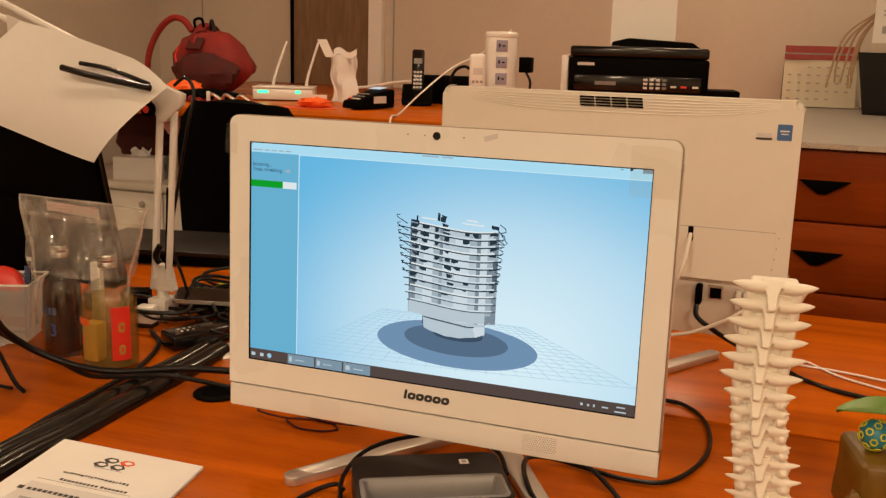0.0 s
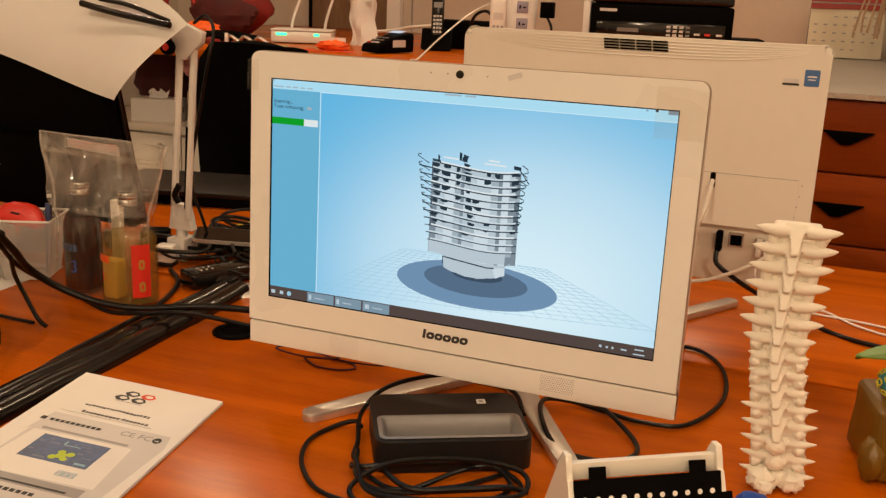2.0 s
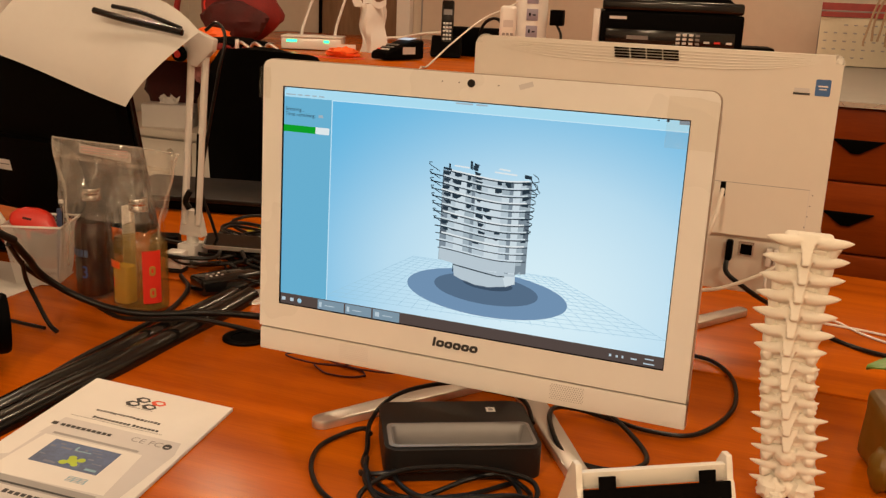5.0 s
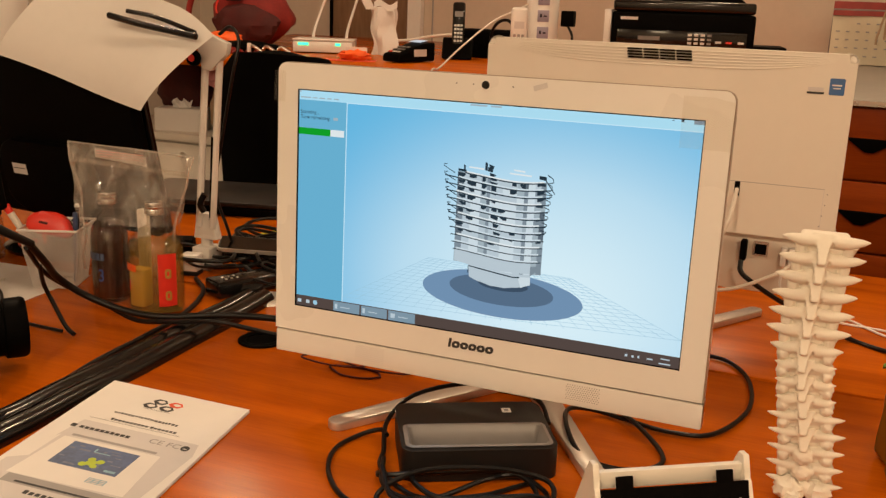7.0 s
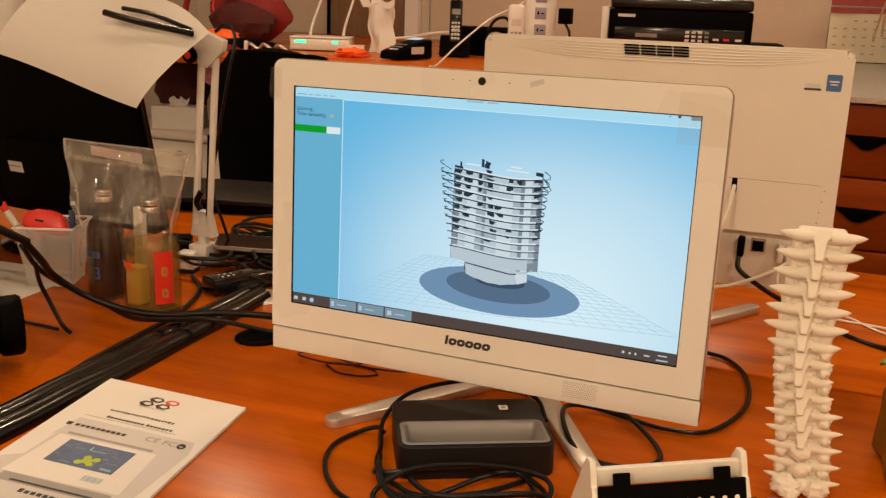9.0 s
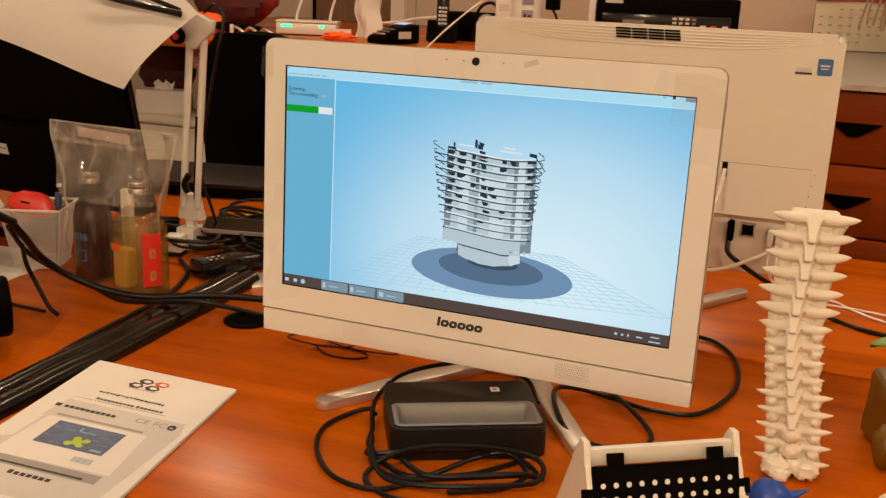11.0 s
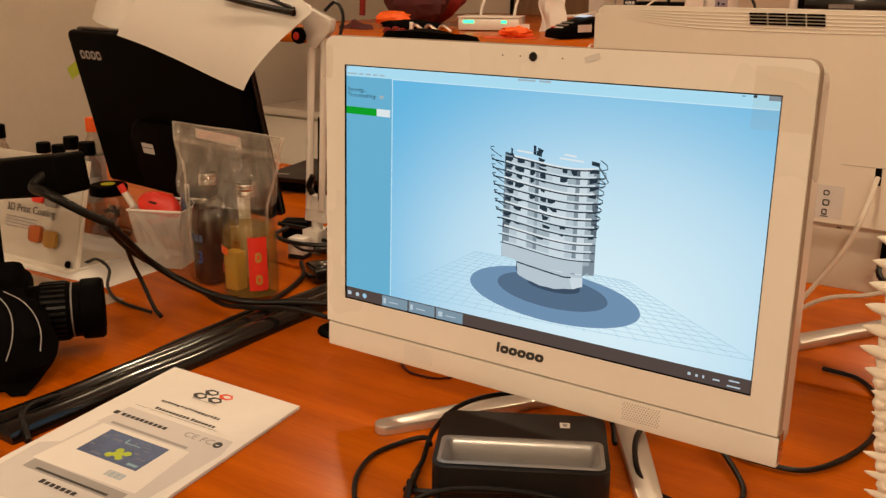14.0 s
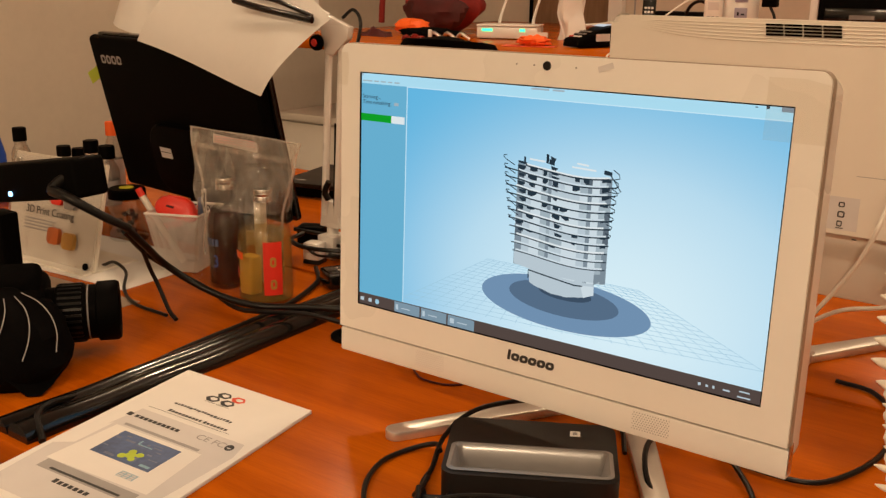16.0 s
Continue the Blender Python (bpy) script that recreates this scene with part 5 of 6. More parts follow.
# ---------------------------------------------------------------- the desk lamp with paper over it
def desk_lamp():
    t = thing("desk_lamp", xf(-0.955, 1.545, DESK), "white articulated desk lamp clamped to the desk", "desk lamp")
    part("clamp", box(-0.020, 0.020, -0.022, 0.022, 0.0, 0.045, 0.003), WHITE, t)
    part("pivot", lathe([(0.0, 0.04), (0.011, 0.04), (0.011, 0.072), (0.0, 0.072)], 16), WHITE, t)
    part("lower_bracket", prism([(-0.030, 0.0), (0.022, 0.0), (0.010, 0.050), (-0.022, 0.050)], 0.020, 0.002), WHITE, t, at=xf(0.008, 0.008, 0.060, 90, 0, 0))
    top = Vector((0.060, -0.035, 0.425))
    for dx, dz in ((0.0, 0.0), (0.030, -0.004)):
        part("strut", tube([(-0.008 + dx, -0.012, 0.085), tuple(top + Vector((-0.026 + dx, 0, -0.016)))], 0.0068, 8, 1), WHITE, t, "white metal strut")
    part("spring", tube([(0.022, -0.014, 0.10), (0.040, -0.026, 0.26)], 0.0050, 8, 1), BLACK, t)
    part("elbow_plate", prism([(-0.030, -0.040), (-0.012, -0.044), (0.022, -0.014), (0.026, 0.006), (-0.024, 0.024), (-0.044, 0.016)], 0.014, 0.0012), WHITE, t, "white elbow bracket", at=Matrix.Translation(top + Vector((0.0, 0.006, 0.0))) @ xf(0, 0, 0, 90, 0, 0))
    part("knob", lathe([(0.0, 0.010), (0.012, 0.010), (0.014, 0.006), (0.014, 0.0), (0.0, 0.0)], 18), BLACK, t, "black knob with a red centre", at=Matrix.Translation(top + Vector((-0.038, -0.016, -0.022))) @ xf(0, 0, 0, 90, 0, 0))
    part("knob_centre", lathe([(0.0, 0.0125), (0.006, 0.0120), (0.007, 0.009), (0.0, 0.009)], 14), RED_PLASTIC, t, at=Matrix.Translation(top + Vector((-0.038, -0.016, -0.022))) @ xf(0, 0, 0, 90, 0, 0))
    for dz in (0.0, 0.034):
        part("strut", tube([tuple(top + Vector((-0.03, 0.006, 0.010 + dz * 0.3))), tuple(top + Vector((-0.50, 0.03, 0.165 + dz)))], 0.0068, 8, 1), WHITE, t)
    head = Vector((-0.545, 0.035, 0.405))
    part("shade", lathe([(0.020, 0.150), (0.034, 0.146), (0.058, 0.090), (0.076, 0.0), (0.074, 0.0), (0.056, 0.088), (0.032, 0.140), (0.0, 0.144)], 36), WHITE, t, "white metal lamp shade", at=Matrix.Translation(head) @ xf(0, 0, 0, 0, 14, 0))
    part("shade_neck", tube([tuple(head + Vector((0.034, 0.0, 0.140))), tuple(head + Vector((0.060, -0.010, 0.190))), tuple(top + Vector((-0.50, 0.03, 0.180)))], 0.011, 10, 5), WHITE, t)
    part("cord", tube([tuple(top + Vector((-0.005, 0.012, 0.020))), tuple(top + Vector((0.018, 0.014, 0.034))), tuple(top + Vector((0.036, 0.012, 0.010))), tuple(top + Vector((0.030, 0.0, -0.05))), (0.052, -0.02, 0.25), (0.030, -0.01, 0.16), (0.045, 0.0, 0.09), (0.06, 0.02, 0.02), (0.075, 0.05, 0.005)], 0.0030, 8), RUBBER, t, "black lamp cord")
    part("cord_tie", tube([(0.012, -0.020, 0.150), (0.003, -0.022, 0.130), (0.008, -0.018, 0.115)], 0.006, 8), RUBBER, t)
    return t


desk_lamp()
rows = []
for i in range(15):
    s = i / 14
    row = []
    for j in range(11):
        v = j / 10
        x = -0.852 - 0.330 * s - 0.020 * v * (1 - s) - 0.104 * v
        z = 1.225 + 0.075 * s - 0.160 * v - 0.006 * math.sin(5 * s) * v
        if s < 0.25:
            z -= 0.028 * (1 - s / 0.25) ** 2 * (1 - v)
        y = 1.455 - 0.050 * math.sin(math.pi * 0.62 * v) - 0.016 * math.cos(4.2 * s + 1.5 * v) - 0.012 * v
        row.append((x, y, z))
    rows.append(row)
tagged(part("draped_paper", sheet(rows, 0.0004), PAPER), "white sheet of paper hung over the lamp arm", "paper")
rows = [[(-0.930 - 0.32 * i / 10, 1.495 + 0.010 * math.sin(i * 0.7), 1.212 + 0.0088 * i - 0.010 * j + (0.012 if j == 0 else 0)) for j in range(5)] for i in range(11)]
tagged(part("draped_paper", sheet(rows, 0.0004), PAPER), "second white sheet folded over the lamp arm", "paper")
clip = thing("hair_clip", xf(-0.955, 1.415, 1.203), "long black clip holding paper to the lamp", "clip")
part("jaw", tube([(-0.088, -0.010, 0.020), (-0.02, -0.012, 0.008), (0.088, -0.004, -0.008)], 0.0058, 10, 6), BLACK_GLOSS, clip)
part("jaw", tube([(-0.062, 0.006, 0.028), (0.0, 0.006, 0.020), (0.080, 0.004, -0.002)], 0.0040, 10, 6), BLACK_GLOSS, clip)

# the dark monitor, turned away
acer = thing("monitor", xf(-1.310, 1.548, DESK), "matt black monitor seen from behind on a low foot", "monitor")
part("foot", lathe([(0.0, 0.0), (0.115, 0.0), (0.118, 0.006), (0.10, 0.014), (0.0, 0.018)], 36), BLACK_GLOSS, acer)
part("neck", box(-0.035, 0.035, -0.020, 0.020, 0.012, 0.120, 0.008), BLACK, acer)

MB = xf(0, -0.045, 0.226, 0, 0, -6) @ xf(0, 0, 0, 90 + 12)
part("back_shell", prism(rounded(0.560, 0.335, 0.010, 4), 0.024, 0.008, 3), BLACK, acer, "matt black plastic back", at=MB @ xf(0, 0, -0.012))
part("front_frame", prism(rounded(0.566, 0.341, 0.008, 4), 0.012, 0.002, 2), BLACK_GLOSS, acer, at=MB @ xf(0, 0, -0.026))
part("socket_hump", prism(rounded(0.26, 0.15, 0.05, 6, 0.02, -0.075), 0.020, 0.008, 3), BLACK, acer, at=MB @ xf(0, 0, 0.010))
part("rating_label", box(-0.070, -0.030, -0.070, -0.048, 0.030, 0.0306), PAPER_GREY, acer, "small grey rating label", at=MB)
part("rating_label", box(-0.068, -0.034, -0.0585, -0.0570, 0.0306, 0.0309), INK, acer, at=MB)
mark = None
for i in range(4):
    mark = ring_plate(rounded(0.0165, 0.018, 0.005, 4, -0.236 + 0.0205 * i, 0.121), rounded(0.009, 0.010, 0.003, 4, -0.2352 + 0.0205 * i, 0.121), 0.0, 0.0006, mark)
part("brand_mark", mark, PAPER_DARK, acer, "row of grey rounded marks", at=MB @ xf(0, 0, 0.0120), smooth=False)
part("sticky_note", box(-0.045, 0.045, -0.013, 0.013, 0.0, 0.0005), LIME, acer, "lime green sticky flag", at=MB @ xf(-0.330, 0.078, -0.016, 0, 0, 22))

# 3D scanner head on its post, with thick cables
scanner = thing("scanner_head", xf(-1.190, 1.030, DESK), "black scanner head on a black post, blue light", "scanner")
part("foot", box(-0.055, 0.045, -0.045, 0.06, 0.0, 0.012, 0.004), BLACK, scanner)
part("post", box(-0.020, 0.022, -0.016, 0.016, 0.010, 0.150, 0.004), BLACK, scanner)
head = part("housing", box(-0.290, 0.0, -0.026, 0.030, -0.028, 0.028, 0.006, 3), BLACK, scanner, at=xf(0.261, -0.010, 0.240, 0, -9, 4))
part("power_light", lathe([(0.0, 0.0022), (0.0036, 0.0022), (0.0042, 0.0), (0.0, 0.0)], 16), LED_BLUE, head, "small glowing blue power light", at=xf(-0.151, -0.0265, -0.015, 90, 0, 0))
part("cable_plug", tube([(0.236, -0.030, 0.240), (0.222, -0.045, 0.222), (0.250, -0.050, 0.220), (0.275, -0.045, 0.212), (0.292, -0.015, 0.188), (0.300, 0.020, 0.165)], 0.0088, 10, 6, None, lambda u: 1 - 0.35 * u), RUBBER, scanner, "thick black strain relief")
cable([(-0.893, 1.045, 0.918), (-0.905, 1.085, 0.880), (-0.925, 1.130, 0.840), (-0.905, 1.165, 0.805), (-0.850, 1.185, 0.784), (-0.790, 1.205, 0.777), (-0.720, 1.255, 0.776), (-0.655, 1.300, 0.768), (-0.60, 1.33, 0.7560)], 0.0055, RUBBER, "thick black scanner cable sagging over the desk", 10)
cable([(-0.897, 1.045, 0.910), (-0.935, 1.110, 0.855), (-0.945, 1.165, 0.815), (-0.900, 1.195, 0.785), (-0.835, 1.190, 0.770), (-0.770, 1.185, 0.778), (-0.700, 1.215, 0.780), (-0.620, 1.265, 0.7560)], 0.0038, RUBBER, "black cable sagging over the desk", 8)
cable([(-0.925, 1.095, 0.868), (-0.945, 1.120, 0.830), (-0.940, 1.130, 0.800), (-0.915, 1.128, 0.765), (-0.897, 1.126, 0.7545)], 0.0034, RUBBER, "short black cable end touching the desk", 8)
cable([(-1.235, 1.235, 0.7545), (-1.190, 1.228, 0.770), (-1.140, 1.215, 0.7640), (-1.085, 1.170, 0.7545), (-1.010, 1.135, 0.7545), (-0.925, 1.130, 0.7545)], 0.0028, RUBBER, "thin black cable across the desk", 8)
cable([(-0.690, 0.770, 0.7550), (-0.735, 0.800, 0.7720), (-0.765, 0.900, 0.7550), (-0.790, 1.05, 0.7550), (-0.800, 1.18, 0.7550), (-0.815, 1.29, 0.7550), (-0.860, 1.40, 0.7550), (-0.92, 1.46, 0.7550)], 0.0042, RUBBER, "black cable running beside the duct", 8)


# the camera lying on the desk
def slr():
    t = thing("slr_camera", xf(-0.935, 0.935, DESK, 0, 0, 0), "black SLR camera with its strap, lying on the desk", "camera")
    way = xf(0.0, 0.0, 0.055, 0, 0, 52) @ Matrix.Scale(1.10, 4)
    part("body", box(-0.075, 0.004, -0.070, 0.066, -0.046, 0.046, 0.014, 3), BLACK_MATT, t, at=way)
    part("prism_hump", box(-0.070, 0.000, -0.032, 0.030, 0.030, 0.066, 0.012, 3), BLACK_MATT, t, at=way)
    part("grip", box(-0.050, 0.022, -0.080, -0.045, -0.046, 0.040, 0.014, 3), BLACK_MATT, t, at=way)
    prof = [(0.0, -0.01), (0.034, -0.01), (0.034, 0.014), (0.037, 0.016), (0.037, 0.048), (0.0345, 0.050), (0.0345, 0.062), (0.038, 0.064), (0.0385, 0.086), (0.036, 0.090), (0.030, 0.088), (0.026, 0.074), (0.0, 0.070)]
    lens = part("lens", lathe(prof, 36), BLACK, t, "black zoom lens", at=way @ xf(0, 0, 0.002, 0, 90, 0))
    part("glass", lathe([(0.0, 0.078), (0.015, 0.077), (0.026, 0.0745), (0.0, 0.0742)], 28), LENS_GLASS, lens)
    for k in range(30):
        a = 2 * math.pi * k / 30
        part("grip_rib", box(-0.0016, 0.0016, 0.0368, 0.0380, 0.018, 0.046), RUBBER, lens, at=xf(0, 0, 0, 0, 0, 12 * k))
    part("ring_mark", lathe([(0.0346, 0.052), (0.0350, 0.053), (0.0346, 0.054)], 36), GREY, lens)
    strap = []
    for i in range(15):
        s = i / 14
        x, y = 0.050 - 0.15 * s, -0.055 - 0.060 * math.sin(math.pi * s)
        z = 0.004 + 0.085 * math.sin(math.pi * min(1, s * 1.1)) ** 0.8
        strap.append([(x - 0.018, y + 0.030, z + 0.008), (x, y, z), (x + 0.016, y - 0.026, max(0.003, z - 0.03))])
    part("strap", sheet([[(q[0] + 0.060, q[1] - 0.010, q[2]) for q in row] for row in strap], 0.002), BLACK_MATT, t, "wide black woven strap")
    bundle = blob(0.100, 0.085, 0.070, (0.020, -0.078, 0.044), 0.10, 11, None, 28, 18)
    for v in bundle.verts:
        v.co.z = max(v.co.z, 0.001)
    part("folded_strap", bundle, BLACK_MATT, t, "black folded strap with thin pale lines")
    for turn in (-100, -74, -48, -22, 6):
        pts = []
        for lift in (6, 22, 38, 54, 70):
            e, f = radians(lift), radians(turn + 0.45 * lift)
            pts.append((0.020 + 0.106 * math.cos(e) * math.cos(f), -0.078 + 0.091 * math.cos(e) * math.sin(f), 0.044 + 0.075 * math.sin(e)))
        part("strap_line", tube(pts, 0.0007, 6), PAPER_DARK, t, "thin pale piping")
    return t


slr()


# display board with coating samples
def sample_board():
    sheet_ = tagged(part("paper_sheet", box(-0.17, 0.17, -0.11, 0.11, 0.0, 0.0010), PAPER), "white sheet of paper lying under the display board", "paper")
    sheet_.matrix_basis = xf(-1.270, 1.272, DESK, 0, 0, 4)
    t = thing("sample_display", xf(-1.340, 1.190, DESK + 0.0012, 0, 0, 3), "clear acrylic display with printed coating samples", "display board")
    tilt = xf(0, 0, 0, 90 - 14)
    part("print", box(-0.125, 0.125, 0.0, 0.190, -0.002, 0.0), PAPER, t, "white printed card", at=tilt)
    part("cover", box(-0.130, 0.130, -0.004, 0.195, 0.0005, 0.003), ACRYLIC_CLEAR, t, at=tilt)
    part("backing", box(-0.130, 0.130, -0.004, 0.195, -0.008, -0.0022), ACRYL, t, at=tilt)
    part("base", box(-0.130, 0.130, -0.02, 0.10, 0.0, 0.004), ACRYL, t)
    for x in (-0.112, 0.112):
        for y in (0.010, 0.178):
            part("standoff_screw", lathe([(0.0, 0.006), (0.006, 0.006), (0.0065, 0.003), (0.0, 0.003)], 16), STEEL if y > 0.1 else BLACK, t, at=tilt @ xf(x, y, 0.0004))
    part("print_words", lettering("3D Print Coating", 0.020, 0.0002), INK, t, "dark heading text", at=tilt @ xf(-0.075, 0.086, 0.0033), smooth=False)
    lines = join_bars([(-0.030, 0.045, 0.158, 0.163), (-0.080, 0.060, 0.142, 0.1435), (-0.080, 0.010, 0.132, 0.1335)], 0.0033)
    for k in range(4):
        lines = rect(-0.075, 0.015 - 0.006 * (k % 2), 0.074 - 0.006 * k, 0.0765 - 0.006 * k, 0.0033, lines)
    part("print_lines", lines, PAPER_DARK, t, at=tilt, smooth=False)
    for x, y, m in ((0.020, 0.036, AMBER_WOOD), (0.062, 0.032, GOLD), (0.018, 0.108, RED_PLASTIC), (0.056, 0.104, GREY)):
        part("sample_chip", prism(rounded(0.032, 0.030, 0.006, 5, x, y + 0.016), 0.008, 0.002, 2), m, t, "small glossy colour sample", at=tilt @ xf(0, 0, 0.003))
    return t


sample_board()
tagged(part("desk_mat", box(-0.23, 0.23, -0.16, 0.16, 0.0002, 0.0014), MAT_CLEAR), "thin translucent desk mat", "desk mat").matrix_basis = xf(-1.245, 0.985, DESK, 0, 0, 2)


def vial(x, y, h, r, material, cap, label, turn=0):
    t = thing("small_bottle", xf(x, y, DESK), label, "bottle", "small bottles at the desk's back")
    part("glass", lathe([(0.0, 0.0), (r, 0.0), (r, h * 0.66), (r * 0.6, h * 0.78), (r * 0.55, h * 0.84), (0.0, h * 0.84)], 20), material, t)
    part("cap", lathe([(0.0, h), (r * 0.66, h), (r * 0.70, h - 0.003), (r * 0.70, h * 0.82), (0.0, h * 0.82)], 20), cap, t)
    part("label_band", lathe([(r + 0.0004, h * 0.15), (r + 0.0008, h * 0.16), (r + 0.0008, h * 0.50), (r + 0.0004, h * 0.51)], 20), PAPER_DARK, t, "pale printed label")
    return t


CLEAR_JAR = film("jar_glass", (0.12, 0.11, 0.10), 0.72, 0.6, 0.02)
for x, y, h, r in ((-1.849, 1.46, 0.172, 0.022), (-1.772, 1.52, 0.13, 0.023), (-1.664, 1.52, 0.154, 0.024), (-1.579, 1.5, 0.153, 0.025), (-1.775, 1.56, 0.119, 0.022)):
    vial(x, y, h, r, CLEAR_JAR, BLACK, "small clear glass bottle with a black cap")
vial(-1.723, 1.62, 0.180, 0.022, CLEAR_JAR, ORANGE, "clear bottle with an orange cap")
tagged(part("blue_bottle", lathe([(0.0, 0.0), (0.019, 0.0), (0.019, 0.10), (0.009, 0.145), (0.005, 0.155), (0.0, 0.155)], 20), BLUE_PRINT), "blue plastic squeeze bottle", "bottle").matrix_basis = xf(-1.935, 1.45, DESK)
jar = thing("jar", xf(-1.371, 1.395, DESK), "clear glass jar with a black lid and small red bits", "jar")
part("glass", lathe([(0.0, 0.0), (0.036, 0.0), (0.039, 0.006), (0.039, 0.075), (0.034, 0.084), (0.0, 0.084)], 28), CLEAR_JAR, jar)
part("lid", lathe([(0.0, 0.104), (0.034, 0.104), (0.037, 0.101), (0.037, 0.085), (0.0, 0.085)], 28), BLACK, jar, "black screw lid")
part("lid_sticker", lathe([(0.0, 0.1052), (0.014, 0.1052), (0.014, 0.1042), (0.0, 0.1042)], 20), YELLOW, jar, "yellow dot on the lid")
rng = random.Random(8)
bits = bmesh.new()
for k in range(16):
    blob(0.008, 0.006, 0.005, (rng.uniform(-0.022, 0.022), rng.uniform(-0.022, 0.022), 0.010 + 0.003 * k), 0.3, k, bits, 8, 6)
part("contents", bits, MAROON, jar)
for k in range(9):
    m = (RED_PLASTIC, ORANGE, PAPER, CHARCOAL, BLACK)[k % 5]
    x, y = -1.335 + 0.027 * k, 1.475 + 0.035 * (k % 3)
    tagged(part("loose_print", prism(rounded(rng.uniform(0.03, 0.05), rng.uniform(0.02, 0.03), 0.006, 3), rng.uniform(0.02, 0.055), 0.003, 2), m), "small printed sample part on the desk", "3D print", "loose sample prints").matrix_basis = xf(x, y, DESK, 0, 0, rng.uniform(0, 90))

# plug, phone, laptop and the tangle of wires behind the bottles
adapter = thing("power_adapter", xf(-0.955, 1.495, DESK, 0, 0, 12), "white cube power adapter under the lamp", "adapter")
part("body", box(-0.017, 0.017, -0.015, 0.015, 0.008, 0.040, 0.003), WHITE, adapter)
part("socket_block", box(-0.017, 0.017, -0.015, 0.015, 0.0, 0.0075, 0.002), CHARCOAL, adapter)
part("pin_hole", lathe([(0.0, 0.0), (0.003, 0.0), (0.003, 0.001), (0.0, 0.001)], 10), GREY, adapter, at=xf(0.008, -0.0153, 0.028, 90, 0, 0))
phone = thing("smartphone", xf(-0.865, 1.572, DESK + 0.046, 6, 4, 28), "black smartphone with a silver edge", "smartphone")
part("frame", prism(rounded(0.136, 0.070, 0.010, 5), 0.007, 0.0015, 2), SILVER, phone)
part("screen", prism(rounded(0.132, 0.066, 0.009, 5), 0.0006), BLACK_GLOSS, phone, at=xf(0, 0, 0.0070))
laptop = thing("laptop", xf(-1.275, 2.035, DESK + 0.001, 0, 0, 14), "closed dark laptop on the far desk", "laptop")
part("base", box(-0.19, 0.19, -0.125, 0.125, 0.002, 0.022, 0.004), BLACK, laptop)
part("lid", box(-0.19, 0.19, -0.125, 0.125, 0.0225, 0.034, 0.003), CHARCOAL, laptop, "dark brushed lid")
part("label_mark", box(-0.165, -0.135, -0.09, -0.084, 0.034, 0.0343), PAPER_DARK, laptop)
bag2 = bmesh.new()
blob(0.19, 0.12, 0.055, (0, 0, 0.045), 0.25, 5, bag2)
tagged(part("black_pouch", bag2, BLACK_MATT), "black soft pouch among the wires", "pouch").matrix_basis = xf(-0.86, 1.96, DESK) @ Matrix.Diagonal((0.62, 0.8, 0.55, 1))
rng = random.Random(21)
for k in range(46):
    cx, cy = -0.870 + rng.uniform(-0.085, 0.14), 1.640 + rng.uniform(-0.16, 0.16)
    a0, rr = rng.uniform(0, 6.28), rng.uniform(0.035, 0.095)
    pts = []
    for i in range(7):
        a = a0 + 1.05 * i
        q = rr * rng.uniform(0.7, 1.25)
        pts.append((cx + q * math.cos(a), cy + q * 0.75 * math.sin(a), DESK + 0.006 + 0.0065 * (k % 5) + rng.uniform(0, 0.016)))
    cable(pts, rng.uniform(0.0022, 0.0042), RUBBER if k not in (0, 6) else YELLOW if k == 6 else WHITE, "tangled black cable behind the bottles" if k not in (0, 6) else "pale cable in the wire tangle", 7, 6)
strip = thing("power_strip", xf(-0.800, 1.470, DESK, 0, 0, 63), "black power strip at the end of the duct", "power strip")
part("body", box(-0.085, 0.075, -0.026, 0.026, 0.0, 0.030, 0.006, 3), BLACK_GLOSS, strip)
for k in range(6):
    part("glint_hole", lathe([(0.0, 0.0), (0.003, 0.0), (0.0025, 0.0012), (0.0, 0.0016)], 10), STEEL, strip, at=xf(-0.060 + 0.011 * (k % 3), -0.008 + 0.014 * (k // 3), 0.030))
dish = thing("silver_dish", xf(-0.745, 1.425, DESK), "flat round silver lid on the desk", "lid")
part("disc", lathe([(0.0, 0.006), (0.032, 0.006), (0.038, 0.004), (0.040, 0.0), (0.0, 0.0)], 28), SILVER, dish)
white_end = thing("cable_connector", xf(-0.795, 1.72, DESK + 0.040, 0, 70, 20), "white connector on a cable end", "connector")
part("body", lathe([(0.0, 0.0), (0.006, 0.0), (0.008, 0.010), (0.007, 0.022), (0.0, 0.024)], 14), WHITE, white_end)

for x, y, w, h, m, lab in ((-1.225, 1.455, 0.050, 0.045, BLACK, "small black box among the samples"), (-1.175, 1.520, 0.060, 0.060, CHARCOAL, "dark grey box behind the basket"), (-0.80, 1.60, 0.045, 0.040, BLACK, "black power brick in the wire tangle"), (-1.06, 1.60, 0.055, 0.035, BLACK, "black charger block behind the bag")):
    tagged(part("small_box", prism(rounded(w, w * 0.7, 0.006, 4), h, 0.003, 2), m), lab, "box").matrix_basis = xf(x, y, DESK, 0, 0, 25)


# ---------------------------------------------------------------- the long counter at the back
counter = thing("counter", xf(0, 0, 0), "long orange wooden counter with drawers along the wall", "counter")
part("worktop", box(-2.70, 0.10, 2.83, 4.78, COUNTER - 0.030, COUNTER, 0.003), WOOD, counter, "orange laminate worktop")
part("carcass", box(-1.35, 0.10, 2.87, 4.75, 0.0, COUNTER - 0.031), WOOD_FRONT, counter)
part("end_panel", box(-2.70, -2.67, 4.20, 4.75, 0.0, COUNTER - 0.031), WOOD_FRONT, counter)

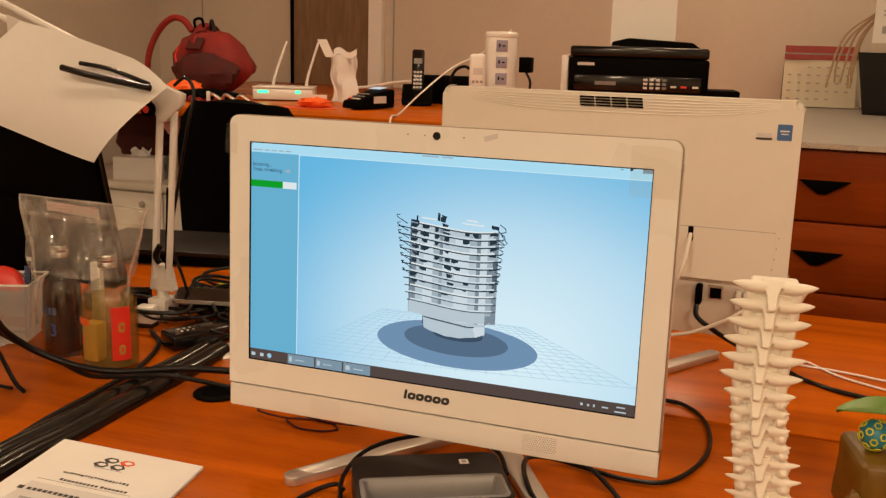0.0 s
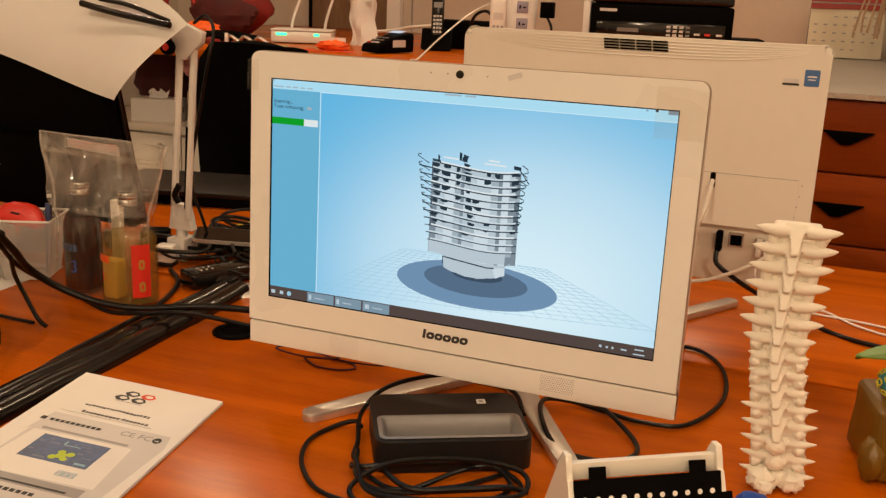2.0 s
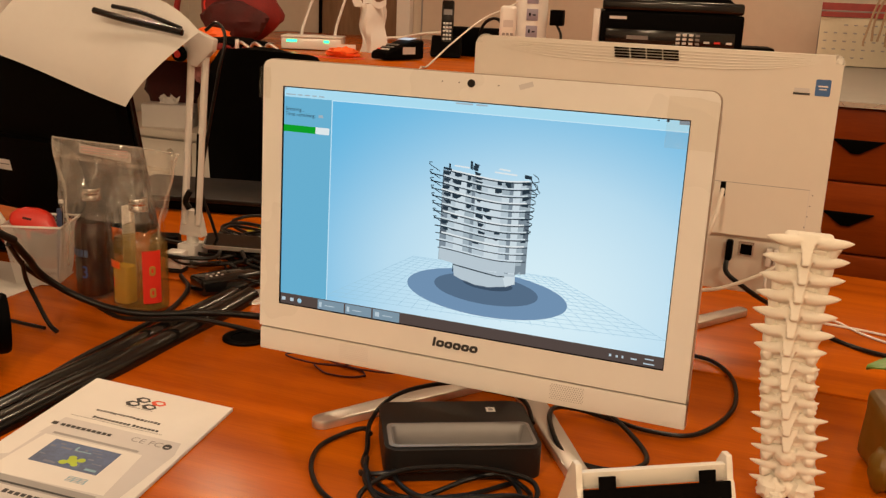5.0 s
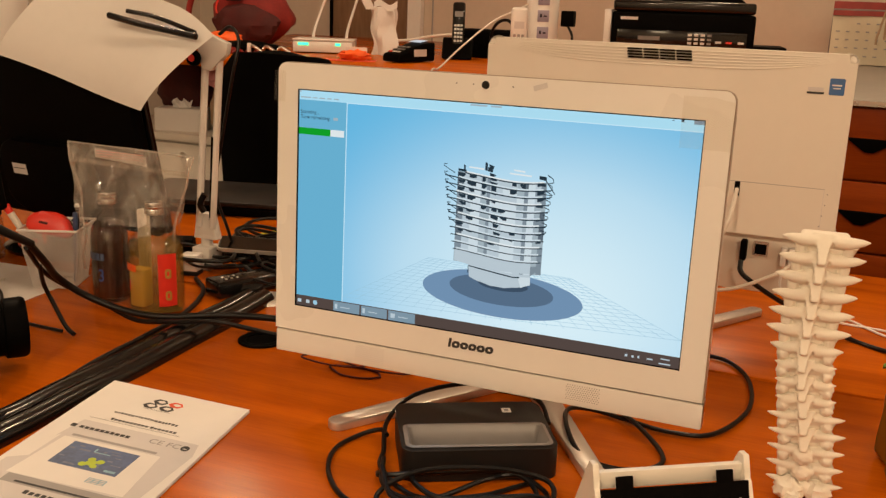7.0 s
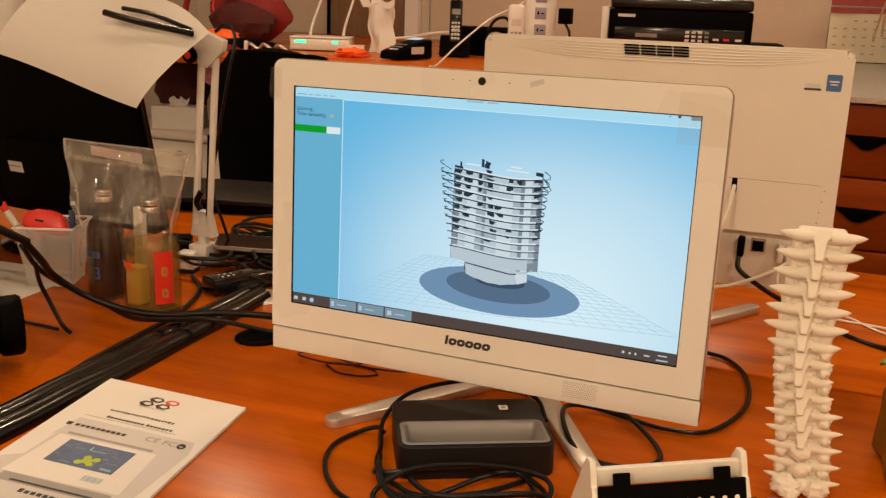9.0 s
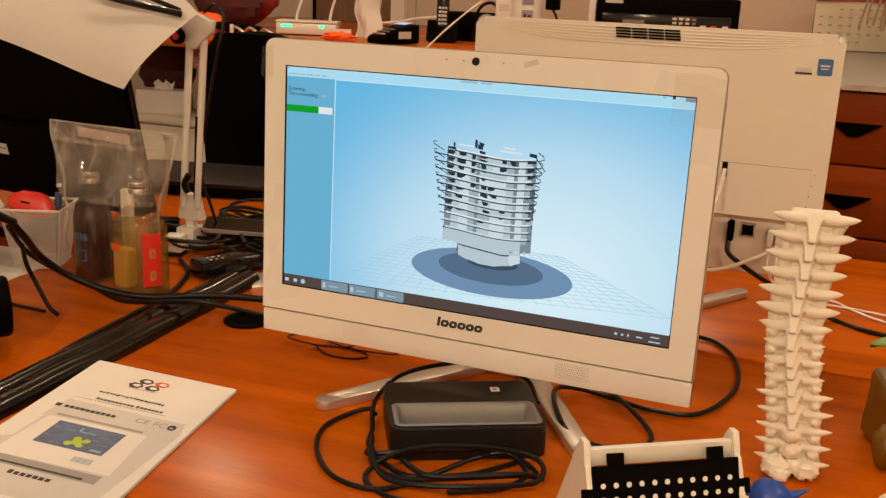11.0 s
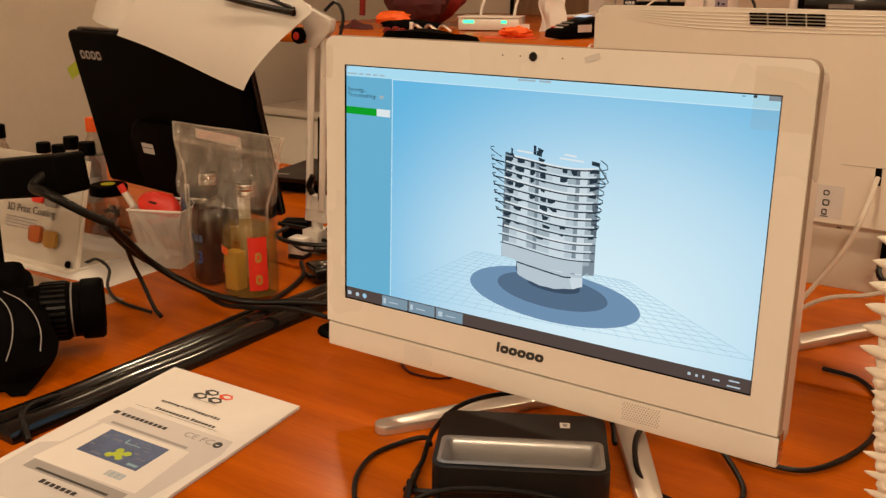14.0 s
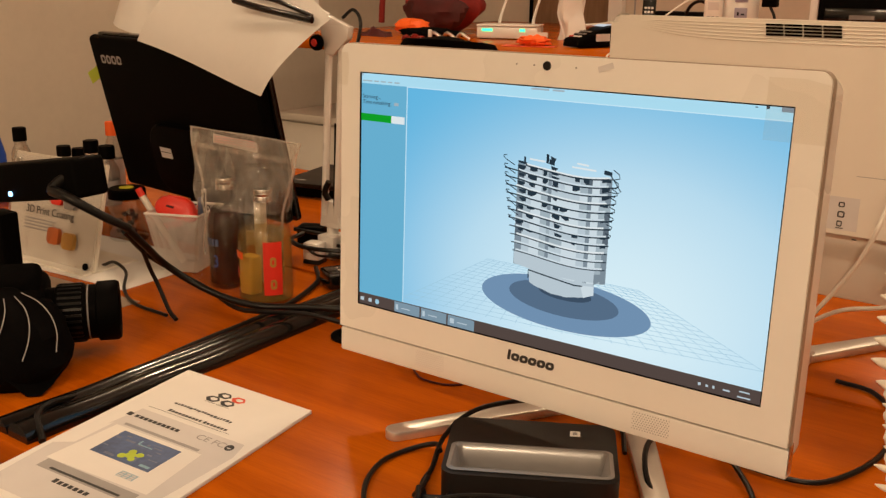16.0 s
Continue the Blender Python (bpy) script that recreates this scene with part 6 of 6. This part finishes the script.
drawers = thing("drawer_cabinet", xf(0.11, 2.84, 0), "orange wooden drawer cabinet with black triangular pulls", "drawer cabinet")
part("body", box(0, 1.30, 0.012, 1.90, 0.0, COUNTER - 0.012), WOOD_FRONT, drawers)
part("worktop", box(-0.004, 1.31, -0.02, 1.92, COUNTER - 0.011, COUNTER + 0.004, 0.004), GREY_TOP, drawers, "grey speckled laminate top")
part("top_edge", box(-0.004, 1.31, -0.024, -0.0205, COUNTER - 0.011, COUNTER + 0.002), STEEL, drawers, "thin metal edge strip")
for c in range(2):
    for r in range(5):
        z1 = COUNTER - 0.018 - 0.195 * r
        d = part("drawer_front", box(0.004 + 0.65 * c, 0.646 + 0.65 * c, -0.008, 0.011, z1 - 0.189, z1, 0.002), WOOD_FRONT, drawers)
        part("pull", prism([(-0.062, 0.0), (0.070, 0.0), (0.010, -0.036), (-0.012, -0.036)], 0.014, 0.002), BLACK, d, "black triangular pull", at=xf(0.105 + 0.65 * c, -0.008, z1 - 0.078, 90, 0, 0))

cupboard = thing("white_cupboard", xf(-2.45, 2.90, 0), "low white cupboard with small round knobs", "cupboard")
part("body", box(0, 1.0, 0.012, 0.55, 0.0, 0.735), WHITE_BACK, cupboard)
part("top", box(-0.012, 1.012, -0.012, 0.56, 0.736, 0.764, 0.002), WHITE_BACK, cupboard)
for k in range(2):
    d = part("door", box(0.003 + 0.5 * k, 0.497 + 0.5 * k, -0.006, 0.011, 0.06, 0.728, 0.002), WHITE_BACK, cupboard)
    part("knob", lathe([(0.0, 0.020), (0.011, 0.018), (0.012, 0.012), (0.005, 0.006), (0.005, 0.0), (0.0, 0.0)], 18), STEEL, d, "small metal knob", at=xf(0.655 if k else 0.42, -0.006, 0.690, 90, 0, 0))

tissue = thing("tissue_box", xf(-2.105, 2.985, 0.764, 0, 0, 18) @ Matrix.Scale(0.78, 4), "white tissue box with a tissue pulled out", "tissue box")
part("carton", box(-0.115, 0.115, -0.060, 0.060, 0.0, 0.105, 0.003), PAPER, tissue)
part("side_mark", rect(-0.014, 0.014, -0.014, 0.014), PAPER_DARK, tissue, at=xf(0.1155, -0.01, 0.055, 90, 0, 90), smooth=False)
rows = [[(-0.05 + 0.012 * i, 0.014 * math.sin(i * 1.3 + j * 0.9), 0.103 + 0.011 * j * (0.6 + 0.5 * math.sin(i * 0.9) ** 2)) for j in range(5)] for i in range(9)]
part("tissue", sheet(rows, 0.0006), PAPER, tissue, "crumpled white tissue")


def office_chair():
    t = thing("office_chair", xf(-1.405, 2.48, 0, 0, 0, -6), "black office chair with a rounded padded back", "office chair")
    rows = []
    for i in range(15):
        s = i / 14
        z = 0.56 + 0.545 * s
        hw = 0.150 + 0.085 * math.sin(math.pi * min(1.0, 0.16 + 0.62 * s)) ** 1.2
        if s > 0.82:
            hw *= math.sqrt(max(0.0, 1 - ((s - 0.82) / 0.19) ** 2)) * 0.35 + 0.65
        rows.append([(hw * u, 0.03 + 0.045 * u * u + 0.03 * math.sin(3 * s), z - (0.035 * u * u if s > 0.8 else 0)) for u in [k / 6 - 1 for k in range(13)]])
    part("backrest", sheet(rows, 0.045), BLACK_MATT, t, "black fabric backrest")
    part("seat", blob(0.24, 0.24, 0.045, (0, -0.20, 0.46), 0.04, 2), BLACK_MATT, t)
    part("spine_bar", tube([(0, 0.10, 0.80), (0, 0.11, 0.55), (0, 0.0, 0.42), (0, -0.15, 0.41)], 0.022, 10), BLACK, t)
    part("column", lathe([(0.0, 0.08), (0.028, 0.08), (0.028, 0.42), (0.0, 0.42)], 16), BLACK, t, at=xf(0, -0.18, 0))
    for k in range(5):
        a = radians(72 * k + 10)
        leg = part("star_leg", tube([(0, 0, 0.10), (0.28 * math.cos(a), 0.28 * math.sin(a), 0.075)], 0.020, 8, 1), BLACK, t, at=xf(0, -0.18, 0))
        part("castor", lathe([(0.0, -0.012), (0.028, -0.012), (0.028, 0.012), (0.0, 0.012)], 16), RUBBER, leg, at=xf(0.28 * math.cos(a), 0.28 * math.sin(a), 0.0281, 90, 0, 72 * k))
    return t


office_chair()


def backpack():
    t = thing("backpack", xf(-2.225, 3.62, COUNTER, 0, 0, -10), "red backpack with a maroon front pocket, lying on the counter", "backpack")
    bm = blob(0.195, 0.13, 0.140, (0.0, 0.03, 0.138), 0.20, 3, None, 32, 20, 2.0)
    for v in bm.verts:
        v.co.x += -0.28 * max(0.0, v.co.z - 0.10) * (1.0 if v.co.x > 0 else 0.2)
        v.co.z = max(v.co.z, 0.002)
    part("body", bm, RED, t)
    part("pocket", blob(0.165, 0.075, 0.085, (0.030, -0.070, 0.088), 0.25, 8, None, 28, 16, 2.6), MAROON, t, "maroon front pocket")
    part("patch", box(-0.035, 0.045, -0.004, 0.004, -0.028, 0.028, 0.003), MAROON, t, at=xf(-0.005, -0.088, 0.205, -32, 0, 0))
    part("strap", tube([(-0.08, -0.02, 0.255), (-0.12, -0.03, 0.300), (-0.18, -0.04, 0.305), (-0.25, -0.05, 0.25), (-0.30, -0.06, 0.15), (-0.315, -0.06, 0.03)], 0.014, 8, 8), RED, t, "curved red shoulder strap")
    part("handle", tube([(-0.080, 0.0, 0.262), (-0.085, 0.0, 0.300), (-0.045, 0.0, 0.305), (-0.030, 0.0, 0.262)], 0.006, 8, 8), BLACK, t)
    part("handle", tube([(0.005, 0.0, 0.260), (0.020, -0.01, 0.300), (0.050, -0.02, 0.255)], 0.007, 8, 8), CHARCOAL, t)
    part("zip_pull", tube([(-0.055, -0.128, 0.19), (-0.065, -0.135, 0.155), (-0.062, -0.135, 0.130)], 0.004, 6, 6), RED_PLASTIC, t)
    return t


backpack()
bm = blob(0.085, 0.06, 0.045, (0, 0, 0.045), 0.3, 12)
tagged(part("orange_pouch", bm, ORANGE), "bright orange pouch by the backpack", "pouch").matrix_basis = xf(-2.175, 3.36, COUNTER) @ Matrix.Diagonal((0.95, 0.9, 0.72, 1))
bm = blob(0.13, 0.08, 0.155, (0, 0, 0.150), 0.3, 15)
tagged(part("maroon_bag", bm, MAROON), "dark maroon bag standing on the cupboard", "bag").matrix_basis = xf(-2.235, 3.20, 0.764)
bm = blob(0.125, 0.07, 0.140, (0, 0, 0.136), 0.25, 19)
tagged(part("black_bag", bm, BLACK_MATT), "black bag standing on the cupboard", "bag").matrix_basis = xf(-1.870, 3.12, 0.764)
bm = blob(0.050, 0.045, 0.088, (0, 0, 0.086), 0.25, 22)
tagged(part("tan_bag", bm, TAN), "small tan bag on the cupboard", "bag").matrix_basis = xf(-1.935, 3.00, 0.764)
bm = blob(0.048, 0.045, 0.045, (0, 0, 0.040), 0.3, 18)
tagged(part("pink_cloth", bm, PINK), "folded pink cloth on the tan bag", "cloth").matrix_basis = xf(-1.955, 3.00, 0.930)
beads = thing("bead_string", xf(-1.900, 3.09, 1.048), "string of dark red beads with metal clips", "beads")
for k in range(5):
    part("bead", blob(0.018, 0.018, 0.018, (0.036 * k - 0.085, -0.012 + 0.006 * math.sin(k * 2), 0.004 * math.sin(1.7 * k)), 0, 0, None, 16, 10), plain("bead_red", (0.16, 0.012, 0.010), 0.12, vary=0.1, relief=0) if k == 0 else bpy.data.materials["bead_red"], beads)
for k in range(3):
    part("clip", tube([(0.02 + 0.06 * k, -0.01, 0.012), (0.045 + 0.06 * k, -0.02, 0.030), (0.075 + 0.06 * k, -0.01, 0.012)], 0.006, 8, 6), STEEL, beads)
part("pale_tag", box(0.028, 0.040, -0.03, -0.02, 0.0, 0.040, 0.002), PAPER, beads)
bm = blob(0.14, 0.05, 0.022, (0, 0, 0.020), 0.3, 25)
tagged(part("black_jacket", bm, BLACK_MATT), "black jacket folded on the counter", "jacket").matrix_basis = xf(-1.98, 3.22, COUNTER - 0.001)

router = thing("wifi_router", xf(-1.765, 3.44, COUNTER, 0, 0, 22), "white wifi router with two antennas and green lights", "router")
part("housing", box(-0.115, 0.115, -0.075, 0.075, 0.004, 0.046, 0.004), WHITE, router)
part("lid", box(-0.117, 0.117, -0.077, 0.077, 0.047, 0.054, 0.003), WHITE, router)
for x, w in ((-0.075, 0.040), (0.058, 0.020)):
    part("light", box(x - w / 2, x + w / 2, -0.0762, -0.0745, 0.030, 0.040), LED_GREEN, router, "glowing green light")
for x, lean in ((-0.060, 0.030), (0.072, 0.026)):
    part("antenna", tube([(x, 0.078, 0.03), (x + lean * 0.3, 0.080, 0.09), (x + lean * 1.9, 0.082, 0.225)], 0.0065, 8, 4, None, lambda u: 1 - 0.3 * u), WHITE, router)

spike = thing("receipt_bundle", xf(-1.545, 3.50, COUNTER), "bundle of white till receipts standing upright", "receipts")
rows = [[(-0.050 + 0.0125 * i + 0.006 * math.sin(j), 0.022 * math.sin(i * 0.8 + j * 0.3), 0.020 * j) for j in range(10)] for i in range(9)]
part("receipt_roll", sheet(rows, 0.012), PAPER, spike)
part("flap", sheet([[(-0.03 + 0.014 * i, -0.02, 0.175 + 0.012 * j + 0.010 * math.sin(i)) for j in range(3)] for i in range(8)], 0.001), PAPER, spike)
part("flap", sheet([[(-0.060 + 0.010 * i - 0.012 * j, -0.03, 0.170 + 0.022 * j) for j in range(4)] for i in range(5)], 0.001), PAPER, spike)
flyer = thing("orange_packet", xf(-1.475, 3.10, COUNTER, 0, 0, 20), "crumpled orange packet on a red flyer", "packet")
part("flyer", box(-0.09, 0.09, -0.04, 0.04, 0.0005, 0.0020), INK_RED, flyer)
part("packet", blob(0.055, 0.03, 0.018, (0.012, 0.01, 0.018), 0.5, 6), ORANGE, flyer)
part("card", box(-0.02, 0.055, 0.036, 0.040, 0.002, 0.045), PAPER, flyer)

pos = thing("card_terminal", xf(-1.300, 3.20, COUNTER, 0, 0, -22), "black card payment terminal with lit display", "card terminal")
bm = prism([(-0.085, 0.004), (0.095, 0.004), (0.095, 0.070), (0.040, 0.066), (-0.080, 0.030)], 0.086, 0.008, 3)
part("body", bm, BLACK, pos, at=xf(-0.043, 0, 0, 90, 0, 90))
part("display", box(-0.030, 0.030, 0.045, 0.080, 0.0, 0.001), LCD, pos, "pale lit display", at=xf(0, -0.012, 0.062, 9, 0, 0))
for r in range(3):
    for c in range(3):
        part("key", box(-0.030 + 0.021 * c, -0.014 + 0.021 * c, 0.0, 0.009, 0.0, 0.003, 0.001), (GREY, PAPER_GREY, RED_PLASTIC)[0 if r else (2 if c == 0 else 1)], pos, at=xf(0, -0.066 + 0.022 * r, 0.036 + 0.0072 * r, 17, 0, 0))
part("side_label", box(0.0432, 0.0438, -0.01, 0.05, 0.022, 0.046), PAPER_GREY, pos)

handset = thing("cordless_phone", xf(-1.240, 3.52, COUNTER, 0, 0, 20), "black cordless phone standing in its cradle", "phone")
part("cradle", prism([(-0.075, 0.004), (0.065, 0.004), (0.065, 0.050), (0.020, 0.082), (-0.060, 0.024)], 0.115, 0.008, 3), BLACK, handset, at=xf(-0.058, 0, 0, 90, 0, 90))
hs = part("handset", box(-0.0235, 0.0235, -0.012, 0.014, 0.0, 0.168, 0.009, 3), BLACK_GLOSS, handset, "slim black handset", at=xf(0, -0.004, 0.044, -12, 0, 0))
part("display", box(-0.016, 0.016, -0.0128, -0.012, 0.112, 0.132), GREY, hs)
for r in range(5):
    for c in range(3):
        part("key", box(-0.016 + 0.0115 * c, -0.0075 + 0.0115 * c, -0.0135, -0.0115, 0.018 + 0.0145 * r, 0.026 + 0.0145 * r, 0.001), PAPER_GREY, hs)
rest = thing("phone_base", xf(-1.155, 3.70, COUNTER), "flat black telephone base behind the handset", "phone base")
part("body", box(-0.15, 0.15, -0.045, 0.045, 0.0, 0.11, 0.012, 3), BLACK, rest)
white_phone = thing("white_handset", xf(-0.985, 3.47, COUNTER, 0, 0, 20), "white cordless handset standing on its charger", "phone")
part("charger", box(-0.036, 0.036, -0.035, 0.035, 0.0, 0.04, 0.006), WHITE, white_phone)
ws = part("handset", box(-0.030, 0.030, -0.013, 0.013, 0.03, 0.200, 0.012, 3), WHITE, white_phone)
part("display", box(-0.018, 0.018, -0.0138, -0.013, 0.125, 0.150), PAPER_GREY, ws)
for r in range(4):
    for c in range(3):
        part("key", box(-0.020 + 0.0145 * c, -0.010 + 0.0145 * c, -0.0142, -0.0125, 0.045 + 0.017 * r, 0.054 + 0.017 * r, 0.001), PAPER_DARK if r == 3 else PAPER_GREY, ws)
tower = thing("socket_tower", xf(-0.945, 3.62, COUNTER, 0, 0, 20), "white round tower of power sockets", "power strip")
part("column", lathe([(0.0, 0.0), (0.060, 0.0), (0.060, 0.258), (0.058, 0.262), (0.062, 0.264), (0.062, 0.275), (0.056, 0.282), (0.0, 0.284)], 32), WHITE, tower)
for k in range(4):
    s = part("socket", box(-0.021, 0.021, -0.0625, -0.056, 0.030 + 0.060 * k, 0.072 + 0.060 * k, 0.002), SOCKET, tower, "lilac grey socket plate")
    part("pin_slot", box(-0.012, -0.006, -0.0632, -0.0622, 0.046 + 0.060 * k, 0.058 + 0.060 * k), BLACK, s)
    part("pin_slot", box(0.001, 0.012, -0.0632, -0.0622, 0.048 + 0.060 * k, 0.053 + 0.060 * k), BLACK, s)
plug = thing("black_charger", xf(-0.845, 3.62, COUNTER), "black charger hanging by the socket tower", "charger")
part("body", box(-0.024, 0.024, -0.02, 0.02, 0.135, 0.192, 0.004), BLACK, plug)
part("lead", tube([(0.0, 0, 0.137), (0.018, 0, 0.10), (0.012, 0, 0.05), (0.0, 0, 0.0)], 0.005, 8), RUBBER, plug)
tagged(part("cable", tube([(-0.90, 3.60, 1.335), (-0.98, 3.58, 1.265), (-1.020, 3.55, 1.235), (-1.059, 3.40, 1.194), (-1.098, 3.20, 1.109), (-1.085, 2.98, 1.0505), (-1.050, 2.835, 1.0505), (-1.040, 2.80, 0.98)], 0.0030, 8), WHITE_BACK), "cream cable trailing over the counter edge", "cable", "cables on the counter")
tagged(part("cable", tube([(-1.16, 3.64, 1.05), (-1.13, 3.60, 1.16), (-1.08, 3.58, 1.195), (-1.045, 3.58, 1.175), (-1.035, 3.58, 1.10), (-1.03, 3.58, 1.05)], 0.006, 8), RUBBER), "looped black cable by the phone", "cable", "cables on the counter")
tagged(part("cable", tube([(-1.62, 3.62, 1.09), (-1.50, 3.66, 1.10), (-1.40, 3.66, 1.12), (-1.30, 3.66, 1.13)], 0.006, 8), WHITE_BACK), "cream cable behind the receipts", "cable", "cables on the counter")


def printer():
    t = thing("printer", xf(-0.425, 3.60, COUNTER, 0, 0, 10), "black office printer with white paper in the rear feed", "printer")
    part("body", box(-0.245, 0.245, -0.02, 0.34, 0.0, 0.20, 0.010, 3), BLACK, t)
    part("scanner_lid", box(-0.243, 0.243, -0.015, 0.34, 0.201, 0.240, 0.010, 3), BLACK_GLOSS, t)
    part("feeder", prism([(-0.12, 0.0), (0.20, 0.0), (0.17, 0.022), (-0.06, 0.034), (-0.12, 0.018)], 0.20, 0.006, 2), BLACK, t, at=xf(0.02, 0.30, 0.238, 90, 0, 0))
    part("control_panel", box(-0.225, 0.22, -0.034, -0.018, 0.085, 0.140, 0.004), BLACK_GLOSS, t, "glossy control panel")
    part("display", box(-0.150, -0.075, -0.0362, -0.034, 0.105, 0.118), GREY, t)
    for r in range(3):
        for c in range(4):
            part("key", box(0.020 + 0.022 * c, 0.034 + 0.022 * c, -0.0362, -0.034, 0.095 + 0.014 * r, 0.103 + 0.014 * r), PAPER_GREY if c < 3 else GREY, t)
    for x in (0.115, 0.150, 0.190):
        part("key", box(x, x + 0.020, -0.0362, -0.034, 0.102, 0.109), (PAPER_GREY, RED_PLASTIC, PAPER)[int((x - 0.11) / 0.036)], t)
    part("brand_bar", box(-0.215, -0.155, -0.0212, -0.0198, 0.172, 0.182), PAPER_GREY, t)
    part("paper_tray", box(0.10, 0.36, 0.02, 0.20, 0.04, 0.095, 0.006), BLACK, t)
    part("paper", box(-0.125, 0.120, -0.002, 0.0, 0.0, 0.240), PAPER, t, "sheet of white paper", at=xf(0.015, 0.31, 0.250, -12, 0, 0))
    part("paper_label", box(-0.155, -0.075, 0.10, 0.20, 0.2405, 0.2412), PAPER_GREY, t)
    part("ink_unit", box(-0.275, -0.248, 0.02, 0.24, 0.0, 0.205, 0.004), WHITE, t, "pale ink tank unit")
    part("ink_window", box(-0.2755, -0.270, 0.03, 0.05, 0.13, 0.15), BLACK, t)
    return t


printer()


def calendar():
    t = thing("calendar", xf(0.190, 4.58, COUNTER + 0.004, 0, 0, 4), "worn paper desk calendar with a red header", "calendar")
    tilt = xf(0, 0, 0, 90 - 9) @ Matrix.Diagonal((0.90, 0.94, 1, 1))
    rows = [[(-0.165 + 0.033 * i, 0.004 + 0.031 * j, 0.004 * math.sin(i * 0.8 + j * 0.5) + 0.004) for j in range(8)] for i in range(11)]
    part("page", sheet(rows, 0.002), plain("calendar_page", (0.66, 0.60, 0.46), 0.75, vary=0.06), t, "yellowed month page", at=tilt)
    part("header", box(-0.166, 0.166, 0.218, 0.280, 0.0, 0.010), plain("calendar_red", (0.30, 0.035, 0.03), 0.6, vary=0.3, grain=30), t, "dull red header", at=tilt)
    for r in range(5):
        for c in range(7):
            if (r, c) not in ((0, 0), (0, 1), (4, 5), (4, 6)):
                part("date_bar", rect(-0.145 + 0.043 * c, -0.129 + 0.043 * c, 0.180 - 0.036 * r, 0.186 - 0.036 * r, 0.0125), PAPER_DARK, t, at=tilt, smooth=False)
    part("stand", box(-0.15, 0.15, 0.0, 0.004, 0.0, 0.24), PAPER_DARK, t, at=xf(0, 0.09, 0, 16))
    return t


calendar()
bin_ = thing("black_bin", xf(0.475, 4.35, COUNTER + 0.004), "black plastic bin standing on the counter", "bin")
part("tub", lathe([(0.0, 0.0), (0.17, 0.0), (0.225, 0.24), (0.215, 0.24), (0.16, 0.010), (0.0, 0.010)], 4, None, xf(0, 0, 0, 0, 0, 45)), BLACK_GLOSS, bin_)
twigs = thing("dry_twigs", xf(0.325, 4.22, COUNTER + 0.004), "dry brown twigs drooping beside the calendar", "twigs")
rng = random.Random(3)
for k in range(6):
    dx = rng.uniform(-0.09, 0.03)
    part("twig", tube([(0.16, 0, 0.48), (0.08 + dx * 0.3, 0, 0.40), (0.02 + dx, 0, 0.30), (dx * 1.3, 0, 0.20 - 0.03 * (k % 3)), (dx * 1.35, 0, 0.12 - 0.02 * (k % 2))], 0.0045, 6, 6), TAN, twigs)
card = thing("hanging_card", xf(0.388, 4.15, 1.325), "white printed card hanging at the counter's end", "card")
part("card", box(-0.03, 0.16, -0.002, 0.002, 0.0, 0.22), PAPER, card)
bar_parts("print_bar", [(0.0, 0.03, 0.10, 0.106), (0.0, 0.03, 0.115, 0.121), (0.0, 0.025, 0.035, 0.062)], 0, PAPER_DARK, card, xf(0, -0.0026, 0, 90, 0, 0))
part("string", tube([(0.06, 0.0, 0.22), (0.06, 0.02, 0.9), (0.06, 0.02, CEIL - 1.345)], 0.002, 6, 2), WHITE_BACK, card)

# brown door panel with pale posts on the back wall
panel = tagged(part("wall_panel", box(-2.468, -2.02, Y1 - 0.025, Y1 - 0.003, 0.0, 2.3), PANEL_WOOD, smooth=False), "brown ribbed door panel in the wall", "door", kind="structure")
for x0, x1 in ((-2.02, -1.945), (-2.478, -2.470)):
    part("door_post", box(x0, x1, Y1 - 0.05, Y1 - 0.004, 0.0, 2.36, 0.003), PAINT_CEIL if x0 > -2.2 else BLACK, panel, smooth=False)
part("panel_joint", box(-1.900, -1.893, Y1 - 0.006, Y1 - 0.001, 0.0, CEIL), PAPER_DARK, wall_n, smooth=False)
part("panel_joint", box(-3.06, -3.054, Y1 - 0.006, Y1 - 0.001, 0.0, CEIL), PAPER_DARK, wall_n, smooth=False)
